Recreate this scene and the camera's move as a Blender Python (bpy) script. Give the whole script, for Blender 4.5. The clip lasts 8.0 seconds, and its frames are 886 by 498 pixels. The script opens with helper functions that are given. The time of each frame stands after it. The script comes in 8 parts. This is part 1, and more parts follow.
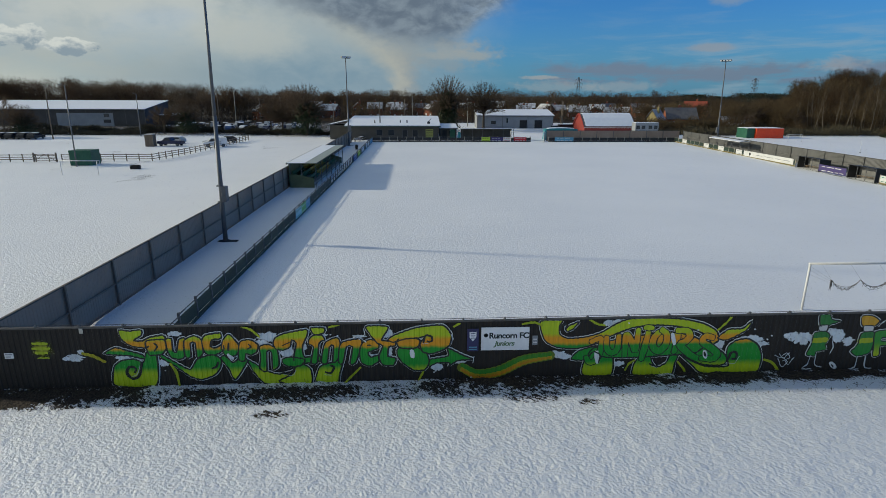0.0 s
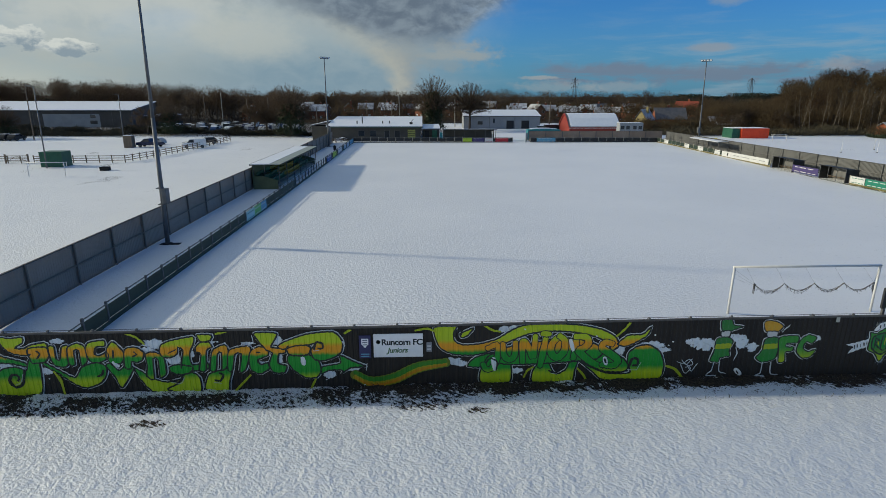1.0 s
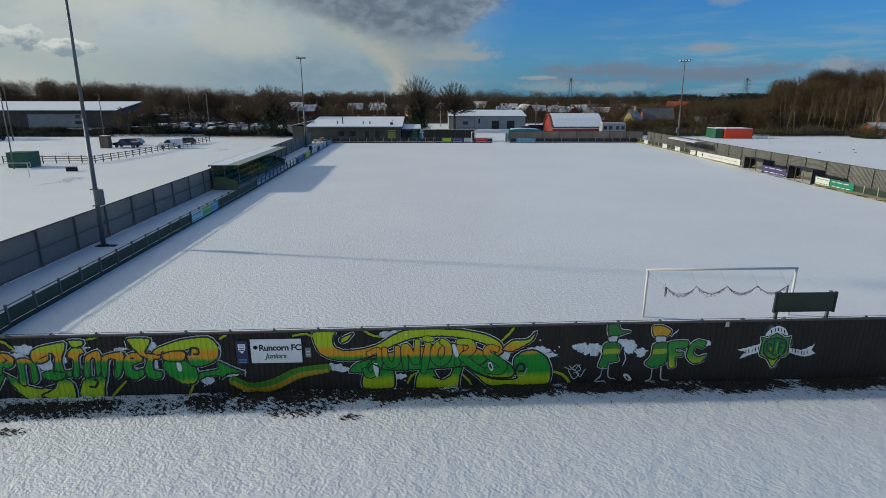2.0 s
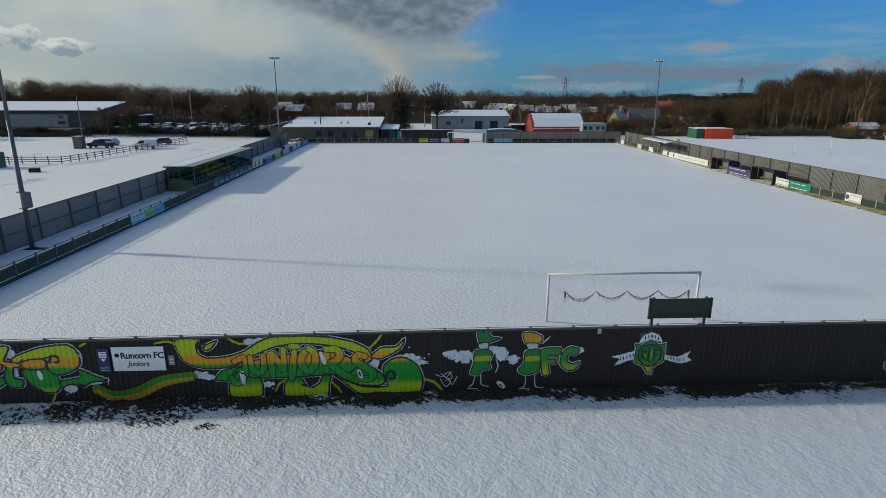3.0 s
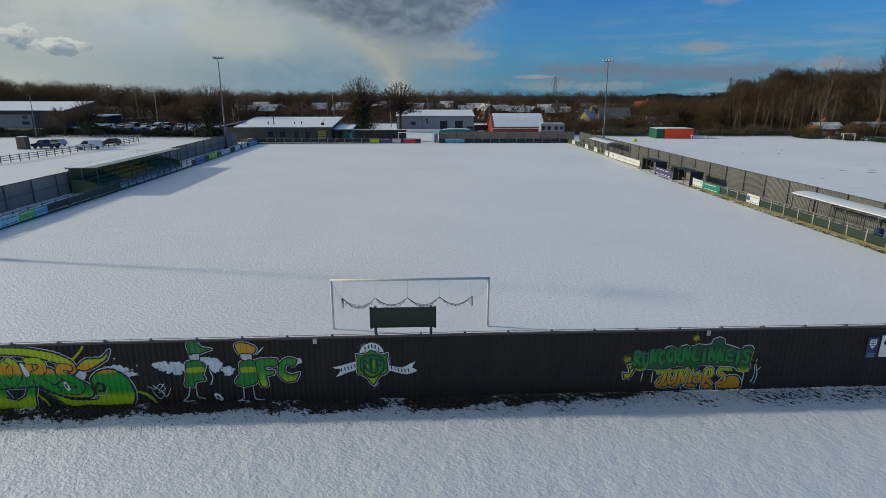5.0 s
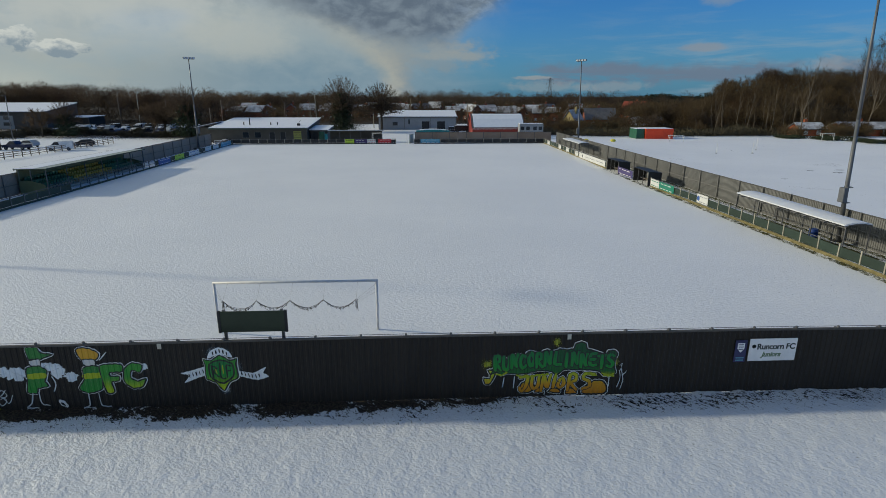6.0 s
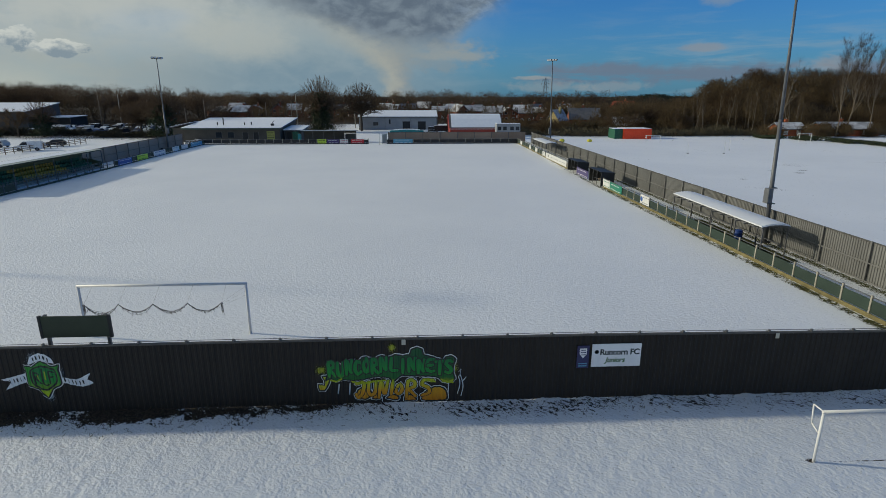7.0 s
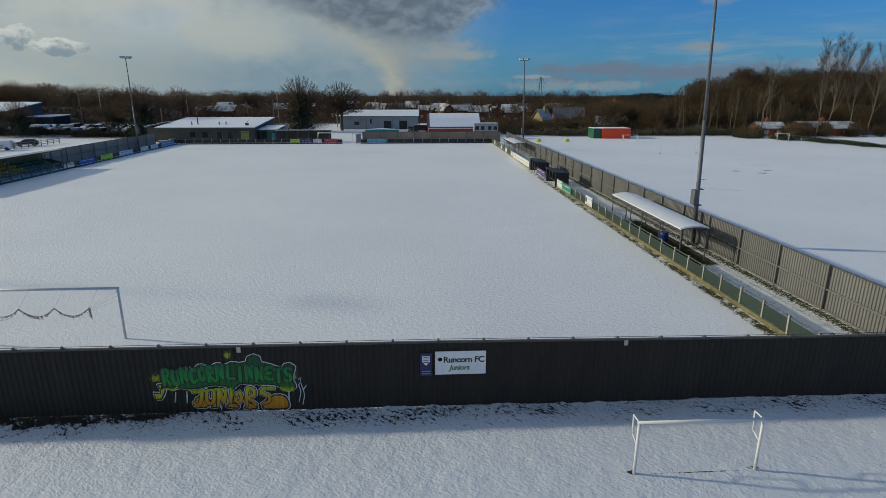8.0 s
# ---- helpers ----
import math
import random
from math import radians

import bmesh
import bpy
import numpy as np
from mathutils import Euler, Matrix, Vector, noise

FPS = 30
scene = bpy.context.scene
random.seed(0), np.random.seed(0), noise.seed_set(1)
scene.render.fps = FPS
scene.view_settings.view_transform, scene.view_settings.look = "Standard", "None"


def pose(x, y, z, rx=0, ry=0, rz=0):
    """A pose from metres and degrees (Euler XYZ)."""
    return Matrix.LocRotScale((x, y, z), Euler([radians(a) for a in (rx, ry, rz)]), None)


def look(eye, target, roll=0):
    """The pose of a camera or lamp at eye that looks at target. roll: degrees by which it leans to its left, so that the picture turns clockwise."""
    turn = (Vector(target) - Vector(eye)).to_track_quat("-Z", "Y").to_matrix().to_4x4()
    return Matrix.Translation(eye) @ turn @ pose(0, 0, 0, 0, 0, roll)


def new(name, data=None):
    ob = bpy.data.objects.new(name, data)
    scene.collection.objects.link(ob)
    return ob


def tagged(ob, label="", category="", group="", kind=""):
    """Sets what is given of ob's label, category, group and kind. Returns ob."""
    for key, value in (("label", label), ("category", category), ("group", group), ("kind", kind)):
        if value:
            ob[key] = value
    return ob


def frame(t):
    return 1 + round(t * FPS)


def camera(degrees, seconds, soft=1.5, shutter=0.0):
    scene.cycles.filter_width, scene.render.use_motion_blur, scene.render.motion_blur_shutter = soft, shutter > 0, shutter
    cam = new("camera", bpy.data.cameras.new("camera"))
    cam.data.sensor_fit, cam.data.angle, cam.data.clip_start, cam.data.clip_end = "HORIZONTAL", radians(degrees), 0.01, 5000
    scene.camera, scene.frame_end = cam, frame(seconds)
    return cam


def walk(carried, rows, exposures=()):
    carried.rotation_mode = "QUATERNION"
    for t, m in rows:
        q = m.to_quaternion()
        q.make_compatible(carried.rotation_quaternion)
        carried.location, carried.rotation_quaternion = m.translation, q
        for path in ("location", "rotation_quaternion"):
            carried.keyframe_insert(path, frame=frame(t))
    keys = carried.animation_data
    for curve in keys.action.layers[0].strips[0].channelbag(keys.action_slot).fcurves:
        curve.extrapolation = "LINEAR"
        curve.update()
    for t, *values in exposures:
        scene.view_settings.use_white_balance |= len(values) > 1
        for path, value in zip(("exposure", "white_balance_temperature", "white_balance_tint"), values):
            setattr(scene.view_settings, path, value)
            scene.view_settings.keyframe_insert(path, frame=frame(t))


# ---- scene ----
cam = camera(78.2, 8.0, 0.75)
PATH = [
    (0, (1.021, -1.954, 10.513), (1.094, -0.031, 9.968), 0.2),
    (0.5, (3.008, -1.781, 10.567), (3.08, 0.141, 10.022), 0.1),
    (1, (5.057, -1.605, 10.547), (5.131, 0.319, 10.003), 0.1),
    (1.5, (7.188, -1.462, 10.531), (7.263, 0.461, 9.988), 0.1),
    (3, (14.23, -1.191, 10.71), (14.312, 0.732, 10.165), 0.1),
    (3.5, (16.703, -1.166, 10.784), (16.787, 0.756, 10.238), 0.1),
    (4, (19.213, -1.131, 10.821), (19.299, 0.791, 10.274), 0.15),
    (4.5, (21.777, -1.031, 10.819), (21.864, 0.891, 10.273), 0.1),
    (4.7, (22.785, -0.974, 10.813), (22.873, 0.948, 10.267), 0.09),
    (5.8, (28.79, -0.648, 10.69), (28.883, 1.274, 10.146), 0.02),
    (6, (29.655, -0.596, 10.677), (29.748, 1.326, 10.134), 0.0),
    (6.5, (32.672, -0.496, 10.637), (32.766, 1.427, 10.094), 0.0),
    (7, (35.52, -0.37, 10.64), (35.614, 1.553, 10.097), 0.0),
    (7.5, (38.422, -0.289, 10.696), (38.517, 1.633, 10.151), 0.0),
    (8, (41.069, -0.183, 10.734), (41.165, 1.739, 10.188), 0.0),
]
walk(cam, [(t, look(eye, target, roll)) for t, eye, target, roll in PATH],
     [(0, 0.02, 6400, 3), (4, -0.06, 6400, 3), (8, -0.14, 6400, 3)])

# ---- sun and sky ----
SUN_EL, SUN_WAY = radians(19.6), Vector((-0.979, 0.203))
sun = bpy.data.lights.new("sun", "SUN")
sun.energy, sun.angle, sun.color = 3.05, radians(2.0), (1.0, 0.89, 0.715)
sun_ob = new("sun", sun)
sun_ob.matrix_world = look((SUN_WAY.x * 300, SUN_WAY.y * 300, 300 * math.tan(SUN_EL)), (0, 0, 0))


class Net:
    """Short ways to wire shader nodes."""

    def __init__(self, tree):
        self.tree, self.n, self.l = tree, tree.nodes, tree.links

    def put(self, socket, value):
        if isinstance(value, bpy.types.NodeSocket):
            self.l.new(value, socket)
        else:
            socket.default_value = value

    def node(self, kind):
        return self.n.new(kind)

    def math(self, op, a, b=0.0, c=0.0, clamp=False):
        nd = self.node("ShaderNodeMath")
        nd.operation, nd.use_clamp = op, clamp
        for s, v in zip(nd.inputs, (a, b, c)):
            self.put(s, v)
        return nd.outputs[0]

    def ramp(self, v, a, b, c=0.0, d=1.0):
        """v mapped smoothly from a..b to c..d, clamped."""
        nd = self.node("ShaderNodeMapRange")
        nd.interpolation_type = "SMOOTHSTEP"
        for s, x in zip(nd.inputs, (v, a, b, c, d)):
            self.put(s, x)
        return nd.outputs[0]

    def noise(self, vec, scale, detail=4.0, rough=0.55, dist=0.0):
        nd = self.node("ShaderNodeTexNoise")
        if vec is not None:
            self.put(nd.inputs["Vector"], vec)
        nd.inputs["Scale"].default_value, nd.inputs["Detail"].default_value = scale, detail
        nd.inputs["Roughness"].default_value, nd.inputs["Distortion"].default_value = rough, dist
        return nd.outputs[0]

    def mix(self, f, a, b, blend="MIX"):
        nd = self.node("ShaderNodeMix")
        nd.data_type, nd.blend_type = "RGBA", blend
        self.put(nd.inputs[0], f)
        for s, v in ((nd.inputs[6], a), (nd.inputs[7], b)):
            self.put(s, (*v, 1) if isinstance(v, tuple) and len(v) == 3 else v)
        return nd.outputs[2]

    def scaled(self, vec, s):
        nd = self.node("ShaderNodeVectorMath")
        nd.operation = "MULTIPLY"
        self.put(nd.inputs[0], vec)
        nd.inputs[1].default_value = s
        return nd.outputs[0]

    def xyz(self, vec):
        nd = self.node("ShaderNodeSeparateXYZ")
        self.put(nd.inputs[0], vec)
        return nd.outputs

    def vec(self, x, y, z):
        nd = self.node("ShaderNodeCombineXYZ")
        for s, v in zip(nd.inputs, (x, y, z)):
            self.put(s, v)
        return nd.outputs[0]


def build_sky():
    world = bpy.data.worlds.new("sky")
    world.use_nodes = True
    scene.world = world
    world.node_tree.nodes.clear()
    g = Net(world.node_tree)
    sky = g.node("ShaderNodeTexSky")
    sky.sky_type, sky.sun_disc = "NISHITA", False
    sky.sun_elevation, sky.sun_rotation = SUN_EL, math.atan2(SUN_WAY.x, SUN_WAY.y)
    sky.air_density, sky.dust_density, sky.ozone_density = 1.0, 0.6, 2.5
    way = g.node("ShaderNodeTexCoord").outputs["Generated"]
    x, y, z = g.xyz(way)
    az = g.math("MULTIPLY", g.math("ARCTAN2", x, y), 57.296)
    el = g.math("MULTIPLY", g.math("ARCSINE", z), 57.296)
    flat = g.vec(az, g.math("MULTIPLY", el, 1.7), 0.0)
    n1 = g.noise(flat, 0.11, 5, 0.55, 0.4)
    n2 = g.noise(flat, 0.36, 5, 0.58, 0.3)
    n3 = g.noise(flat, 0.8, 5, 0.6, 0.2)

    def add(a, b):
        return g.math("ADD", a, b)

    def mul(a, b):
        return g.math("MULTIPLY", a, b)

    def sway(n, much):
        return mul(g.math("SUBTRACT", n, 0.5), much)

    waz = add(az, sway(n1, 12.0))
    wel = add(el, sway(n2, 2.4))

    def puff(a, e, ra, re, soft=0.9, rough=1.0):
        """An oval cloud round azimuth a and elevation e with a broken edge."""
        u = g.math("DIVIDE", g.math("SUBTRACT", az, a), ra)
        v = g.math("DIVIDE", g.math("SUBTRACT", el, e), re)
        d = add(add(mul(u, u), mul(v, v)), add(sway(n3, 3.0 * rough), sway(n2, 1.8 * rough)))
        return g.ramp(d, 1.0 + 0.5 * soft, 1.0 - soft)

    blue = g.mix(1.0, sky.outputs[0], (0.033, 0.083, 0.157), "MULTIPLY")
    blue = g.mix(g.ramp(el, 0.0, 9.0, 0.5, 0.0), blue, (0.15, 0.36, 0.58))
    blue = g.mix(g.ramp(el, 12.0, 34.0), blue, g.mix(1.0, blue, (1.5, 1.45, 1.4), "MULTIPLY"))
    # high veil over the sunny half of the sky, blue-grey below, thinning to blue on the other side
    veil = mul(g.ramp(waz, 9.0, -3.0), g.ramp(n1, 0.2, 0.62, 0.8, 1.0))
    low = g.mix(g.ramp(az, -12.0, -32.0), (0.285, 0.405, 0.51), (0.53, 0.57, 0.57))
    high = g.mix(g.ramp(waz, -8.0, -24.0), (0.47, 0.55, 0.60), (0.67, 0.695, 0.685))
    tone = g.mix(g.ramp(wel, 1.6, 6.0), low, high)
    tone = g.mix(g.ramp(n2, 0.35, 0.75, 0.0, 0.4), tone, (0.42, 0.51, 0.58))
    tone = g.mix(mul(puff(-16.0, 5.2, 5.0, 2.2, 0.95, 0.4), 0.55), tone, (0.68, 0.685, 0.645))
    tone = g.mix(mul(puff(-26.0, 7.6, 9.0, 1.8, 0.95, 0.5), 0.5), tone, (0.70, 0.72, 0.71))
    tone = g.mix(mul(g.ramp(az, -25.0, -40.0), g.ramp(el, 3.6, 1.0, 0.0, 0.8)), tone, (0.76, 0.755, 0.68))
    out = g.mix(veil, blue, tone)
    # thin streaks low on the blue side, and a long mauve bank behind the pylons
    streak = g.noise(g.vec(mul(az, 0.35), mul(el, 2.6), 4.0), 0.35, 6, 0.6, 0.3)
    thin = mul(g.ramp(streak, 0.46, 0.72), g.ramp(el, 9.0, 2.0, 0.08, 0.5))
    out = g.mix(mul(thin, g.ramp(az, 8.0, 30.0, 0.35, 1.0)), out, (0.40, 0.50, 0.60))
    bank = mul(g.ramp(wel, 0.8, 1.6), g.ramp(wel, 3.3, 2.3))
    bank = mul(bank, g.ramp(streak, 0.30, 0.5))
    out = g.mix(mul(bank, g.ramp(az, 9.0, 14.0, 0.0, 0.9)), out, (0.215, 0.275, 0.385))
    out = g.mix(mul(puff(13.5, 0.9, 4.5, 0.6), 0.38), out, (0.50, 0.50, 0.50))
    out = g.mix(mul(puff(11.5, 1.65, 1.8, 0.2), 0.6), out, (0.52, 0.50, 0.49))
    out = g.mix(mul(puff(19.5, 0.8, 3.5, 0.5), 0.45), out, (0.45, 0.46, 0.49))
    out = g.mix(mul(puff(27.0, 4.15, 2.0, 0.4, 0.8, 0.5), 0.75), out, (0.36, 0.40, 0.48))
    out = g.mix(mul(puff(28.0, 8.3, 2.0, 0.8, 0.9, 0.6), 0.6), out, (0.33, 0.41, 0.53))
    out = g.mix(mul(puff(36.5, 2.5, 2.4, 0.6), 0.5), out, (0.47, 0.455, 0.48))
    # cream haze under the cloud and the flat bank reaching out beside the steam
    out = g.mix(mul(puff(1.5, 3.9, 6.0, 1.6, 0.95), 0.55), out, (0.36, 0.41, 0.45))
    out = g.mix(mul(puff(4.2, 3.75, 4.2, 0.5, 0.95, 0.6), 0.6), out, (0.47, 0.485, 0.48))
    out = g.mix(mul(puff(3.2, 4.6, 2.6, 0.7, 0.95), 0.5), out, (0.45, 0.47, 0.48))
    # the big grey cloud overhead
    foot = add(g.ramp(az, -17.0, -0.5, 8.5, 4.9), g.ramp(az, 2.5, 8.5, 0.0, 3.4))
    rise = add(g.math("SUBTRACT", el, foot), add(sway(n2, 2.2), sway(n3, 1.1)))
    body = mul(g.ramp(rise, -0.9, 1.2), g.ramp(add(az, sway(n3, 3.0)), -24.0, -12.0, 0.25, 1.0))
    body = mul(body, g.ramp(add(az, sway(n3, 2.5)), 9.6, 7.4))
    grey = g.mix(g.ramp(n2, 0.36, 0.66), (0.165, 0.21, 0.285), (0.30, 0.36, 0.44))
    grey = g.mix(mul(g.ramp(az, 2.0, 7.0), g.ramp(n3, 0.42, 0.62, 0.0, 0.75)), grey, (0.37, 0.46, 0.60))
    grey = g.mix(g.ramp(az, -7.0, -15.0, 0.0, 0.6), grey, (0.38, 0.42, 0.45))
    # steam climbing to it, lit on the sunny side
    axis = g.math("SUBTRACT", -1.7, mul(g.math("POWER", g.math("MAXIMUM", el, 0.0), 2.3), 0.062))
    off = g.math("SUBTRACT", add(az, sway(n2, 2.6)), axis)
    off = add(off, sway(n3, 1.1))
    wide = add(mul(g.math("POWER", g.math("MAXIMUM", el, 0.0), 1.6), 0.22), 0.75)
    wide = add(wide, g.ramp(el, 1.3, 0.2, 0.0, 0.5))
    lit = g.math("DIVIDE", off, wide)
    plume = mul(g.ramp(g.math("ABSOLUTE", lit), 1.7, 0.05), g.ramp(el, 8.6, 7.0))
    steam = g.mix(g.ramp(lit, -0.5, 0.9), (0.60, 0.58, 0.515), (0.42, 0.44, 0.45))
    steam = g.mix(g.ramp(n3, 0.35, 0.7, 0.0, 0.35), steam, (0.44, 0.455, 0.46))
    out = g.mix(mul(plume, g.ramp(el, 2.5, 7.0, 0.85, 0.5)), out, steam)
    out = g.mix(mul(body, 0.95), out, grey)
    # bright heaps far off on the sunny side, grey below
    for a, e, ra, re in ((-34.4, 4.3, 2.7, 1.0), (-30.8, 3.75, 2.1, 0.7)):
        lump = puff(a, e, ra, re, 0.5, 1.7)
        top = add(g.math("DIVIDE", g.math("SUBTRACT", el, e), re), add(sway(n3, 3.6), mul(g.math("DIVIDE", g.math("SUBTRACT", az, a), ra), -0.35)))
        out = g.mix(mul(lump, 0.8), out, g.mix(g.ramp(top, -0.8, 0.7), (0.31, 0.39, 0.48), (0.92, 0.92, 0.88)))
    # broken cloud over the rest of the dome
    dome = g.noise(way, 2.2, 6, 0.6, 0.3)
    cover = mul(g.ramp(dome, 0.45, 0.68, 0.0, 0.7), g.ramp(el, 10.0, 22.0))
    out = g.mix(cover, out, (0.32, 0.43, 0.58))
    bg = g.node("ShaderNodeBackground")
    g.put(bg.inputs[0], out)
    bg.inputs[1].default_value = 0.72
    g.l.new(bg.outputs[0], g.node("ShaderNodeOutputWorld").inputs[0])


build_sky()

# ---- materials ----
def mat(name, a, b, rough=0.7, metal=0.0, scale=3.0, fine=30.0, bump=0.2, gap=0.02, vary=0.0, stretch=(1, 1, 1), spec=0.4):
    """A surface whose colour wanders between a and b at two sizes, with a fine relief; vary: how much each piece differs."""
    m = bpy.data.materials.new(name)
    m.use_nodes = True
    g = Net(m.node_tree)
    p = m.node_tree.nodes["Principled BSDF"]
    at = g.node("ShaderNodeTexCoord").outputs["Object"]
    at = g.scaled(at, stretch)
    big, small = g.noise(at, scale, 5, 0.6), g.noise(at, fine, 4, 0.6)
    mixv = g.math("ADD", g.math("MULTIPLY", g.ramp(big, 0.3, 0.7), 0.65), g.math("MULTIPLY", small, 0.35))
    col = g.mix(mixv, a, b)
    if vary:
        rnd = g.node("ShaderNodeObjectInfo").outputs["Random"]
        hsv = g.node("ShaderNodeHueSaturation")
        g.put(hsv.inputs["Value"], g.ramp(rnd, 0.0, 1.0, 1.0 - vary, 1.0 + vary))
        g.put(hsv.inputs["Color"], col)
        col = hsv.outputs[0]
    g.put(p.inputs["Base Color"], col)
    g.put(p.inputs["Roughness"], g.ramp(small, 0.2, 0.8, max(0.02, rough - 0.1), min(1.0, rough + 0.1)))
    p.inputs["Metallic"].default_value = metal
    p.inputs["Specular IOR Level"].default_value = spec
    if bump:
        bp = g.node("ShaderNodeBump")
        bp.inputs["Strength"].default_value, bp.inputs["Distance"].default_value = bump, gap
        g.put(bp.inputs["Height"], small)
        g.put(p.inputs["Normal"], bp.outputs[0])
    return m


def ground_material():
    """Thin snow with grass, weeds and soil coming through along the fences."""
    m = bpy.data.materials.new("snow_on_grass")
    m.use_nodes = True
    g = Net(m.node_tree)
    p = m.node_tree.nodes["Principled BSDF"]
    at = g.node("ShaderNodeTexCoord").outputs["Object"]
    x, y, z = g.xyz(at)
    slant = g.vec(g.math("ADD", g.math("MULTIPLY", x, 0.62), g.math("MULTIPLY", y, -0.5)), g.math("ADD", g.math("MULTIPLY", y, 0.75), g.math("MULTIPLY", x, 0.62)), 0.0)
    lump = g.noise(slant, 5.0, 3, 0.5)
    grain = g.noise(slant, 12.5, 2, 0.5)
    wide = g.noise(at, 0.06, 4, 0.6)
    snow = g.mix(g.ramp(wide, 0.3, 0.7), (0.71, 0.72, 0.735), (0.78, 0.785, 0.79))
    # dimmer, bluer light put into the snow colour before the fence, growing towards +x
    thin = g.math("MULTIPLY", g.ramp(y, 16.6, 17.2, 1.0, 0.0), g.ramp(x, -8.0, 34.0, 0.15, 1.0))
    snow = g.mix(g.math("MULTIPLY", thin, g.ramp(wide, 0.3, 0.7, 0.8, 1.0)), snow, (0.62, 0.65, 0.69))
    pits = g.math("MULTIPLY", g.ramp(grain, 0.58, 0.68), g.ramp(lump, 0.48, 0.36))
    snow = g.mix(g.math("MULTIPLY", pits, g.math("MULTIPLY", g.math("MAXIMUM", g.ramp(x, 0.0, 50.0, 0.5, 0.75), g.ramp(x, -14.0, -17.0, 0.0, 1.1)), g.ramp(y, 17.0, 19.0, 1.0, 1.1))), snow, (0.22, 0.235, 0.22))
    fleck = g.noise(g.scaled(slant, (1.0, 1.5, 1.0)), 5.2, 7, 0.8, 0.3)
    # strip before the painted fence: weeds and soil, thinner towards its far end
    d = g.math("SUBTRACT", 17.0, y)
    strip = g.math("MULTIPLY", g.ramp(d, 2.1, 0.4), g.ramp(d, -0.3, 0.0))
    strip = g.math("MULTIPLY", strip, g.ramp(x, 20.0, 36.0, 1.0, 1.05))
    soil = g.math("MULTIPLY", g.ramp(g.math("ABSOLUTE", g.math("SUBTRACT", d, g.ramp(x, -13.0, 12.0, 1.0, 0.75))), 0.8, 0.4), g.ramp(x, -2.0, 15.0, 1.0, 0.25))
    strip = g.math("ADD", g.math("MULTIPLY", strip, 0.125), g.math("MULTIPLY", soil, 0.135))
    # bare earth right against its foot over the middle stretch and at the near corner
    reach = g.math("ADD", g.math("MULTIPLY", g.ramp(x, 0.0, 5.0), g.ramp(x, 38.0, 24.0, 0.0, 0.95)), g.ramp(x, -8.5, -11.5, 0.0, 1.6))
    reach = g.math("MULTIPLY", reach, g.ramp(g.noise(at, 0.45, 3, 0.6), 0.3, 0.7, 0.65, 1.25))
    foot_soil = g.math("MULTIPLY", g.ramp(g.math("DIVIDE", d, g.math("MAXIMUM", reach, 0.05)), 1.15, 0.45), g.math("MULTIPLY", g.ramp(reach, 0.1, 0.4), g.ramp(d, -0.3, 0.0)))
    strip = g.math("ADD", strip, g.math("MULTIPLY", foot_soil, 0.2))
    strip = g.math("MULTIPLY", strip, g.ramp(g.noise(at, 0.7, 3, 0.6), 0.32, 0.62, 0.6, 1.2))
    # verge at the foot of the far touchline rail and the walkway behind it
    v = g.math("MULTIPLY", g.ramp(g.math("ABSOLUTE", g.math("SUBTRACT", x, 57.55)), 0.7, 0.1), g.ramp(y, 17.5, 18.5))
    v = g.math("MULTIPLY", v, g.ramp(y, 100.0, 60.0, 0.3, 1.0))
    v = g.math("MULTIPLY", v, g.ramp(g.noise(at, 1.1, 4, 0.65), 0.35, 0.62, 0.5, 1.05))
    w = g.math("MULTIPLY", g.ramp(g.math("ABSOLUTE", g.math("SUBTRACT", x, 60.0)), 2.1, 1.7), g.ramp(y, 110.0, 80.0, 0.4, 1.0))
    w = g.math("MULTIPLY", w, g.ramp(y, 17.0, 18.0))
    s = g.math("MULTIPLY", g.ramp(g.math("ABSOLUTE", g.math("SUBTRACT", x, 59.7)), 1.5, 0.9),
               g.ramp(g.math("ABSOLUTE", g.math("SUBTRACT", y, 39.4)), 7.2, 6.0))
    foot = g.math("MULTIPLY", g.ramp(g.math("ABSOLUTE", g.math("SUBTRACT", x, 61.6)), 0.75, 0.1), g.ramp(y, 17.5, 18.5))
    w = g.math("ADD", w, g.math("MULTIPLY", foot, 1.3))
    verge = g.math("MAXIMUM", g.math("MULTIPLY", v, 0.28), g.math("MULTIPLY", w, 0.115))
    verge = g.math("MAXIMUM", verge, g.math("MULTIPLY", s, 0.36))
    worn = g.math("MAXIMUM", strip, verge)
    # thin places in the playing field beyond
    field = g.math("MAXIMUM", g.ramp(x, 64.0, 72.0, 0.0, 0.13), g.ramp(x, -17.0, -24.0, 0.0, 0.165))
    far = g.math("MULTIPLY", g.ramp(g.noise(at, 0.12, 3, 0.5), 0.58, 0.7), field)
    lot = g.math("MULTIPLY", g.ramp(g.math("ADD", y, g.math("MULTIPLY", x, 0.1)), 124.0, 150.0), g.ramp(x, 22.0, 4.0, 0.0, 0.27))
    for cx, cy, rx, ry in ((-4.3, 14.9, 0.75, 0.3), (5.0, 15.75, 1.5, 0.6), (7.0, 15.2, 0.5, 0.25), (88.5, 78.5, 0.8, 0.6), (91.0, 76.0, 1.0, 0.7), (93.5, 79.0, 0.9, 0.6), (79.0, 70.0, 0.6, 0.4), (49.2, 13.1, 1.5, 0.03), (47.3, 13.2, 0.16, 0.12), (51.0, 13.2, 0.2, 0.12)):
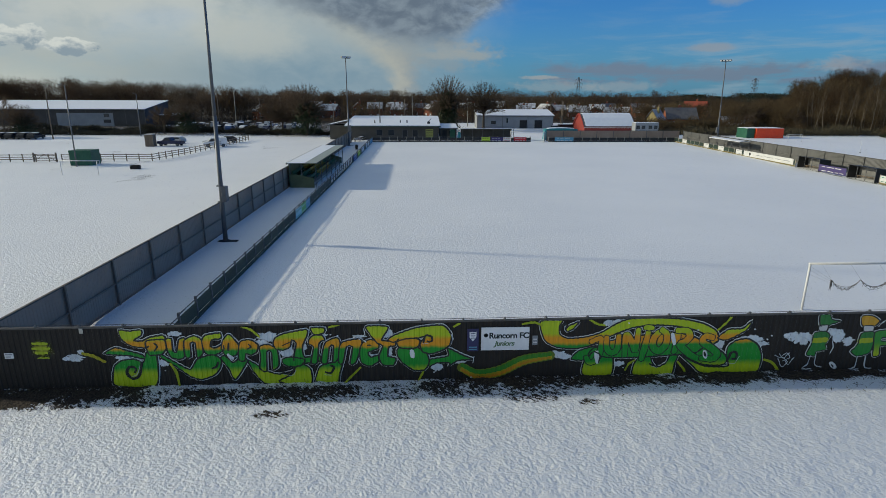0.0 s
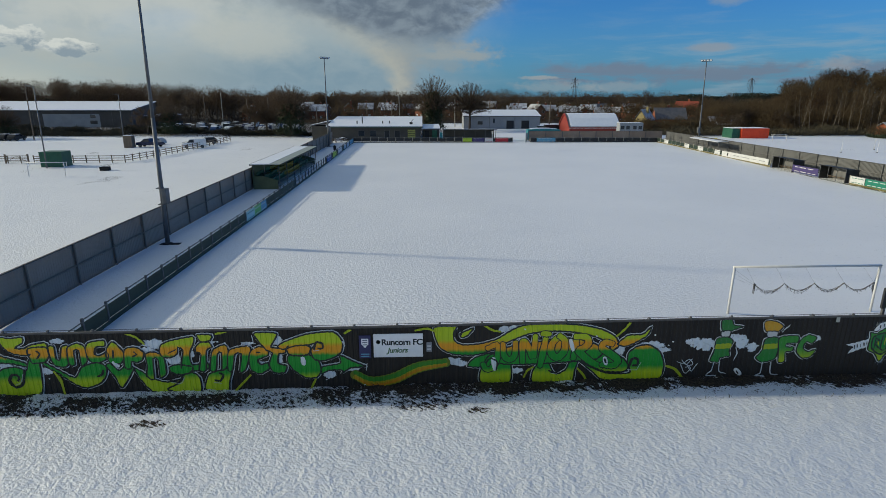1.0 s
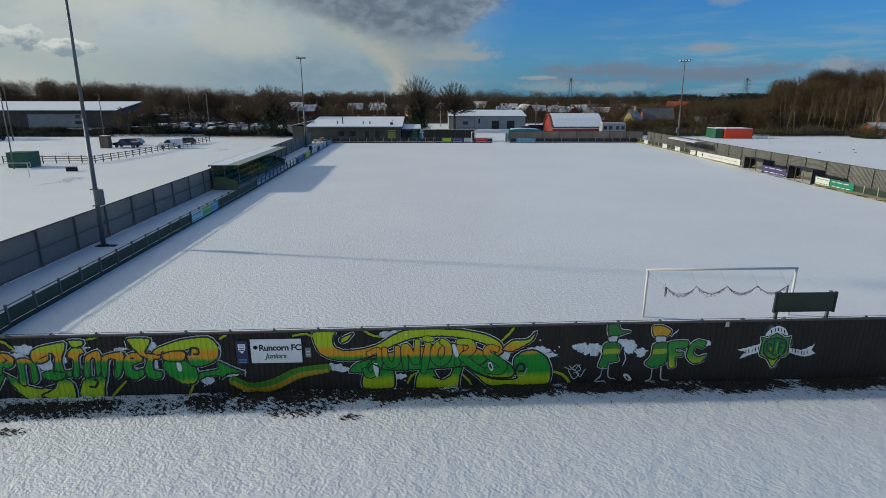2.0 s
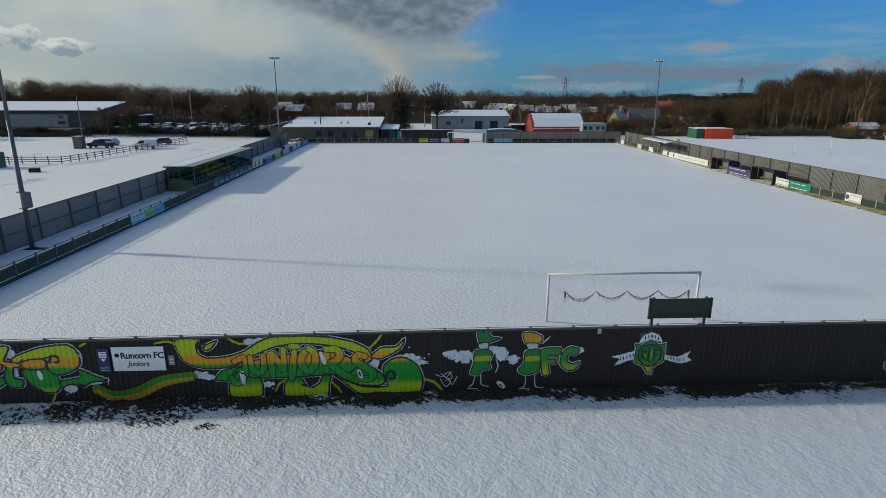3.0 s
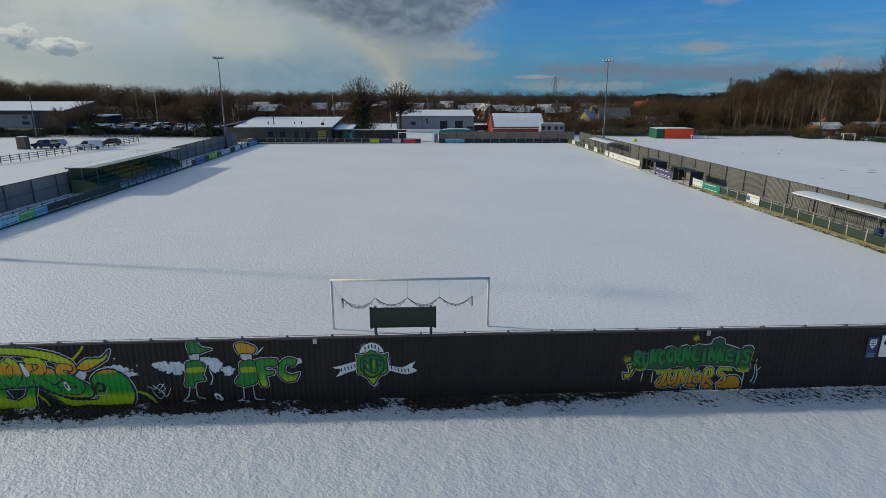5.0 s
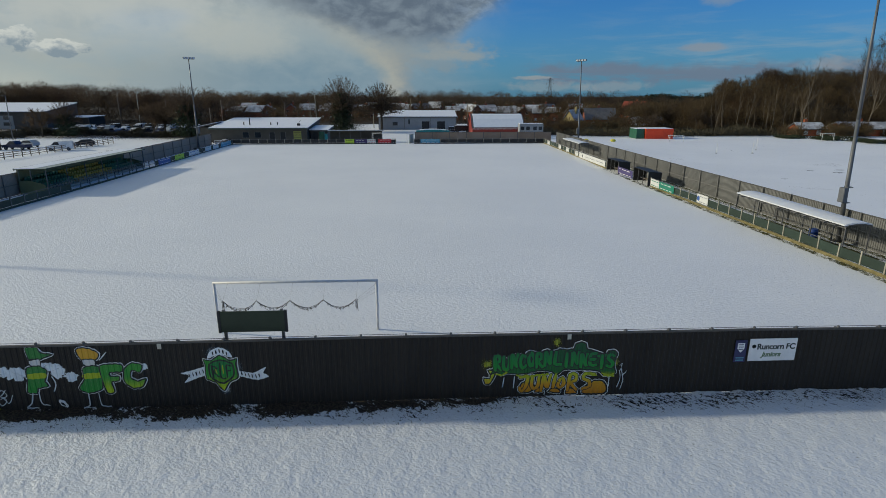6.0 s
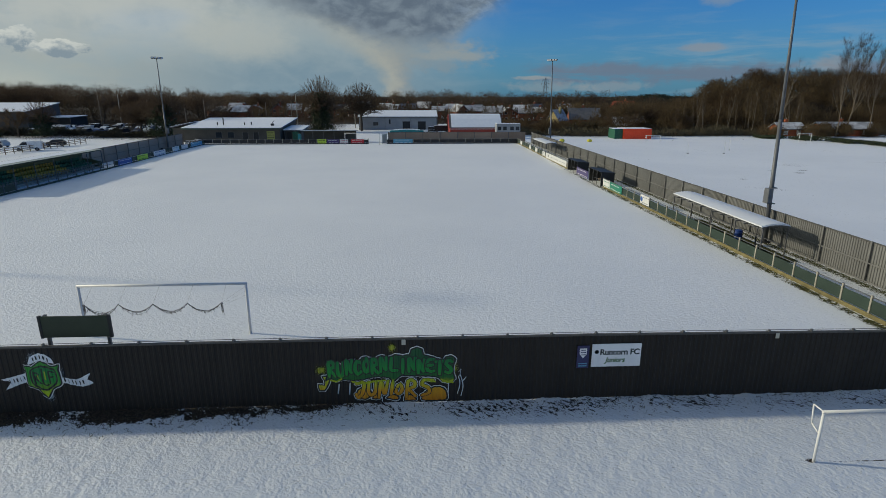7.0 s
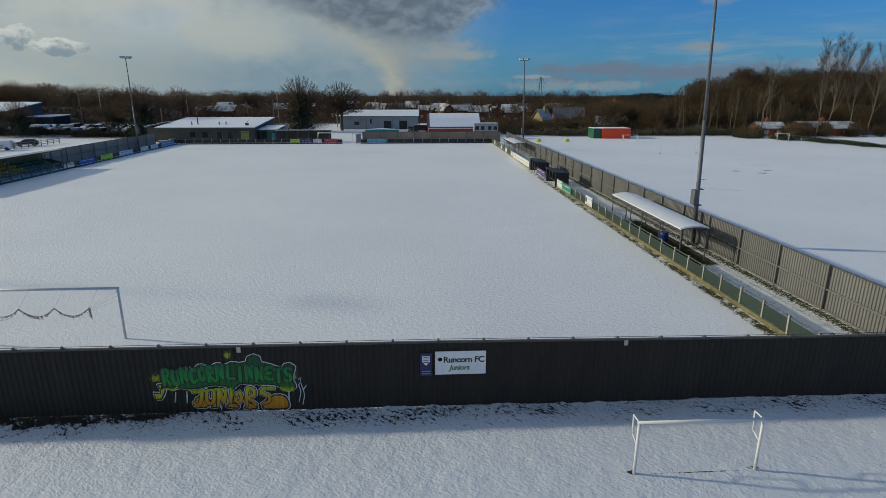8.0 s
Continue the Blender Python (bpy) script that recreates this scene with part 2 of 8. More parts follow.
        ex, ey = g.math("DIVIDE", g.math("SUBTRACT", x, cx), rx), g.math("DIVIDE", g.math("SUBTRACT", y, cy), ry)
        spot = g.ramp(g.math("ADD", g.math("MULTIPLY", ex, ex), g.math("MULTIPLY", ey, ey)), 1.8, 0.1, 0.0, 0.22)
        worn = g.math("MAXIMUM", worn, spot)
    worn = g.math("MAXIMUM", worn, g.math("MAXIMUM", far, lot))
    litter = g.math("MAXIMUM", g.ramp(y, 198.0, 214.0), g.math("MULTIPLY", g.ramp(x, 63.0, 68.0), g.ramp(y, 152.0, 155.0)))
    worn = g.math("MAXIMUM", worn, g.math("MULTIPLY", litter, 0.42))
    bare = g.ramp(g.math("ADD", fleck, worn), 0.69, 0.72)
    soilc = g.mix(g.ramp(grain, 0.35, 0.65), (0.018, 0.014, 0.011), (0.05, 0.038, 0.027))
    grass = g.mix(g.ramp(grain, 0.35, 0.65), (0.022, 0.03, 0.009), (0.085, 0.08, 0.024))
    bed = g.mix(g.ramp(g.math("ADD", lump, g.math("MULTIPLY", verge, 1.2)), 0.62, 0.78), soilc, grass)
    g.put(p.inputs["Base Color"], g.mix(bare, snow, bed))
    g.put(p.inputs["Roughness"], g.ramp(bare, 0.0, 1.0, 0.62, 0.95))
    g.put(p.inputs["Specular IOR Level"], g.ramp(bare, 0.0, 1.0, 1.0, 0.2))
    g.put(p.inputs["Sheen Weight"], g.ramp(bare, 0.0, 1.0, 0.16, 0.0))
    p.inputs["Sheen Roughness"].default_value = 0.45
    g.put(p.inputs["Coat Weight"], g.ramp(bare, 0.0, 1.0, 0.7, 0.0))
    p.inputs["Coat Roughness"].default_value = 0.62
    p.inputs["IOR"].default_value = 1.6
    h = g.math("ADD", g.math("MULTIPLY", lump, 0.8), g.math("MULTIPLY", grain, 0.5))
    h = g.math("SUBTRACT", h, g.math("MULTIPLY", bare, 0.35))
    bp = g.node("ShaderNodeBump")
    bp.inputs["Strength"].default_value, bp.inputs["Distance"].default_value = 0.5, 0.16
    g.put(bp.inputs["Strength"], g.math("MULTIPLY", g.ramp(y, 16.5, 45.0, 0.56, 0.46), g.ramp(x, 0.0, 26.0, 1.0, 0.62)))
    g.put(bp.inputs["Height"], h)
    g.put(p.inputs["Normal"], bp.outputs[0])
    return m


M_GROUND = ground_material()
M_SNOW = mat("settled_snow", (0.78, 0.80, 0.84), (0.87, 0.88, 0.90), 0.6, 0, 1.2, 9.0, 0.4, 0.05)


def thin_snow():
    """A few centimetres of snow on a clear sheet: some daylight comes through."""
    m = mat("thin_snow_on_clear_sheet", (0.78, 0.80, 0.83), (0.87, 0.88, 0.90), 0.6, 0, 1.2, 9.0, 0.4, 0.05)
    g = Net(m.node_tree)
    t, mx = g.node("ShaderNodeBsdfTransparent"), g.node("ShaderNodeMixShader")
    t.inputs[0].default_value = (0.95, 0.96, 1.0, 1)
    mx.inputs[0].default_value = 0.22
    g.l.new(m.node_tree.nodes["Principled BSDF"].outputs[0], mx.inputs[1])
    g.l.new(t.outputs[0], mx.inputs[2])
    g.l.new(mx.outputs[0], m.node_tree.nodes["Material Output"].inputs[0])
    return m


M_THINSNOW = thin_snow()
M_BLACK = mat("black_fence_paint", (0.017, 0.0142, 0.0115), (0.031, 0.026, 0.021), 0.75, 0, 0.7, 12.0, 0.1, 0.004, 0.06, (1, 1, 0.25))
M_CAP = mat("grey_steel_capping", (0.075, 0.07, 0.064), (0.12, 0.113, 0.104), 0.9, 0.0, 2.0, 20.0, 0.1, 0.003)
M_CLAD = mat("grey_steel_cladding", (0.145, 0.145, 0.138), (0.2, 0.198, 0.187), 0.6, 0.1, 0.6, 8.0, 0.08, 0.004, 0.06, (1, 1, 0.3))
# same cladding as M_CLAD, base colour made paler and warmer to offset its shade
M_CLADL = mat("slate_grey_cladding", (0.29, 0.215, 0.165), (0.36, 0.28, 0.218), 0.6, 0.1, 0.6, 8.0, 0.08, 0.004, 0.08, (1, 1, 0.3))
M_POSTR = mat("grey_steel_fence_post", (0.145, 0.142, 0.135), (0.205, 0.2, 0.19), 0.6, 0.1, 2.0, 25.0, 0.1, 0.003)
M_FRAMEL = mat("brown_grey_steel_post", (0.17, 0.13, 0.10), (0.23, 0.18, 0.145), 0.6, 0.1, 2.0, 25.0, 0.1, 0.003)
M_POST = mat("dark_steel_post", (0.11, 0.11, 0.11), (0.18, 0.175, 0.17), 0.55, 0.4, 2.0, 25.0, 0.1, 0.003)
M_GALV = mat("galvanised_steel", (0.1, 0.105, 0.112), (0.165, 0.17, 0.178), 0.5, 0.3, 1.5, 20.0, 0.08, 0.003)
M_GREENP = mat("dark_green_board", (0.024, 0.035, 0.021), (0.04, 0.056, 0.034), 0.6, 0, 1.0, 14.0, 0.1, 0.004, 0.15)
M_CONC = mat("weathered_concrete", (0.27, 0.25, 0.205), (0.40, 0.375, 0.31), 0.85, 0, 2.5, 30.0, 0.3, 0.006, 0.08)
M_GREENR = mat("bottle_green_board", (0.014, 0.03, 0.022), (0.026, 0.046, 0.034), 0.65, 0, 1.0, 14.0, 0.1, 0.004, 0.15)
M_KERB = mat("mossy_kerb_board", (0.105, 0.092, 0.036), (0.22, 0.185, 0.085), 0.9, 0, 2.0, 25.0, 0.3, 0.008, 0.12)
M_WHITE = mat("white_paint", (0.6, 0.6, 0.59), (0.72, 0.72, 0.70), 0.5, 0, 2.0, 25.0, 0.06, 0.003)
M_OLIVE = mat("olive_green_sheet", (0.10, 0.115, 0.055), (0.15, 0.165, 0.085), 0.65, 0, 1.0, 14.0, 0.12, 0.004, 0.06)
M_DARK = mat("near_black_steel", (0.018, 0.019, 0.02), (0.035, 0.036, 0.037), 0.6, 0.1, 1.5, 20.0, 0.1, 0.003)
M_TAN = mat("cream_painted_steel", (0.42, 0.40, 0.33), (0.55, 0.53, 0.45), 0.5, 0.1, 2.0, 20.0, 0.08, 0.003)
M_SEATY = mat("yellow_plastic", (0.3, 0.19, 0.02), (0.4, 0.26, 0.03), 0.45, 0, 3.0, 30.0, 0.05, 0.003, 0.1)
M_SEATG = mat("green_plastic", (0.012, 0.075, 0.04), (0.022, 0.12, 0.06), 0.45, 0, 3.0, 30.0, 0.05, 0.003, 0.1)
M_BRICK = mat("red_brick", (0.19, 0.062, 0.036), (0.29, 0.105, 0.06), 0.85, 0, 0.8, 7.0, 0.3, 0.01, 0.18)
M_RENDER = mat("grey_render", (0.068, 0.061, 0.05), (0.105, 0.096, 0.08), 0.8, 0, 0.5, 9.0, 0.15, 0.006)
M_BLUEGREY = mat("blue_grey_cladding", (0.062, 0.058, 0.056), (0.095, 0.09, 0.087), 0.6, 0.1, 0.4, 6.0, 0.08, 0.004)
M_PALE = mat("pale_grey_cladding", (0.25, 0.265, 0.28), (0.34, 0.355, 0.37), 0.6, 0.1, 0.4, 6.0, 0.08, 0.004)
M_ROOF = mat("slate_roof", (0.10, 0.10, 0.11), (0.17, 0.165, 0.165), 0.8, 0, 1.0, 8.0, 0.25, 0.01)
M_PATCHY = mat("half_melted_snow_on_slate", (0.13, 0.125, 0.13), (0.66, 0.67, 0.69), 0.75, 0, 0.5, 3.0, 0.2, 0.01, 0.2)
M_GLASS = mat("dark_window_glass", (0.015, 0.02, 0.026), (0.03, 0.038, 0.046), 0.12, 0, 1.0, 4.0, 0.0, 0.0, 0.0, (1, 1, 1), 0.6)
M_RED = mat("orange_red_steel", (0.72, 0.06, 0.015), (0.85, 0.09, 0.025), 0.5, 0, 0.8, 10.0, 0.08, 0.004)
M_REDWALL = mat("red_timber", (0.22, 0.03, 0.02), (0.31, 0.045, 0.03), 0.6, 0, 0.8, 10.0, 0.1, 0.004)
M_GREENBOX = mat("green_steel", (0.016, 0.085, 0.052), (0.03, 0.125, 0.078), 0.5, 0, 0.8, 10.0, 0.08, 0.004)
M_TEAL = mat("teal_sheet", (0.03, 0.21, 0.24), (0.05, 0.29, 0.32), 0.5, 0, 0.8, 10.0, 0.08, 0.004)
M_WOOD = mat("grey_weathered_wood", (0.14, 0.105, 0.075), (0.23, 0.18, 0.13), 0.85, 0, 2.0, 20.0, 0.3, 0.006, 0.15, (1, 1, 0.2))
M_POPLAR = mat("pale_poplar_bark", (0.12, 0.095, 0.065), (0.21, 0.17, 0.125), 0.9, 0, 1.2, 8.0, 0.3, 0.01, 0.12, (1, 1, 1.5))
M_BARK = mat("grey_brown_bark", (0.06, 0.047, 0.034), (0.115, 0.092, 0.068), 0.95, 0, 1.5, 12.0, 0.4, 0.02, 0.2, (1, 1, 0.3))
M_BIRCH = mat("pale_birch_bark", (0.11, 0.087, 0.06), (0.2, 0.16, 0.115), 0.9, 0, 1.2, 8.0, 0.3, 0.01, 0.12, (1, 1, 1.5))


def twig_material(name, a, b):
    """Fine twigs, which scatter light on all sides."""
    m = bpy.data.materials.new(name)
    m.use_nodes = True
    g = Net(m.node_tree)
    at = g.node("ShaderNodeTexCoord").outputs["Object"]
    rnd = g.node("ShaderNodeObjectInfo").outputs["Random"]
    tone = g.math("ADD", g.math("MULTIPLY", g.noise(at, 0.16, 4, 0.6), 1.1), g.math("MULTIPLY", g.math("SUBTRACT", rnd, 0.6), 0.4))
    col = g.mix(g.ramp(tone, 0.3, 0.8), a, b)
    patch = g.noise(at, 0.05, 3, 0.5)
    col = g.mix(g.ramp(patch, 0.42, 0.62, 0.0, 0.7), col, (a[0] * 0.62, a[1] * 0.56, a[2] * 0.62))
    d, t, mx = g.node("ShaderNodeBsdfDiffuse"), g.node("ShaderNodeBsdfTranslucent"), g.node("ShaderNodeMixShader")
    g.put(d.inputs[0], col)
    g.put(t.inputs[0], col)
    mx.inputs[0].default_value = 0.45
    g.l.new(d.outputs[0], mx.inputs[1])
    g.l.new(t.outputs[0], mx.inputs[2])
    g.l.new(mx.outputs[0], m.node_tree.nodes["Material Output"].inputs[0])
    return m


M_TWIG = twig_material("brown_twigs", (0.094, 0.07, 0.049), (0.17, 0.128, 0.09))
M_TWIGR = twig_material("russet_twigs", (0.112, 0.081, 0.046), (0.2, 0.148, 0.083))
M_IVY = mat("dark_ivy", (0.02, 0.032, 0.012), (0.045, 0.06, 0.022), 0.7, 0, 0.8, 6.0, 0.0, 0.0, 0.2)
M_PINE = mat("dark_evergreen", (0.016, 0.026, 0.014), (0.035, 0.05, 0.024), 0.85, 0, 0.5, 5.0, 0.0, 0.0, 0.2)
M_HEDGE = mat("winter_hedge", (0.04, 0.036, 0.022), (0.085, 0.07, 0.04), 0.95, 0, 0.6, 5.0, 0.0, 0.0, 0.15)
M_RUBBER = mat("black_rubber", (0.012, 0.012, 0.012), (0.025, 0.025, 0.025), 0.85, 0, 3.0, 30.0, 0.1, 0.003)
M_NET = mat("grey_net_cord", (0.13, 0.12, 0.11), (0.22, 0.2, 0.18), 0.9, 0, 8.0, 60.0, 0.1, 0.003)
M_BLUE = mat("blue_plastic", (0.012, 0.035, 0.16), (0.02, 0.055, 0.22), 0.45, 0, 2.0, 20.0, 0.05, 0.003)
M_YELLOW = mat("yellow_plastic_film", (0.62, 0.55, 0.05), (0.72, 0.64, 0.08), 0.5, 0, 2.0, 20.0, 0.1, 0.01)
M_LENS = mat("lamp_glass", (0.5, 0.52, 0.55), (0.6, 0.62, 0.65), 0.15, 0, 2.0, 20.0, 0.0, 0.0)


def plain(name, c, rough=0.5, metal=0.0):
    """Printed or sprayed colour with a slight unevenness."""
    return mat(name, tuple(v * 0.88 for v in c), tuple(min(0.92, v * 1.1) for v in c), rough, metal, 1.3, 18.0, 0.05, 0.002)


# ---- building helpers ----
def thing(name, at, label, category, group="", turn=0.0, kind=""):
    ob = new(name)
    ob.empty_display_size = 0.3
    ob.matrix_world = pose(*at, 0, 0, turn)
    return tagged(ob, label, category, group, kind)


def mesh_of(name, bm, material):
    me = bpy.data.meshes.new(name)
    bm.normal_update()
    bm.to_mesh(me)
    bm.free()
    if material:
        me.materials.append(material)
    return me


def part(name, bm, material, parent, label=""):
    ob = new(name, mesh_of(name, bm, material))
    ob.parent = parent
    return tagged(ob, label)


def piece(name, me, parent, m=None, label=""):
    """A piece on shared mesh data, placed in its parent's space."""
    ob = new(name, me)
    ob.parent = parent
    if m is not None:
        ob.matrix_basis = m
    return tagged(ob, label)


def lone(name, bm, material, label, category, group="", kind=""):
    return tagged(new(name, mesh_of(name, bm, material)), label, category, group, kind)


def box(bm, x0, x1, y0, y1, z0, z1, bevel=0.0):
    vs = [bm.verts.new(p) for p in ((x0, y0, z0), (x1, y0, z0), (x1, y1, z0), (x0, y1, z0), (x0, y0, z1), (x1, y0, z1), (x1, y1, z1), (x0, y1, z1))]
    fs = [bm.faces.new([vs[i] for i in f]) for f in ((3, 2, 1, 0), (4, 5, 6, 7), (0, 1, 5, 4), (1, 2, 6, 5), (2, 3, 7, 6), (3, 0, 4, 7))]
    if bevel:
        es = {e for f in fs for e in f.edges}
        bmesh.ops.bevel(bm, geom=list(es), offset=bevel, segments=1, affect="EDGES")
    return bm


def boxed(*a):
    return box(bmesh.new(), *a)


def tube(bm, p, q, r0, r1=None, n=8, caps=True):
    p, q, r1 = Vector(p), Vector(q), r0 if r1 is None else r1
    w = (q - p).normalized()
    u = w.orthogonal().normalized()
    v = w.cross(u)
    ring = [[bm.verts.new(c + (u * math.cos(2 * math.pi * i / n) + v * math.sin(2 * math.pi * i / n)) * r) for i in range(n)] for c, r in ((p, r0), (q, r1))]
    for i in range(n):
        f = bm.faces.new((ring[0][i], ring[0][(i + 1) % n], ring[1][(i + 1) % n], ring[1][i]))
        f.smooth = n > 6
    if caps:
        bm.faces.new(ring[0][::-1])
        bm.faces.new(ring[1])
    return bm


def tubed(*a, **k):
    return tube(bmesh.new(), *a, **k)


def chain(bm, pts, r, n=6):
    for a, b in zip(pts, pts[1:]):
        tube(bm, a, b, r, r, n)
    return bm


def prism(bm, poly, a0, a1, axis="x"):
    """A polygon of two other axes drawn out along one axis."""
    def at(u, v, a):
        return (a, u, v) if axis == "x" else ((u, a, v) if axis == "y" else (u, v, a))
    lo = [bm.verts.new(at(u, v, a0)) for u, v in poly]
    hi = [bm.verts.new(at(u, v, a1)) for u, v in poly]
    k = len(poly)
    for i in range(k):
        bm.faces.new((lo[i], lo[(i + 1) % k], hi[(i + 1) % k], hi[i]))
    bm.faces.new(lo[::-1])
    bm.faces.new(hi)
    bmesh.ops.recalc_face_normals(bm, faces=bm.faces)
    return bm


def prismed(*a):
    return prism(bmesh.new(), *a)


def rib(u, pitch, depth):
    """Height of trapezoidal cladding at u along it: flat ribs proud by depth."""
    s = (u / pitch) % 1.0
    return depth * max(0.0, min(1.0, min(s - 0.10, 0.62 - s) / 0.10 + 0.0)) if 0.10 < s < 0.62 else 0.0


def cladding(width, height, pitch, depth, material, thick=0.006):
    """A ribbed sheet along x from 0, ribs towards -y, standing on z = 0."""
    bm = bmesh.new()
    k = round(width / pitch)
    us = []
    for i in range(k):
        us += [(i + s) * pitch for s in (0.0, 0.10, 0.20, 0.52, 0.62)]
    us.append(k * pitch)
    rows = []
    for off in (0.0, thick):
        rows.append([(bm.verts.new((u, off - rib(u + 1e-6, pitch, depth), 0)), bm.verts.new((u, off - rib(u + 1e-6, pitch, depth), height))) for u in us])
    for a, b in zip(rows[0], rows[0][1:]):
        bm.faces.new((a[0], b[0], b[1], a[1]))
    for a, b in zip(rows[1], rows[1][1:]):
        bm.faces.new((b[0], a[0], a[1], b[1]))
    for i in range(len(us) - 1):
        for j, flip in ((0, 1), (1, 0)):
            q = (rows[0][i][j], rows[0][i + 1][j], rows[1][i + 1][j], rows[1][i][j])
            bm.faces.new(q[::-1] if flip else q)
    return mesh_of("cladding_sheet", bm, material)


def smooth(a, b, v):
    s = np.clip((v - a) / (b - a), 0, 1)
    return s * s * (3 - 2 * s)


def height(x, y):
    """The lie of the land."""
    x, y = np.asarray(x, float), np.asarray(y, float)
    low = -0.24 * smooth(16.0, -13.0, x) * smooth(24.0, 17.5, y)
    rise = 0.42 * smooth(60.0, 121.0, y) * smooth(-24.0, -9.0, x) * smooth(64.0, 57.0, x)
    dip = -0.45 * smooth(64.0, 84.0, x) * smooth(40.0, 120.0, y)
    hill = 9.0 * smooth(116.0, 150.0, x - 0.6 * np.clip(y - 186.0, 0.0, 70.0)) * smooth(178.0, 225.0, y) * smooth(318.0, 262.0, y)
    far = 2.0 * smooth(340.0, 520.0, y)
    return low + rise + dip + hill + far


def up(x, y):
    return float(height(x, y))


# ---- ground: one sheet of snow to the horizon ----
def build_ground():
    xs = np.concatenate([np.array([-2600, -1500, -900, -560, -380, -260]), np.arange(-200, -70, 6.0), np.arange(-70, -17, 1.5), np.arange(-17, 64, 0.14),
                         np.arange(64, 130, 1.5), np.arange(130, 240, 6.0), np.array([260, 380, 560, 900, 1500, 2600])])
    ys = np.concatenate([np.array([-900, -300, -100, -40, -15, -4]), np.arange(0, 4, 1.0), np.arange(4, 18.2, 0.14), np.arange(18.4, 34, 0.4),
                         np.arange(34, 130, 1.6), np.arange(130, 340, 7.0), np.array([370, 450, 600, 800, 1100, 1500, 2200, 3200])])
    gx, gy = np.meshgrid(xs, ys)
    gz = height(gx, gy)
    rng = np.random.RandomState(4)

    def wave(size):
        t = rng.rand(256, 256)
        u, v = gx / size, gy / size
        i, j = np.floor(u).astype(int), np.floor(v).astype(int)
        fu, fv = u - i, v - j
        fu, fv = fu * fu * (3 - 2 * fu), fv * fv * (3 - 2 * fv)
        a, b = t[i % 256, j % 256], t[(i + 1) % 256, j % 256]
        c, d = t[i % 256, (j + 1) % 256], t[(i + 1) % 256, (j + 1) % 256]
        return (a * (1 - fu) + b * fu) * (1 - fv) + (c * (1 - fu) + d * fu) * fv - 0.5

    near = smooth(26.0, 18.0, gy) * smooth(0.0, 4.0, gy) * smooth(-17.0, -15.0, gx) * smooth(64.0, 62.0, gx)
    gz = gz + near * (0.03 * wave(0.28) + 0.014 * wave(0.6)) + 0.05 * wave(5.0) * smooth(18.0, 14.0, gy) * smooth(0.0, 4.0, gy)
    # soil thrown up along the foot of the painted fence
    gz = gz + 0.05 * smooth(1.1, 0.2, np.abs(gy - 16.4)) * (0.6 + wave(1.3)) * smooth(-17, -15, gx) * smooth(64, 62, gx)
    gz = gz + 0.13 * smooth(0.75, 0.05, np.abs(gy - 16.88)) * np.clip(wave(0.33) + 0.15, 0, 1) * smooth(-17, -15, gx) * smooth(64, 62, gx)
    n, k = gx.shape
    co = np.stack([gx, gy, gz], -1).reshape(-1, 3)
    idx = np.arange(n * k).reshape(n, k)
    q = np.stack([idx[:-1, :-1], idx[:-1, 1:], idx[1:, 1:], idx[1:, :-1]], -1).reshape(-1, 4)
    me = bpy.data.meshes.new("ground")
    me.vertices.add(len(co))
    me.vertices.foreach_set("co", co.ravel())
    me.loops.add(q.size)
    me.loops.foreach_set("vertex_index", q.ravel())
    me.polygons.add(len(q))
    me.polygons.foreach_set("loop_start", np.arange(0, q.size, 4))
    me.polygons.foreach_set("loop_total", np.full(len(q), 4))
    me.update(calc_edges=True)
    me.shade_smooth()
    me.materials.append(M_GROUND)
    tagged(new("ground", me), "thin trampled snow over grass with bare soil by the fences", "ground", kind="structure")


build_ground()

# ---- the painted fence along the near end ----
BAY, FY, FX0, BAYS = 1.57, 17.0, -17.89, 51
PITCH, RIB = BAY / 8, 0.022


def fence_foot(x):
    return float(np.interp(x, (-13, 2.5, 15, 28, 42, 54), (-0.26, -0.16, -0.02, 0.05, 0.05, -0.06)))


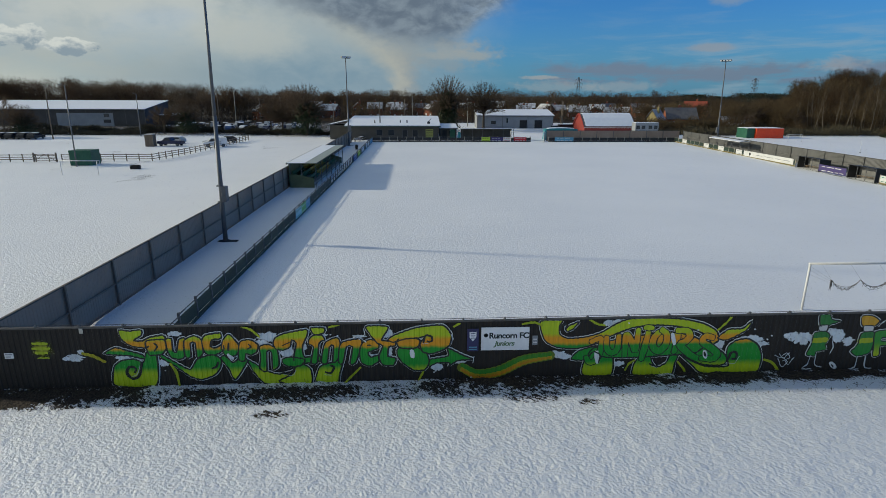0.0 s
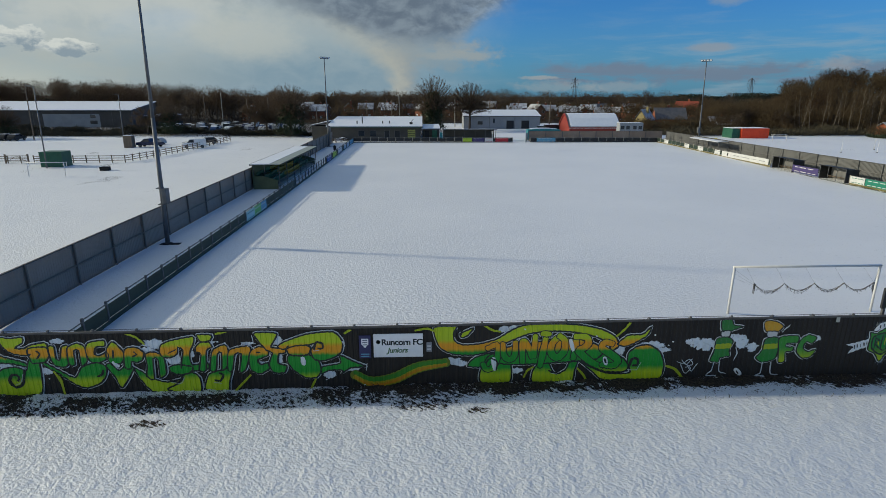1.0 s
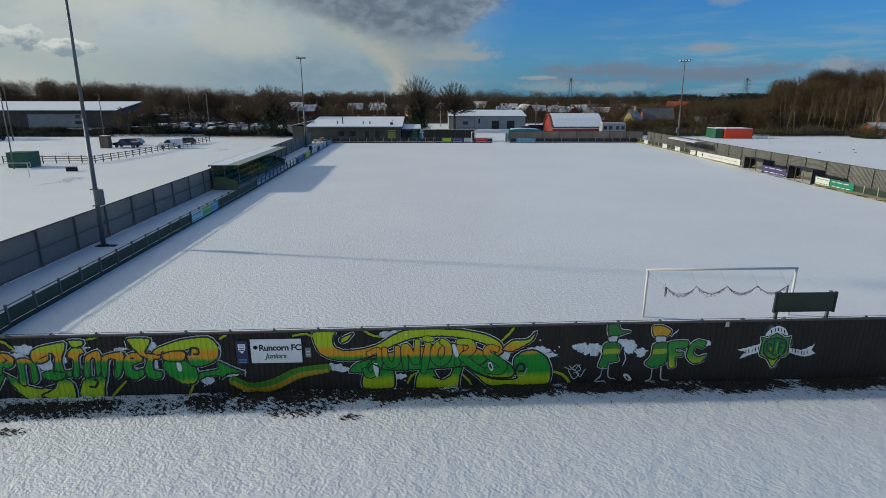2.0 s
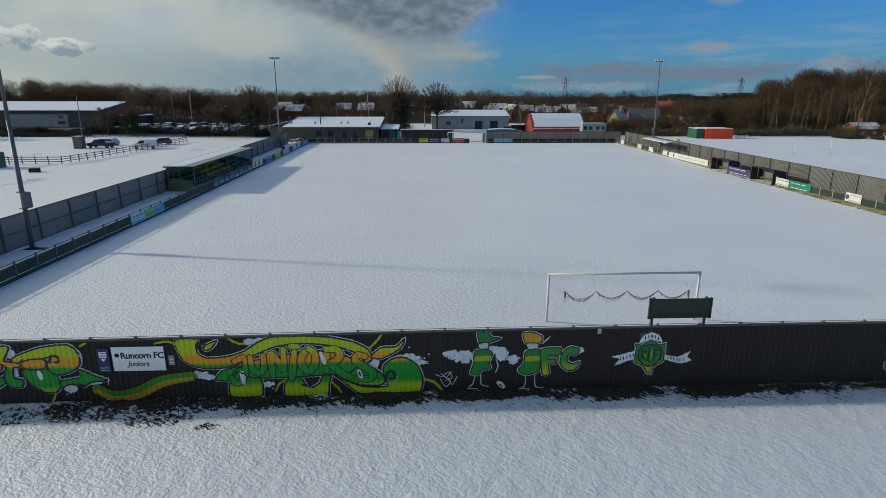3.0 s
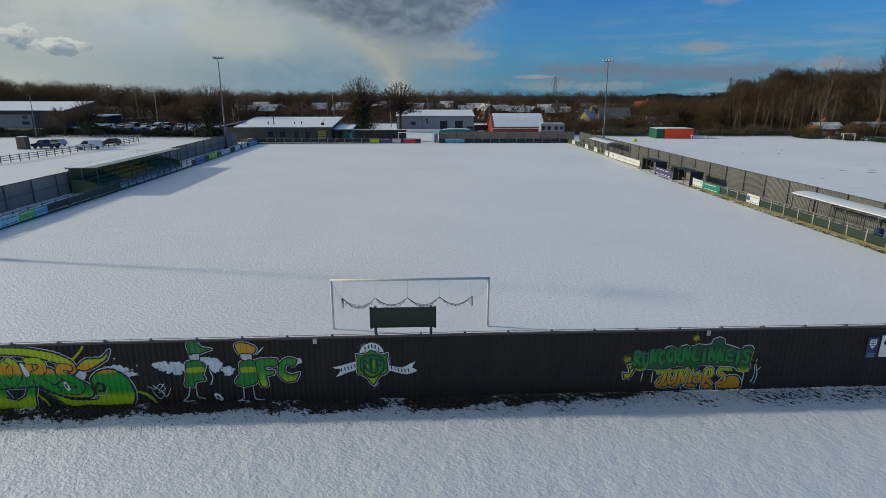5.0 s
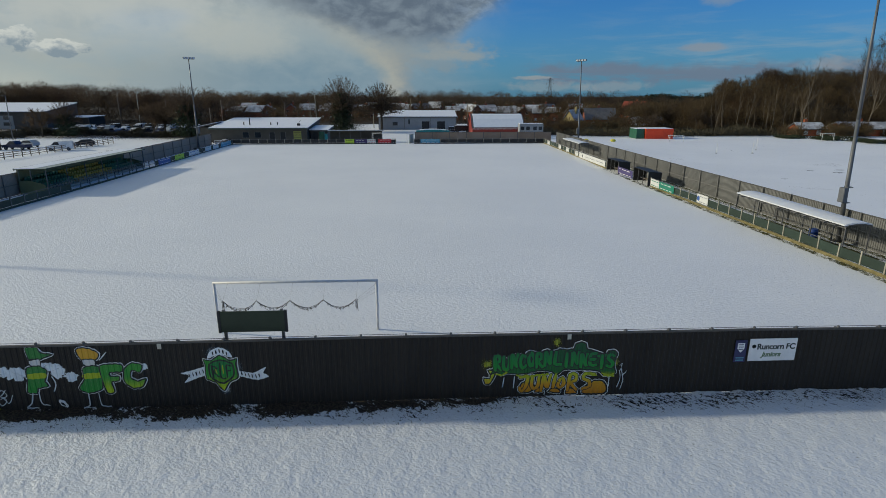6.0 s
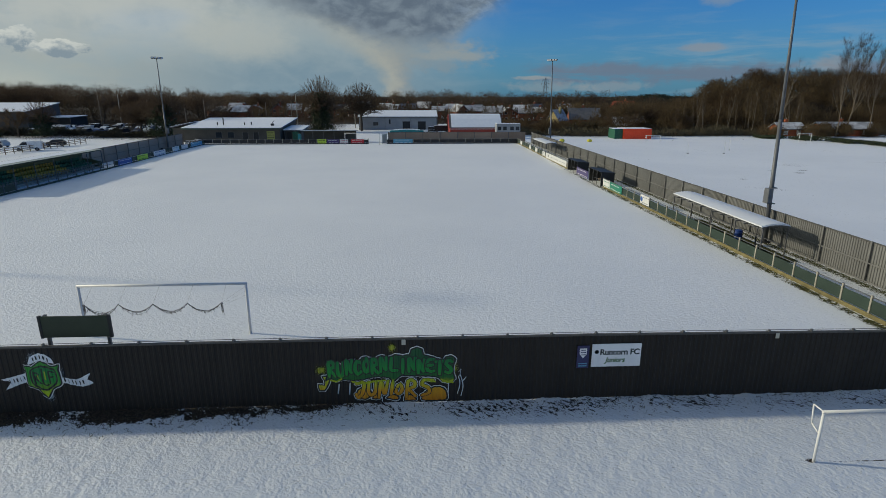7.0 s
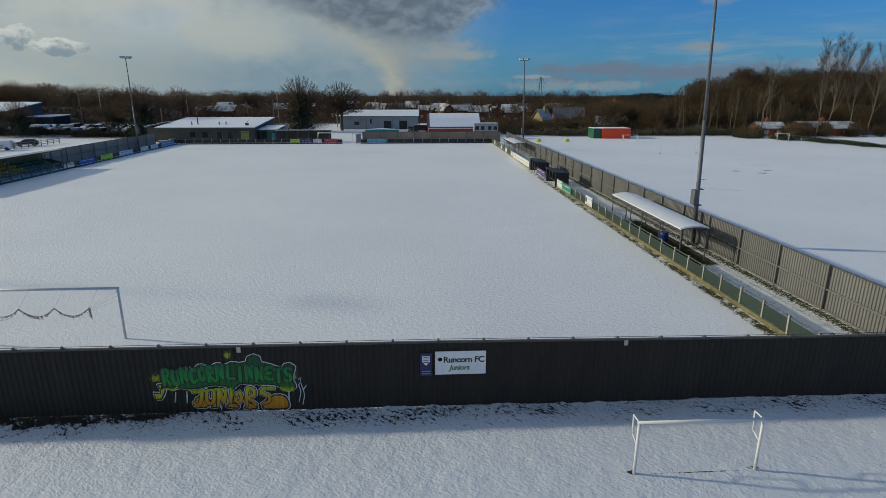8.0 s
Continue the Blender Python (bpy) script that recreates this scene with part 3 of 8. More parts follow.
def near_fence():
    root = thing("painted_fence", (0, FY, 0), "tall black-painted ribbed steel fence carrying sprayed lettering", "fence")
    sheet = cladding(BAY, 2.46, PITCH, RIB, M_BLACK)
    cap = mesh_of("capping", boxed(0, BAY + 0.004, -0.05, 0.06, 0, 0.06, 0.008), M_CAP)
    post = mesh_of("post", box(boxed(-0.04, 0.04, 0.06, 0.14, -0.3, 2.5, 0.006), -0.03, 0.03, 0.03, 0.07, 2.4, 2.48), M_POST)
    wire = mesh_of("top_wire", tubed((0, -0.005, 2.585), (BAY, -0.005, 2.585), 0.009, 0.009, 5), M_DARK)
    knob = mesh_of("cap_block", boxed(-0.035, 0.035, -0.04, 0.04, 2.51, 2.6, 0.01), M_POST)
    for i in range(BAYS):
        x = FX0 + i * BAY
        z0, z1 = fence_foot(x), fence_foot(x + BAY)
        lean = math.degrees(math.atan2(z1 - z0, BAY))
        piece("panel", sheet, root, pose(x, 0, (z0 + z1) / 2))
        piece("capping", cap, root, pose(x, 0, z0 + 2.45, 0, -lean))
        piece("post", post, root, pose(x, 0, z0, random.uniform(-0.4, 0.4), 0, 0))
        piece("top_wire", wire, root, pose(x, 0, z0, 0, -lean))
        piece("cap_block", knob, root, pose(x, 0, z0))
    piece("post", post, root, pose(FX0 + BAYS * BAY, 0, fence_foot(62), 0, 0, 0))
    for z in (0.55, 1.95):
        part("back_rail", boxed(FX0, FX0 + BAYS * BAY, 0.02, 0.06, z, z + 0.07), M_POST, root)
    tag = mesh_of("fixing_plate", boxed(-0.07, 0.07, -0.062, -0.05, -0.17, 0.03, 0.004), M_TAN)
    for x in (-11.55, 20.75, 35.0, 48.35):
        piece("fixing_plate", tag, root, pose(x, 0, fence_foot(x) + 2.44), "small pale plate under the capping")
    return root


near_fence()


# ---- the side fences, their backs towards the pitch ----
def side_fence(name, x, y0, y1, sign, material, label, depth):
    """sign: +1 where the pitch lies towards +x."""
    root = thing(name, (x, 0, 0), label, "fence")
    bay = 3.87
    n = round((y1 - y0) / bay)
    sheet = cladding(bay, 2.36, bay / 20, depth, material)
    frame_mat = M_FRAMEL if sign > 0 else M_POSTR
    post = mesh_of("post", boxed(-0.05, 0.05, -0.05, 0.05, 0, 2.5, 0.008), frame_mat)
    rail = mesh_of("rail", boxed(-0.03, 0.03, 0.0, bay, 0, 0.08, 0.006), frame_mat)
    cap = mesh_of("capping", boxed(-0.06, 0.06, 0.0, bay, 0, 0.06, 0.006), M_CAP)
    for i in range(n + 1):
        y = y0 + i * bay
        z = up(x, min(max(y, 25), 121)) - 0.03
        piece("post", post, root, pose(0.09 * sign, y, z, random.uniform(-0.5, 0.5), random.uniform(-0.5, 0.5)))
        if i < n:
            piece("panel", sheet, root, pose(0, y, z + 0.06, 0, 0, 90) if sign < 0 else pose(0, y + bay, z + 0.06, 0, 0, -90))
            for h in (0.05, 1.15):
                piece("rail", rail, root, pose(0.075 * sign, y, z + h))
            piece("capping", cap, root, pose(0, y, z + 2.4))
    return root


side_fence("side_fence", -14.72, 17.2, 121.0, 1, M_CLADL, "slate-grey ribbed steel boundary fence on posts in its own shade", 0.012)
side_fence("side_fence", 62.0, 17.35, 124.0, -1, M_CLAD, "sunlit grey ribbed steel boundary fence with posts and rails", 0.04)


# ---- spectator rails round the pitch ----
def pitch_rail(label, a, b, step, posts, boards, kerb, skip=()):
    """Posts from a to b with infill boards, a tube along the top and a kerb board."""
    a, b = Vector((*a, 0)), Vector((*b, 0))
    run = b - a
    turn = math.degrees(math.atan2(run.y, run.x))
    root = thing("pitch_rail", (a.x, a.y, 0), label, "railing", "rails round the pitch", turn)
    n = round(run.length / step)
    step = run.length / n
    post = mesh_of("post", boxed(-0.055, 0.055, -0.055, 0.055, -0.1, 1.14, 0.012), posts)
    board = mesh_of("board", boxed(0.05, step - 0.05, -0.015, 0.015, 0.26, 0.92, 0.004), boards)
    foot = mesh_of("kerb_board", boxed(0.0, step, -0.06, 0.02, -0.08, 0.22, 0.01), kerb)
    top = mesh_of("top_tube", tubed((0, 0, 1.06), (step, 0, 1.06), 0.03, 0.03, 7), M_GALV)
    for i in range(n + 1):
        p = a + run * (i / n)
        z = up(p.x, p.y)
        piece("post", post, root, pose(i * step, 0, z, random.uniform(-1, 1), random.uniform(-1, 1)))
        if i < n:
            if i in skip:
                piece("mid_tube", top, root, pose(i * step, 0, z - 0.45))
            else:
                piece("board", board, root, pose(i * step, 0, z))
            piece("kerb_board", foot, root, pose(i * step, 0, z))
            piece("top_tube", top, root, pose(i * step, 0, z))
    return root


pitch_rail("dark posts and dark green boards along the shaded touchline", (-9.97, 17.4), (-9.97, 121.0), 1.92, M_POST, M_GREENP, M_GREENP, range(24, 35))
pitch_rail("concrete posts with green boards above a mossy kerb board", (57.9, 63.6), (57.9, 18.1), 1.9, M_CONC, M_GREENR, M_KERB)
pitch_rail("concrete posts with green boards beyond the dugouts", (57.9, 121.0), (57.9, 79.6), 1.9, M_CONC, M_GREENR, M_KERB)
pitch_rail("posts with dark boards across the far end before the clubhouse", (-9.97, 121.0), (25.2, 121.0), 1.9, M_CONC, M_DARK, M_DARK)
pitch_rail("posts with dark boards across the far end before the grey wall", (29.2, 121.0), (57.9, 121.0), 1.9, M_CONC, M_DARK, M_DARK)


# ---- floodlight masts ----
def mast(x, y, tall, turn, lean=0.0):
    z = up(x, y)
    root = thing("floodlight_mast", (x, y, z), "tall tapered galvanised floodlight mast with a cabinet and lamp cluster", "floodlight", "floodlight masts")
    bm = tubed((0, 0, -0.2), (lean * 0.5, 0, tall * 0.5), 0.17, 0.13, 12)
    tube(bm, (lean * 0.5, 0, tall * 0.5), (lean, 0, tall), 0.125, 0.075, 12)
    part("pole", bm, M_GALV, root)
    part("base_flange", box(tubed((0, 0, 0), (0, 0, 0.07), 0.36, 0.33, 14), -0.5, 0.9, -0.25, 0.25, -0.04, 0.03), M_RUBBER, root, "dark base plate in the snow")
    side = 1 if x < 20 else -1
    cab = part("cabinet", boxed(side * 0.32 - 0.17, side * 0.32 + 0.17, -0.28, 0.28, 3.0, 4.1, 0.03), M_GALV, root, "grey control cabinet")
    part("cabinet_bracket", box(boxed(-0.2, 0.2, -0.2, 0.2, 2.94, 3.0), -0.2, 0.2, -0.2, 0.2, 4.1, 4.16), M_POST, cab)
    m = pose(lean, 0, tall, 0, 0, turn)
    arm = tubed((-0.95, 0, 0), (0.95, 0, 0), 0.05, 0.05, 8)
    bmesh.ops.transform(arm, matrix=m, verts=arm.verts)
    part("cross_arm", arm, M_GALV, root)
    for dx in (-0.85, -0.3, 0.3, 0.85):
        bm = prismed([(-0.28, -0.12), (0.3, 0.02), (0.3, 0.12), (-0.28, 0.2)], dx - 0.22, dx + 0.22)
        bmesh.ops.transform(bm, matrix=m @ pose(0, -0.1, 0.14), verts=bm.verts)
        lamp = part("lamp_head", bm, M_GALV, root)
        bm = boxed(dx - 0.19, dx + 0.19, -0.41, -0.385, -0.1, 0.3 - 0.14)
        bmesh.ops.transform(bm, matrix=m @ pose(0, 0, 0.14), verts=bm.verts)
        part("lamp_glass", bm, M_LENS, lamp)
    return root


mast(-13.62, 37.7, 18.0, 60, 0.35)
mast(61.6, 38.0, 18.0, -60, -0.6)
mast(-14.1, 113.0, 17.1, 40)
mast(63.3, 113.0, 17.2, -40, -0.4)


# ---- goals ----
def goal(x0, x1, y, tall, r, depth, drop, material, label, arm):
    """A goal between x0 and x1; depth: how far its frame reaches behind the bar."""
    root = thing("goal", ((x0 + x1) / 2, y, up((x0 + x1) / 2, y)), label, "goal", "goals")
    w = (x1 - x0) / 2
    for s in (-1, 1):
        part("post", tubed((s * w, 0, -0.1), (s * w, 0, tall), r, r, 10), material, root)
        if arm:
            a, b, c = Vector((s * w, 0, tall)), Vector((s * w, depth, tall)), Vector((s * w, depth * 0.85, tall - drop))
            part("side_bracket", chain(bmesh.new(), [a, b, c, Vector((s * w, 0, tall - drop * 1.25))], r * 0.6, 7), material, root)
    part("crossbar", tubed((-w - r, 0, tall), (w + r, 0, tall), r, r, 10), material, root)
    return root


G1 = goal(20.36, 27.74, 23.35, 2.44, 0.06, -0.7, 0.25, M_WHITE, "full-size white goal with its net tied up in swags", False)


def net_swag(root, x0, x1, y, hooks, z, sag):
    """Net bunched up and hung from hooks along the back of the goal."""
    bm = bmesh.new()
    cx = root.location.x
    rng = random.Random(7)
    xs = [x0 + (x1 - x0) * i / (hooks - 1) for i in range(hooks)]
    for k in range(5):
        pts = []
        for a, b in zip(xs, xs[1:]):
            d = sag * rng.uniform(0.72, 1.08)
            pts += [Vector((a + (b - a) * s / 8 - cx, y - root.location.y + rng.uniform(-0.03, 0.03), z - d * (1 - (2 * s / 8 - 1) ** 2) + rng.uniform(-0.02, 0.02))) for s in range(8)]
        pts.append(Vector((x1 - cx, y - root.location.y, z)))
        chain(bm, pts, 0.008, 4)
        for q in range(0, len(pts) - 1):
            tube(bm, pts[q], pts[q] + Vector((rng.uniform(-0.09, 0.09), rng.uniform(-0.04, 0.04), -rng.uniform(0.02, 0.13))), 0.007, 0.007, 3)
    for end in (x0, x1):
        for k in range(6):
            a = Vector((end - cx + rng.uniform(-0.05, 0.05), y - root.location.y, z))
            tube(bm, a, a + Vector((rng.uniform(-0.05, 0.05), 0, -rng.uniform(0.35, 0.6))), 0.012, 0.008, 4)
    part("net", bm, M_NET, root, "grey net gathered in hanging swags")
    wire = bmesh.new()
    for a in xs:
        tube(wire, (a - cx, y - root.location.y, z), (a - cx, 0.0, 2.4), 0.004, 0.004, 3)
    for a, post in ((xs[0], -3.66), (xs[-1], 3.66)):
        for k in range(3):
            tube(wire, (a - cx, y - root.location.y, z - 0.08 * k), (post, 0.0, 2.3 - 0.2 * k), 0.004, 0.004, 3)
    part("net_wire", wire, M_NET, root)


net_swag(G1, 20.97, 26.87, 22.55, 5, 1.85, 0.48)
goal(20.4, 27.7, 119.0, 2.44, 0.06, 0.9, 0.4, M_WHITE, "full-size white goal at the far end", True)
goal(47.35, 51.0, 13.13, 1.72, 0.045, 0.42, 0.6, M_WHITE, "small white training goal standing in the snow", True)
goal(-47.3, -42.5, 73.0, 1.85, 0.05, 0.6, 0.5, M_WHITE, "white junior goal on the snowy field", True)
goal(129.6, 132.6, 131.5, 2.0, 0.06, 0.8, 0.5, M_WHITE, "white goal at the edge of the far field", True)
goal(91.5, 95.0, 132.0, 1.7, 0.05, 0.8, 0.5, M_WHITE, "small white goal beside the containers", True)


# ---- board on posts behind the painted fence ----
def notice_board():
    root = thing("board_on_posts", (23.87, 17.36, 0), "plain dark green board on two posts behind the painted fence", "board")
    part("board", boxed(-1.17, 1.17, -0.03, 0.03, 2.68, 3.45, 0.01), M_GREENP, root)
    for x in (-1.0, 1.0):
        part("post", boxed(x - 0.05, x + 0.05, 0.03, 0.13, -0.1, 3.48, 0.01), M_POST, root)
    for x in (-1.145, 1.145):
        part("frame_strip", boxed(x - 0.045, x + 0.045, -0.045, 0.04, 2.66, 3.47), M_DARK, root)


notice_board()


# ---- seated stand ----
def seated_stand():
    x0, x1, y0, y1 = -14.45, -11.35, 61.8, 84.3
    root = thing("seated_stand", (x0, y0, 0), "small covered stand with yellow and green seats and a snowy roof", "grandstand")
    L, W = y1 - y0, x1 - x0
    part("back_wall", boxed(0.0, 0.06, 0.0, L, 0.0, 2.75), M_OLIVE, root)
    for k, y in enumerate((0.0, L - 0.05)):
        part("side_wall", prismed([(0.06, 0), (W - 0.25, 0), (W - 0.25, 1.05), (1.3, 1.5), (0.06, 1.55)], y, y + 0.05, "y"), M_OLIVE, root, "olive green end wall")
        for x in (0.1, 1.4):
            part("post", boxed(x, x + 0.08, y, y + 0.06, 1.5, 2.8), M_POST, root)
    roof = part("roof", prismed([(-0.15, 2.80), (W + 0.2, 2.84), (W + 0.2, 2.90), (-0.15, 2.86)], -0.15, L + 0.15, "y"), plain("grey_green_roof_sheet", (0.3, 0.33, 0.3)), root)
    part("snow", prismed([(-0.13, 2.865), (W * 0.62, 2.886), (W * 0.62, 2.906), (-0.13, 2.905)], -0.12, L + 0.12, "y"), M_SNOW, roof, "settled snow")
    part("ridge_board", boxed(-0.24, -0.155, -0.15, L + 0.15, 2.7, 2.9), M_POST, root, "grey edge strip along the back of the roof")
    part("fascia", boxed(W + 0.2, W + 0.24, -0.15, L + 0.15, 2.78, 2.91), M_GREENP, root)
    for i in range(7):
        y = 0.05 + i * (L - 0.2) / 6
        part("front_post", boxed(W - 0.1, W - 0.02, y, y + 0.08, 0, 2.62), M_POST, root)
    for i, (a, b, h) in enumerate(((0.06, 0.9, 1.05), (0.9, 1.75, 0.7), (1.75, 2.6, 0.35))):
        part("terrace_step", boxed(a, b, 0.05, L - 0.05, 0.0, h, 0.01), M_CONC, root)
    bm = boxed(-0.2, 0.2, -0.21, 0.21, 0.40, 0.45, 0.012)
    box(bm, -0.22, -0.17, -0.21, 0.21, 0.42, 0.80, 0.012)
    box(bm, -0.16, -0.12, -0.05, 0.05, 0.0, 0.40)
    ys, gs = mesh_of("seat", bm.copy(), M_SEATY), mesh_of("seat", bm, M_SEATG)
    for r, (x, h) in enumerate(((0.5, 1.05), (1.35, 0.7), (2.2, 0.35))):
        for i in range(38):
            y = 0.75 + i * 0.55
            piece("seat", ys if 11 <= i < 27 else gs, root, pose(x, y, h))
    part("front_barrier", chain(chain(bmesh.new(), [(W - 0.06, 0.1, 1.0), (W - 0.06, L - 0.1, 1.0)], 0.03), [(W - 0.06, 0.1, 0.55), (W - 0.06, L - 0.1, 0.55)], 0.025), M_GALV, root)


seated_stand()


# ---- standing shelters on the sunny side ----
def shelter(y0, y1, label):
    x0, x1 = 58.35, 60.3
    root = thing("standing_shelter", (x0, y0, up(59, y0)), label, "shelter", "standing shelters")
    L, W = y1 - y0, x1 - x0
    arc = [(W * s / 8, 2.08 + 0.30 * math.sin(math.pi * (0.16 + 0.62 * s / 8))) for s in range(9)]
    roof = part("roof", prismed([(a, b) for a, b in arc] + [(a, b - 0.03) for a, b in arc[::-1]], 0, L, "y"), M_THINSNOW, root, "frosted clear roof sheet")
    part("snow", prismed([(a, b + 0.004) for a, b in arc] + [(a, b + 0.055) for a, b in arc[::-1]], 0.05, L - 0.05, "y"), M_THINSNOW, roof, "settled snow")
    n = max(2, round(L / 3.1))
    for i in range(n + 1):
        y = i * (L - 0.08) / n
        for x, top in ((0.12, 2.12), (W - 0.12, 2.22)):
            part("post", boxed(x - 0.035, x + 0.035, y, y + 0.07, -0.1, top), M_POST, root)
        part("rafter", prismed([(a, b - 0.035) for a, b in arc] + [(a, b - 0.10) for a, b in arc[::-1]], y, y + 0.06, "y"), M_POST, root)
    for i in range(int(L / 1.0)):
        part("rafter_end", boxed(-0.35, 0.02, 0.5 + i, 0.54 + i, 2.10, 2.16), M_POST, root)
    part("front_beam", boxed(0.08, 0.15, 0, L, 2.02, 2.10), M_POST, root)
    part("leaning_rail", tubed((W - 0.5, 0.1, 1.0), (W - 0.5, L - 0.1, 1.0), 0.03, 0.03, 7), M_GALV, root)


shelter(33.7, 46.6, "open shelter with a curved snowy roof on thin posts")
shelter(96.0, 107.0, "distant open shelter with a flat snowy roof on thin posts")


# ---- dugouts ----
def dugout(y0, y1):
    root = thing("dugout", (57.75, y0, up(58, y0) - 0.1), "dark steel team dugout open towards the pitch with a bench", "dugout", "team dugouts")
    L = y1 - y0
    part("roof", prismed([(-0.15, 1.84), (1.75, 1.66), (1.75, 1.71), (-0.15, 1.89)], -0.05, L + 0.05, "y"), M_DARK, root)
    for y in (0.0, L - 0.05):
        part("side_panel", prismed([(0.0, 0.0), (1.65, 0.0), (1.65, 1.66), (0.0, 1.83)], y, y + 0.05, "y"), M_DARK, root)
    part("back_panel", boxed(1.62, 1.66, 0.06, L - 0.06, 0.0, 1.64), M_CLAD, root, "grey clear-sheet back")
    for i in range(4):
        y = 0.05 + i * (L - 0.15) / 3
        part("front_post", boxed(0.0, 0.05, y, y + 0.05, 0, 1.84), M_GALV, root)
    part("bench", box(box(boxed(1.1, 1.55, 0.1, L - 0.1, 0.42, 0.47, 0.01), 1.2, 1.4, 0.3, 0.4, 0, 0.42), 1.2, 1.4, L - 0.4, L - 0.3, 0, 0.42), M_WOOD, root)
    part("front_rail", chain(bmesh.new(), [(0.02, 0.1, 0.85), (0.02, L * 0.5, 0.85)], 0.025), M_GALV, root)


dugout(64.2, 68.9)
dugout(74.3, 79.0)


def barrel():
    root = thing("blue_barrel", (59.0, 37.3, 0), "blue plastic barrel standing under the shelter", "barrel")
    bm = bmesh.new()
    for a, b, r0, r1 in ((0, 0.08, 0.26, 0.29), (0.08, 0.38, 0.29, 0.31), (0.38, 0.42, 0.33, 0.33), (0.42, 0.76, 0.31, 0.31), (0.76, 0.8, 0.33, 0.33), (0.8, 1.12, 0.31, 0.29)):
        tube(bm, (0, 0, a), (0, 0, b), r0, r1, 16)
    part("body", bm, M_BLUE, root)
    part("lid", tubed((0, 0, 1.12), (0, 0, 1.16), 0.3, 0.28, 16), M_BLUE, root)


barrel()


def picnic_table(x, y, turn):
    root = thing("picnic_table", (x, y, up(x, y)), "weathered timber picnic table with snow on its top and benches", "table", turn=turn)
    for k in range(4):
        part("top_plank", boxed(-0.9, 0.9, -0.37 + k * 0.19, -0.2 + k * 0.19, 0.72, 0.76, 0.006), M_WOOD, root)
    part("snow", boxed(-0.86, 0.86, -0.34, 0.34, 0.765, 0.82, 0.02), M_SNOW, root, "settled snow")
    for s in (-1, 1):
        bench = part("bench_plank", boxed(-0.9, 0.9, s * 0.72 - 0.13, s * 0.72 + 0.13, 0.42, 0.46, 0.006), M_WOOD, root)
        part("snow", boxed(-0.86, 0.86, s * 0.72 - 0.11, s * 0.72 + 0.11, 0.465, 0.51, 0.015), M_SNOW, bench)
        part("cross_beam", boxed(s * 0.6 - 0.04, s * 0.6 + 0.04, -0.8, 0.8, 0.34, 0.42), M_WOOD, root)
        for q in (-1, 1):
            part("leg", tubed((s * 0.6, q * 0.25, 0.72), (s * 0.6, q * 0.62, 0.0), 0.05, 0.05, 4), M_WOOD, root)


picnic_table(-13.4, 122.2, 20)
picnic_table(-13.1, 126.2, 75)


def litter_bin(x, y):
    root = thing("litter_bin", (x, y, up(x, y)), "small black litter bin standing beside the shaded rail", "bin")
    bm = bmesh.new()
    for a, b, r0, r1 in ((0, 0.75, 0.24, 0.29), (0.75, 0.8, 0.31, 0.31)):
        tube(bm, (0, 0, a), (0, 0, b), r0, r1, 14)
    part("body", bm, M_RUBBER, root)
    part("lid", tubed((0, 0, 0.8), (0, 0, 0.92), 0.3, 0.12, 14), M_DARK, root)


litter_bin(-11.6, 104.6)


# ---- far end: clubhouse, terrace cover, grey wall ----
def windows(root, xs, y, z0, z1, w, name="window"):
    """Framed panes in a wall that faces -y."""
    for x in xs:
        f = part(name, boxed(x - w / 2 - 0.06, x + w / 2 + 0.06, y - 0.05, y + 0.02, z0 - 0.06, z1 + 0.06), M_POST, root)
        part("pane", boxed(x - w / 2, x + w / 2, y - 0.07, y - 0.052, z0, z1), M_GLASS, f)


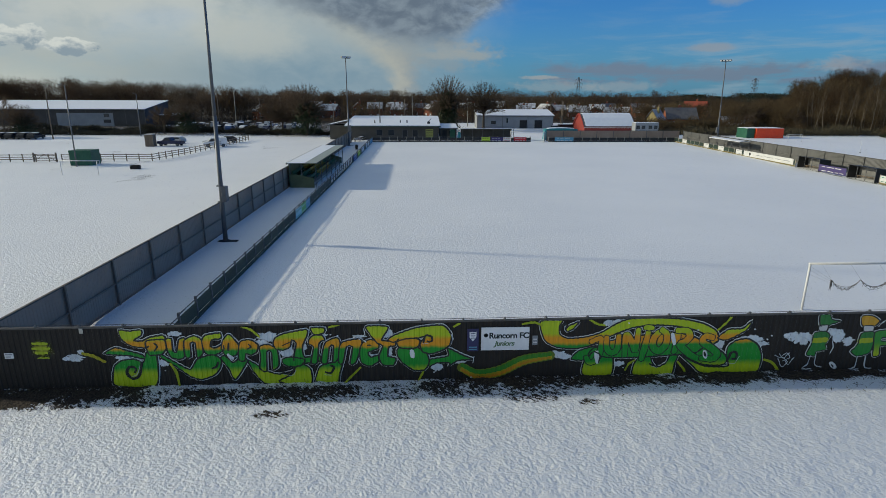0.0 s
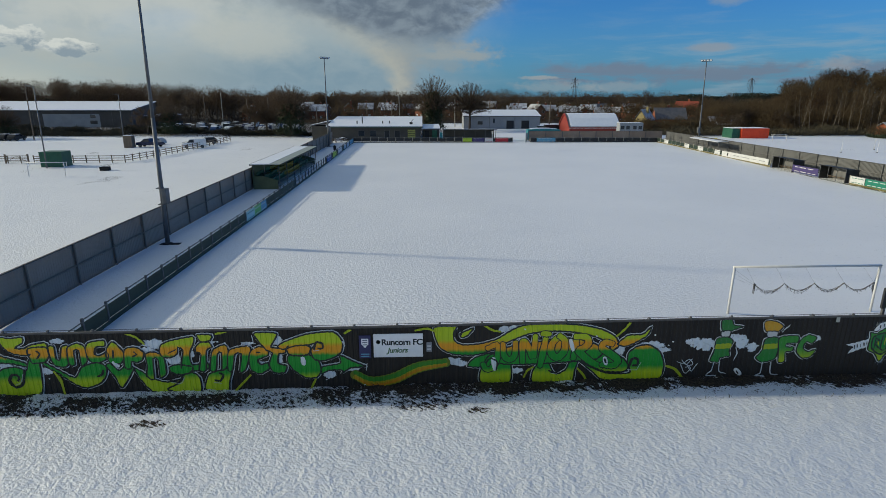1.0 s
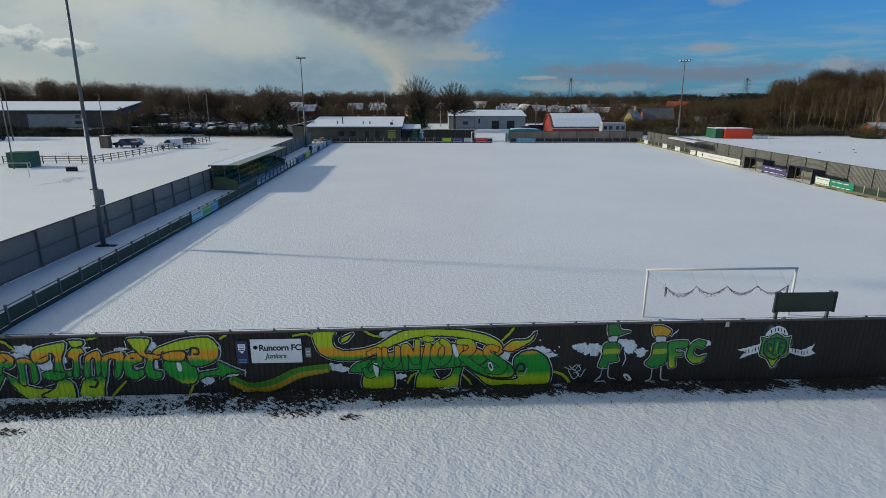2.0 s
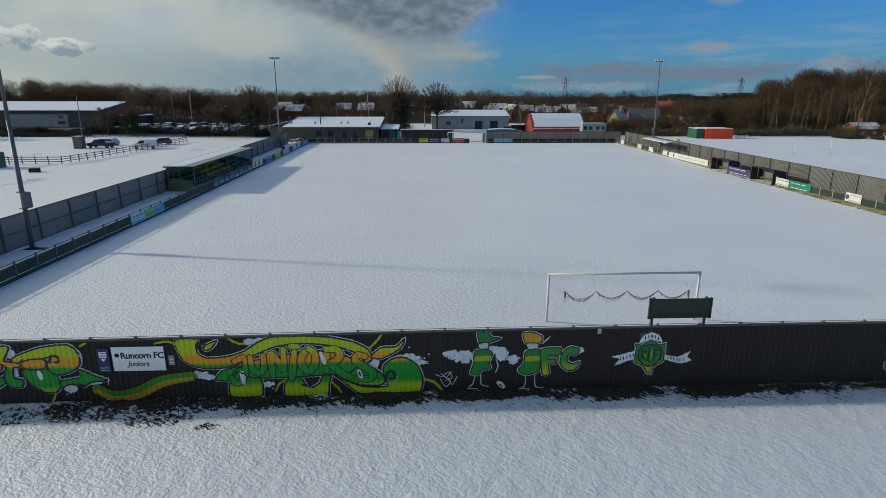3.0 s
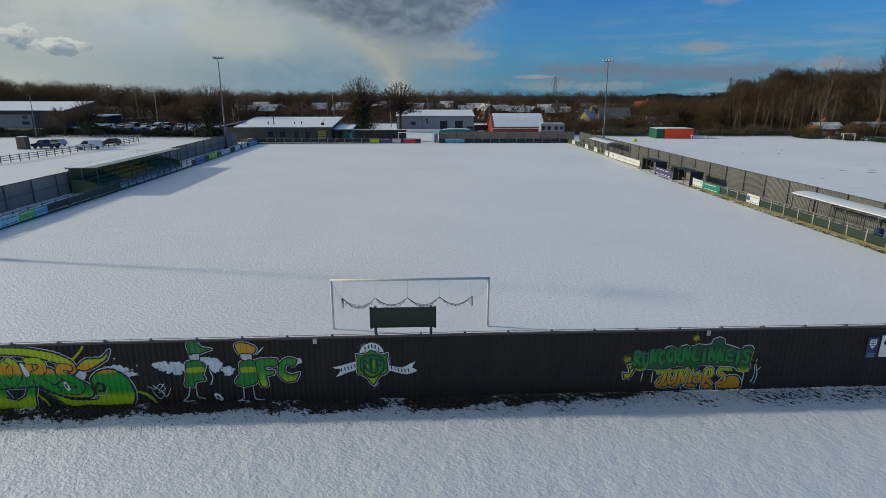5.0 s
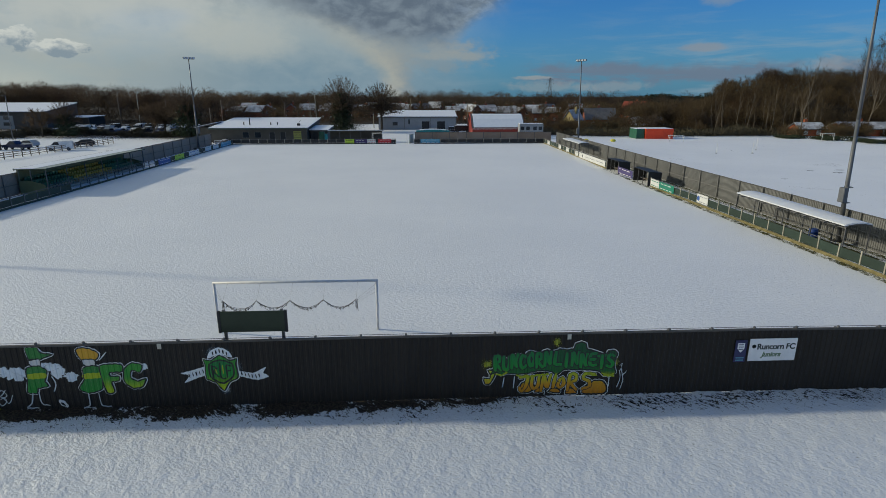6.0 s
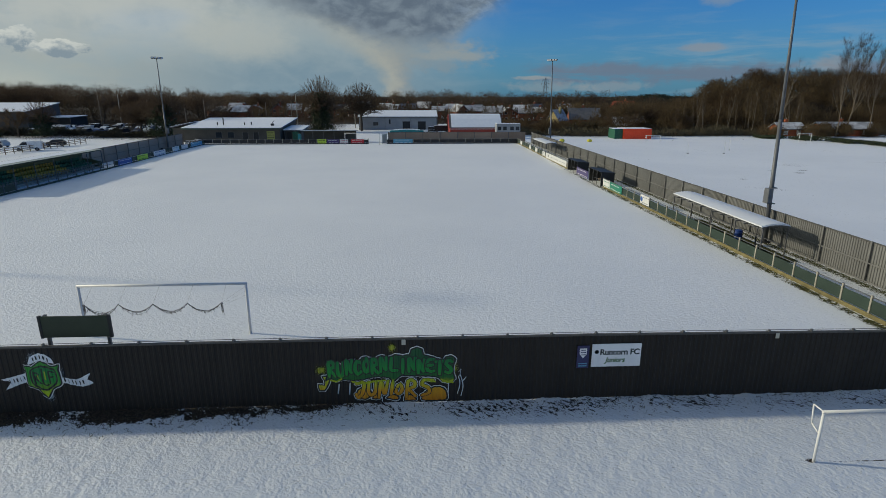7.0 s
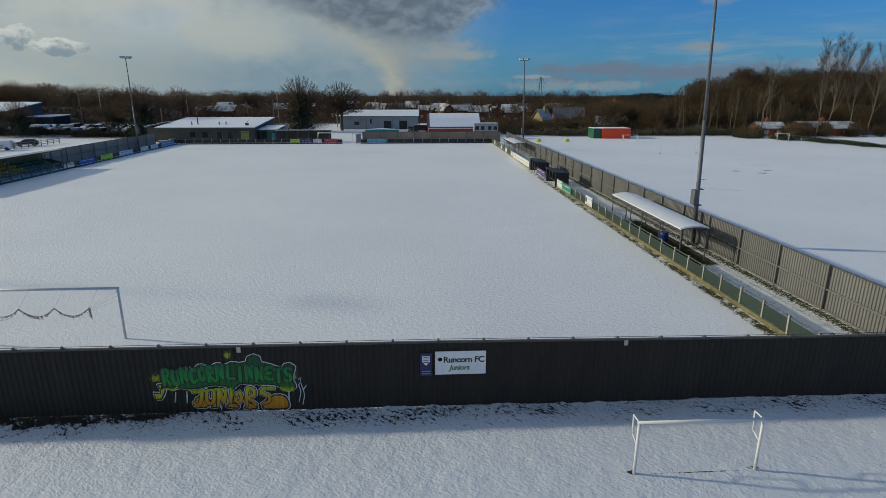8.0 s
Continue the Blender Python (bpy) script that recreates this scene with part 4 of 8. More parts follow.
def clubhouse():
    x0, x1, y0, y1 = -16.5, 4.8, 127.4, 145.0
    z = 0.4
    root = thing("clubhouse", (0, 0, z), "single-storey grey clubhouse under a wide snow-covered roof", "building")
    part("wall", prismed([(y0, -0.3), (y1, -0.3), (y1, 4.38), (y0, 3.05)], x0, x1), M_RENDER, root)
    roof = part("roof", prismed([(y0 - 0.7, 2.95), (y1 + 0.4, 4.43), (y1 + 0.4, 4.63), (y0 - 0.7, 3.15)], x0 - 0.4, x1 + 0.45), M_ROOF, root)
    part("snow", prismed([(y0 - 0.66, 3.16), (y1 + 0.38, 4.64), (y1 + 0.38, 4.76), (y0 - 0.66, 3.26)], x0 - 0.36, x1 + 0.4), M_SNOW, roof)
    part("fascia", boxed(x0 - 0.4, x1 + 0.45, y0 - 0.76, y0 - 0.7, 2.86, 3.12), plain("dull_green_fascia", (0.075, 0.105, 0.085)), root)
    side = part("side_roof", prismed([(x0 - 5.0, 2.9), (x0 - 0.45, 3.9), (x0 - 0.45, 4.1), (x0 - 5.0, 3.1)], 132.0, 139.2, "y"), M_ROOF, root)
    part("snow", prismed([(x0 - 4.95, 3.115), (x0 - 0.45, 4.105), (x0 - 0.45, 4.2), (x0 - 4.95, 3.21)], 132.1, 139.1, "y"), M_SNOW, side)
    part("side_wall", boxed(x0 - 4.6, x0 - 0.02, 132.4, 138.8, -0.3, 3.0), M_RENDER, root)
    windows(root, (-8.9, -6.2), y0, 1.0, 2.2, 1.3)
    for x in (-3.0, -0.6):
        d = part("door", boxed(x - 0.55, x + 0.55, y0 - 0.06, y0 + 0.02, 0.0, 2.15), M_DARK, root)
        part("door_frame", box(boxed(x - 0.65, x - 0.56, y0 - 0.08, y0, 0, 2.25), x + 0.56, x + 0.65, y0 - 0.08, y0, 0, 2.25), M_POST, d)
    part("wall_board", boxed(1.8, 3.55, y0 - 0.09, y0 - 0.03, 0.2, 2.4), plain("olive_yellow_sheet", (0.34, 0.34, 0.09)), root, "olive-yellow panel with dark lines")
    for k in range(4):
        part("board_line", boxed(1.9, 3.45, y0 - 0.1, y0 - 0.092, 0.5 + 0.5 * k, 0.6 + 0.5 * k), M_DARK, root)
    for x, y, h in ((-9.0, 131.5, 1.4), (-10.2, 131.0, 0.5), (-4.2, 131.5, 0.4), (-2.6, 131.4, 0.45)):
        part("roof_vent", tubed((x, y, 3.6), (x, y, 3.8 + h), 0.13, 0.12, 8), M_DARK, root)
    bm = boxed(2.2, 2.9, 129.7, 130.2, 3.5, 4.0, 0.05)
    tube(bm, (2.5, 129.9, 4.0), (3.1, 129.6, 4.7), 0.05, 0.05, 6)
    part("roof_fan", bm, M_DARK, root)


clubhouse()


def terrace_cover():
    z = 0.4
    root = thing("terrace_cover", (0, 0, z), "low dark covered terrace with a flat snow-edged roof", "shelter")
    part("back_wall", boxed(10.0, 21.9, 127.6, 127.8, -0.3, 2.4), M_RENDER, root)
    roof = part("roof", prismed([(124.9, 2.55), (128.0, 2.4), (128.0, 2.5), (124.9, 2.65)], 9.8, 22.2), M_POST, root)
    part("snow", prismed([(124.95, 2.655), (127.95, 2.505), (127.95, 2.58), (124.95, 2.73)], 9.85, 22.15), M_SNOW, roof)
    for i in range(6):
        x = 10.1 + i * 2.36
        part("post", boxed(x, x + 0.1, 125.0, 125.1, -0.3, 2.56), M_POST, root)


terrace_cover()


def far_wall():
    root = thing("grey_wall", (0, 124.0, 0.4), "weathered grey ribbed wall closing the far end", "fence")
    bay = 3.85
    sheet = cladding(bay, 2.3, bay / 16, 0.035, M_CLADL)
    post = mesh_of("post", boxed(-0.06, 0.06, -0.12, -0.02, -0.3, 2.36), M_POST)
    for i in range(8):
        piece("panel", sheet, root, pose(29.4 + i * bay, 0, -0.05))
        piece("post", post, root, pose(29.4 + i * bay, 0, 0))
    part("capping", boxed(29.4, 29.4 + 8 * bay, -0.07, 0.06, 2.26, 2.33), M_CAP, root)
    gate = thing("side_gate", (28.6, 122.5, 0.4), "pale timber gate standing open beside the grey wall", "gate", turn=70)
    for i in range(7):
        part("board", boxed(-1.3 + i * 0.38, -0.95 + i * 0.38, -0.03, 0.0, 0.05, 2.0), M_TAN, gate)
    part("brace", box(boxed(-1.3, 1.33, 0.0, 0.05, 0.3, 0.42), -1.3, 1.33, 0.0, 0.05, 1.6, 1.72), M_TAN, gate)


far_wall()


def simple_box_thing(name, x0, x1, y0, y1, z0, z1, material, label, category, ribs=0, snow=False, turn=0.0, group=""):
    cx, cy = (x0 + x1) / 2, (y0 + y1) / 2
    root = thing(name, (cx, cy, z0), label, category, group, turn)
    w, d, h = (x1 - x0) / 2, (y1 - y0) / 2, z1 - z0
    bm = boxed(-w, w, -d, d, 0.0, h, 0.03)
    part("body", bm, material, root)
    for i in range(ribs):
        x = -w + 0.15 + (2 * w - 0.3) * i / max(1, ribs - 1)
        part("rib", boxed(x - 0.05, x + 0.05, -d - 0.03, -d - 0.002, 0.1, h - 0.1), material, root)
    part("corner_post", box(box(boxed(-w - 0.03, -w + 0.09, -d - 0.035, -d + 0.06, 0, h + 0.02), w - 0.09, w + 0.03, -d - 0.035, -d + 0.06, 0, h + 0.02), -w, w, -d - 0.035, -d + 0.02, h - 0.08, h + 0.02), material, root)
    if snow:
        part("snow", boxed(-w + 0.03, w - 0.03, -d + 0.03, d - 0.03, h + 0.024, h + 0.11, 0.03), M_SNOW, root, "settled snow")
    return root


simple_box_thing("shipping_container", 88.0, 90.05, 144.0, 149.0, up(88, 144) - 0.05, up(88, 144) + 2.5, M_GREENBOX, "dark green steel storage container at the field's edge", "container", 6, True, 0, "storage containers")
simple_box_thing("shipping_container", 90.2, 97.6, 143.4, 149.0, up(94, 144) - 0.05, up(94, 144) + 2.55, M_RED, "bright orange-red steel storage container at the field's edge", "container", 14, True, 0, "storage containers")
simple_box_thing("storage_box", -52.1, -49.0, 82.8, 85.4, 0, 2.25, M_GREENBOX, "dark green sheeted storage box in the snow by the fence", "storage box", 6, False, 3)
simple_box_thing("grit_box", -41.1, -39.9, 78.5, 79.2, 0, 0.55, M_RUBBER, "low black box lying on the snowy field", "box", 0, False, 5)
simple_box_thing("site_cabin", 56.0, 62.0, 140.0, 142.6, 0.9, 3.65, M_PALE, "pale blue-grey site cabin with dark windows", "cabin", 0, True)
cab = bpy.data.objects["site_cabin"]
for cx in (-2.3, -0.9, 0.9, 2.3):
    part("window", boxed(cx - 0.45, cx + 0.45, -1.36, -1.335, 1.2, 2.1), M_GLASS, cab)
simple_box_thing("portable_toilet", -55.9, -54.3, 114.0, 115.5, 0, 2.4, M_WOOD, "grey-brown upright cabin beside the parked pickup", "cabin", 0, True)


def red_shed():
    root = thing("red_shed", (0, 0, 0.6), "red timber shed with a pitched snow-covered roof", "shed")
    x0, x1, y0 = 44.6, 58.4, 146.4
    prof = [(y0, 1.75), (y0 + 2.6, 3.75), (y0 + 4.4, 4.75), (y0 + 5.5, 4.95), (y0 + 6.6, 4.75), (y0 + 8.4, 3.75), (y0 + 11.0, 1.75)]
    part("wall", prismed([(y0, -0.4)] + prof + [(y0 + 11.0, -0.4)], x0, x1), M_REDWALL, root)
    roof = part("roof", prismed([(a, b + 0.01) for a, b in prof] + [(a, b + 0.12) for a, b in prof[::-1]], x0 - 0.2, x1 + 0.2), M_ROOF, root)
    part("snow", prismed([(a, b + 0.125) for a, b in prof] + [(a, b + 0.26) for a, b in prof[::-1]], x0 + 0.35, x1 - 0.1), M_SNOW, roof)
    part("gable_trim", prismed([(a, b - 0.2) for a, b in prof] + [(a, b + 0.2) for a, b in prof[::-1]], x0 - 0.28, x0 - 0.2), plain("red_gable_paint", (0.3, 0.024, 0.012)), root, "bright red gable board")
    part("gutter", boxed(x0 - 0.1, x1 + 0.1, y0 - 0.12, y0 - 0.02, 1.4, 1.55), M_WHITE, root)


red_shed()


def long_building(name, x0, x1, y0, y1, z, eave, ridge, wall, label, doors=(), panes=(), low=None):
    """A clad shed with a snowy roof that slopes towards -y."""
    root = thing(name, (0, 0, z), label, "building")
    part("wall", prismed([(y0, -0.5), (y1, -0.5), (y1, ridge - 0.25), (y0, eave - 0.15)], x0, x1), wall, root)
    roof = part("roof", prismed([(y0 - 0.5, eave - 0.1), (y1 + 0.3, ridge - 0.05), (y1 + 0.3, ridge + 0.12), (y0 - 0.5, eave + 0.1)], x0 - 0.3, x1 + 0.3), M_ROOF, root)
    part("snow", prismed([(y0 - 0.46, eave + 0.105), (y1 + 0.26, ridge + 0.125), (y1 + 0.26, ridge + 0.26), (y0 - 0.46, eave + 0.22)], x0 - 0.27, x1 + 0.27), M_SNOW, roof)
    n = max(1, int((x1 - x0) / 6))
    for i in range(n + 1):
        x = x0 + (x1 - x0) * i / n
        part("wall_seam", boxed(x - 0.06, x + 0.06, y0 - 0.04, y0 - 0.003, -0.3, eave - 0.2), M_POST, root)
    for a, b, h, m in doors:
        part("door", boxed(a, b, y0 - 0.09, y0 - 0.045, -0.2, h), m, root)
    for a, b, c, d in panes:
        part("window", boxed(a, b, y0 - 0.1, y0 - 0.05, c, d), M_GLASS, root)
    if low:
        part("plinth", boxed(x0 - 0.02, x1 + 0.02, y0 - 0.06, y0 - 0.005, -0.4, low), M_RENDER, root)
    return root


long_building("workshop", 18.2, 42.0, 172.0, 181.0, 0.3, 3.9, 5.45, M_PALE, "pale grey clad workshop with a snowy roof behind the ground",
              [(31.5, 33.8, 2.6, M_DARK), (36.2, 38.6, 2.6, M_DARK)], [(22.5, 24.0, 1.4, 2.4), (27.3, 27.8, 1.8, 3.2)])
long_building("clubhouse_annexe", 5.2, 9.1, 130.0, 138.0, 0.4, 2.4, 2.9, M_RENDER, "low dark lean-to beside the clubhouse with snow on top", [(5.8, 6.8, 2.0, M_DARK)], [(7.4, 8.4, 1.0, 1.8)])
long_building("warehouse", -150.0, -92.0, 190.0, 208.0, 0.0, 5.35, 7.9, M_BLUEGREY, "long blue-grey warehouse with a broad snow-covered roof",
              [(-121.0, -102.5, 4.2, M_PALE)], [(-105.5, -103.8, 2.9, 4.0), (-105.8, -103.4, 1.0, 2.1)], 0.6)
long_building("warehouse_annexe", -91.6, -83.0, 198.0, 208.0, 0.0, 3.2, 3.5, M_DARK, "low flat annexe at the end of the warehouse", [(-89.0, -86.5, 2.4, M_DARK)], [])
cover = thing("teal_cover", (33.5, 128.0, 0.4), "teal sheeted load with snow on its rounded top behind the wall", "cover")
hump = [(-3.8 + 0.76 * i, 2.3 + 0.34 * math.sin(math.pi * (0.12 + 0.076 * i))) for i in range(11)]
part("sheet", prismed([(-3.9, 0.0)] + hump + [(3.9, 0.0)], -1.2, 1.2, "y"), M_TEAL, cover)
part("snow", prismed([(u, v + 0.005) for u, v in hump[1:-1]] + [(u, v + 0.13) for u, v in hump[1:-1][::-1]], -0.9, 1.1, "y"), M_SNOW, cover, "settled snow")
simple_box_thing("green_tank", 7.5, 8.6, 127.8, 129.0, 0.3, 2.6, M_GREENBOX, "green upright tank beside the clubhouse", "tank", 3)
simple_box_thing("blue_cover", 9.2, 9.75, 125.2, 126.4, 0.3, 2.3, M_TEAL, "teal-blue sheet hanging at the end of the terrace", "cover", 0)


# ---- houses among the trees ----
def house(x, y, w, d, eave, ridge, turn, brick, label, snow=True, tiles=M_ROOF):
    z = up(x, y) - 0.6
    root = thing("house", (x, y, z), label, "house", "houses among the trees", turn)
    part("wall", prismed([(-w / 2, -1.0), (w / 2, -1.0), (w / 2, eave), (0, ridge - 0.25), (-w / 2, eave)], -d / 2, d / 2, "y"), brick, root)
    for s in (-1, 1):
        a = [(s * (w / 2 + 0.4), eave - 0.25), (0, ridge), (0, ridge + 0.2), (s * (w / 2 + 0.4), eave - 0.05)]
        r = part("roof", prismed(a, -d / 2 - 0.3, d / 2 + 0.3, "y"), tiles, root)
        if snow:
            part("snow", prismed([(u, v + (0.205 if i < 2 else 0.1)) for i, (u, v) in enumerate(a)], -d / 2 - 0.26, d / 2 + 0.26, "y"), M_PATCHY, r)
    ch = part("chimney", boxed(w * 0.12, w * 0.12 + 0.8, -0.4, 0.4, ridge - 1.2, ridge + 1.1), brick, root)
    part("chimney_pot", tubed((w * 0.12 + 0.4, 0, ridge + 1.1), (w * 0.12 + 0.4, 0, ridge + 1.5), 0.15, 0.13, 8), M_CONC, ch)
    for zz in ((1.0, 2.2), (3.4, 4.6))[: 2 if eave > 4 else 1]:
        for fx in (-0.28, 0.28):
            f = part("window", boxed(fx * w - 0.65, fx * w + 0.65, -d / 2 - 0.06, -d / 2 + 0.02, zz[0], zz[1]), M_WHITE, root)
            part("pane", boxed(fx * w - 0.56, fx * w + 0.56, -d / 2 - 0.08, -d / 2 - 0.062, zz[0] + 0.09, zz[1] - 0.09), M_GLASS, f)
    for yy in (-0.25, 0.25):
        part("side_window", boxed(-w / 2 - 0.06, -w / 2 + 0.02, yy * d - 0.6, yy * d + 0.6, 1.0, 2.2), M_WHITE, root)
    return root


RED_HOUSE, TAN_HOUSE = "red-brick house with a pitched snowy roof among bare trees", "cream gabled house among bare trees"
rh = random.Random(5)
for hx, hy, tn in ((-66, 236, 25), (-52, 262, 70), (-40, 250, 80), (-9, 250, 80), (6, 262, 30), (25, 262, 75), (46, 246, 78), (54, 238, 20), (61, 250, 84), (68, 236, 70), (76, 246, 15), (83, 240, 80), (91, 250, 62), (98, 240, 20), (105, 254, 80), (114, 262, 70)):
    house(hx, hy, rh.uniform(5.2, 6.2), rh.uniform(6.0, 8.5), 4.3, rh.uniform(6.0, 6.8), tn + rh.uniform(-8, 8), M_BRICK, RED_HOUSE)
for k in range(17):
    hx = -62 + 10.5 * k + rh.uniform(-4.0, 4.0)
    house(hx, rh.uniform(264, 292), rh.uniform(5.4, 6.6), rh.uniform(6.5, 9.5), 4.6, rh.uniform(6.4, 7.5), rh.choice((12, 40, 75, 95)) + rh.uniform(-10, 10), M_BRICK, RED_HOUSE if k % 3 else "red-brick house with a bare slate roof among bare trees", k % 3 > 0)
M_CREAM = mat("sunlit_cream_boards", (0.28, 0.22, 0.09), (0.42, 0.34, 0.15), 0.7, 0, 1.0, 9.0, 0.2, 0.01)
house(87.5, 203, 4.8, 6, 2.8, 6.4, -48, M_CREAM, TAN_HOUSE, True)
house(98, 206, 7, 11, 3.2, 7.0, 84, M_BRICK, "low brick house with a grey roof beside the gabled house", False)
M_ORANGE = mat("sunlit_orange_brick", (0.33, 0.085, 0.036), (0.45, 0.135, 0.06), 0.85, 0, 0.8, 7.0, 0.3, 0.01, 0.1)
M_TILE = mat("orange_red_roof_tiles", (0.2, 0.042, 0.022), (0.29, 0.065, 0.035), 0.85, 0, 0.8, 7.0, 0.3, 0.01, 0.1)
house(143, 286, 12, 11, 4.6, 8.5, 50, M_ORANGE, "orange-roofed brick house above bare scrub", False, M_TILE)
house(141.5, 154, 6, 7, 2.6, 4.0, 84, M_ORANGE, "low orange-brick bungalow with snow on its roof")
house(158, 154, 8, 15, 2.6, 4.1, 84, M_ORANGE, "low orange-brick bungalow with snow on its roof")
house(104, 178, 7, 10, 2.4, 4.7, 85, M_BRICK, "low red-brick house with a snowy roof")


# ---- post-and-rail fence, gate, poles and cars on the left-hand field ----
def paddock_fence():
    root = thing("paddock_fence", (0, 0, 0), "weathered three-rail timber fence across the snowy field", "fence")
    post = mesh_of("post", boxed(-0.06, 0.06, -0.06, 0.06, -0.1, 1.25, 0.01), M_WOOD)
    ways = [(-90.0, 86.5), (-42.6, 88.4), (-41.2, 97.5), (-40.3, 112.0), (-39.8, 130.0)]
    for (ax, ay), (bx, by) in zip(ways, ways[1:]):
        L = math.hypot(bx - ax, by - ay)
        n = round(L / 2.0)
        turn = math.degrees(math.atan2(by - ay, bx - ax))
        rail = mesh_of("rail", boxed(0, L / n, -0.08, -0.05, -0.05, 0.05), M_WOOD)
        for i in range(n + 1):
            px, py = ax + (bx - ax) * i / n, ay + (by - ay) * i / n
            piece("post", post, root, pose(px, py, 0, random.uniform(-2, 2), random.uniform(-2, 2)))
            if i < n and not (-60.6 < px < -57.2 and py < 89):
                for z in (0.4, 0.75, 1.1):
                    piece("rail", rail, root, pose(px, py, z, random.uniform(-0.5, 0.5), 0, turn))
    gate = thing("field_gate", (-58.9, 87.6, 0), "closed timber field gate with crossed braces", "gate")
    for s in (-1.75, 1.75):
        part("gate_post", boxed(s - 0.1, s + 0.1, -0.1, 0.1, -0.1, 1.45, 0.02), M_WOOD, gate)
    for z in (0.25, 0.5, 0.75, 1.0, 1.2):
        part("bar", boxed(-1.65, 1.65, -0.03, 0.02, z - 0.04, z + 0.04), M_WOOD, gate)
    part("brace", tube(tubed((-1.6, -0.05, 0.2), (0, -0.05, 1.2), 0.035, 0.035, 6), (1.6, -0.05, 0.2), (0, -0.05, 1.2), 0.035, 0.035, 6), M_WOOD, gate)


paddock_fence()


def pole(x, y, tall, r, lean, material, label, arm=True):
    root = thing("lamp_post", (x, y, up(x, y)), label, "lamp post", "poles")
    part("pole", tubed((0, 0, -0.2), (lean, 0, tall), r, r * 0.65, 9), material, root)
    if arm:
        part("lamp_arm", tubed((lean, 0, tall), (lean - 0.5, -0.1, tall + 0.1), 0.04, 0.03, 6), material, root)
        part("lamp_head", boxed(lean - 0.95, lean - 0.4, -0.2, 0.05, tall + 0.03, tall + 0.17, 0.03), material, root)


pole(-50.45, 81.5, 11.6, 0.10, 0.3, M_GALV, "thin leaning grey lighting pole by the green box")
pole(-71.0, 143.0, 10.5, 0.13, 0.3, M_GALV, "slender grey lighting pole at the field's edge")
pole(-87.2, 134.0, 13.0, 0.14, 0.3, M_WOOD, "tall wooden pole before the dark bushes", False)
for px, py, h, wd in ((-66, 186, 12.0, M_WOOD), (-62, 190, 11.0, M_CONC), (-55, 195, 9.0, M_WOOD), (-49, 200, 9.5, M_WOOD), (-40, 205, 9.0, M_WOOD), (-21.5, 142, 7.5, M_WOOD),
                      (-2.0, 180, 10.5, M_CONC), (-13.0, 185, 8.0, M_WOOD), (-5.0, 185, 8.5, M_WOOD), (42.5, 178, 8.0, M_WOOD), (46.0, 176, 8.0, M_WOOD), (49, 190, 8.0, M_WOOD), (28, 188, 9.0, M_WOOD), (16, 182, 9.0, M_CONC)):
    pole(px, py, h, 0.15, random.uniform(-0.3, 0.3), wd, "plain upright service pole beyond the ground", False)
for px, py in ((89.0, 105.7), (96.1, 105.3), (101.0, 112.0)):
    root = thing("marker_pole", (px, py, up(px, py)), "thin white training pole standing in the snow", "pole", "training poles")
    part("pole", tubed((0, 0, 0), (0, 0, 2.3), 0.04, 0.035, 6), M_WHITE, root)
    part("base", tubed((0, 0, 0), (0, 0, 0.1), 0.2, 0.16, 10), M_RUBBER, root)


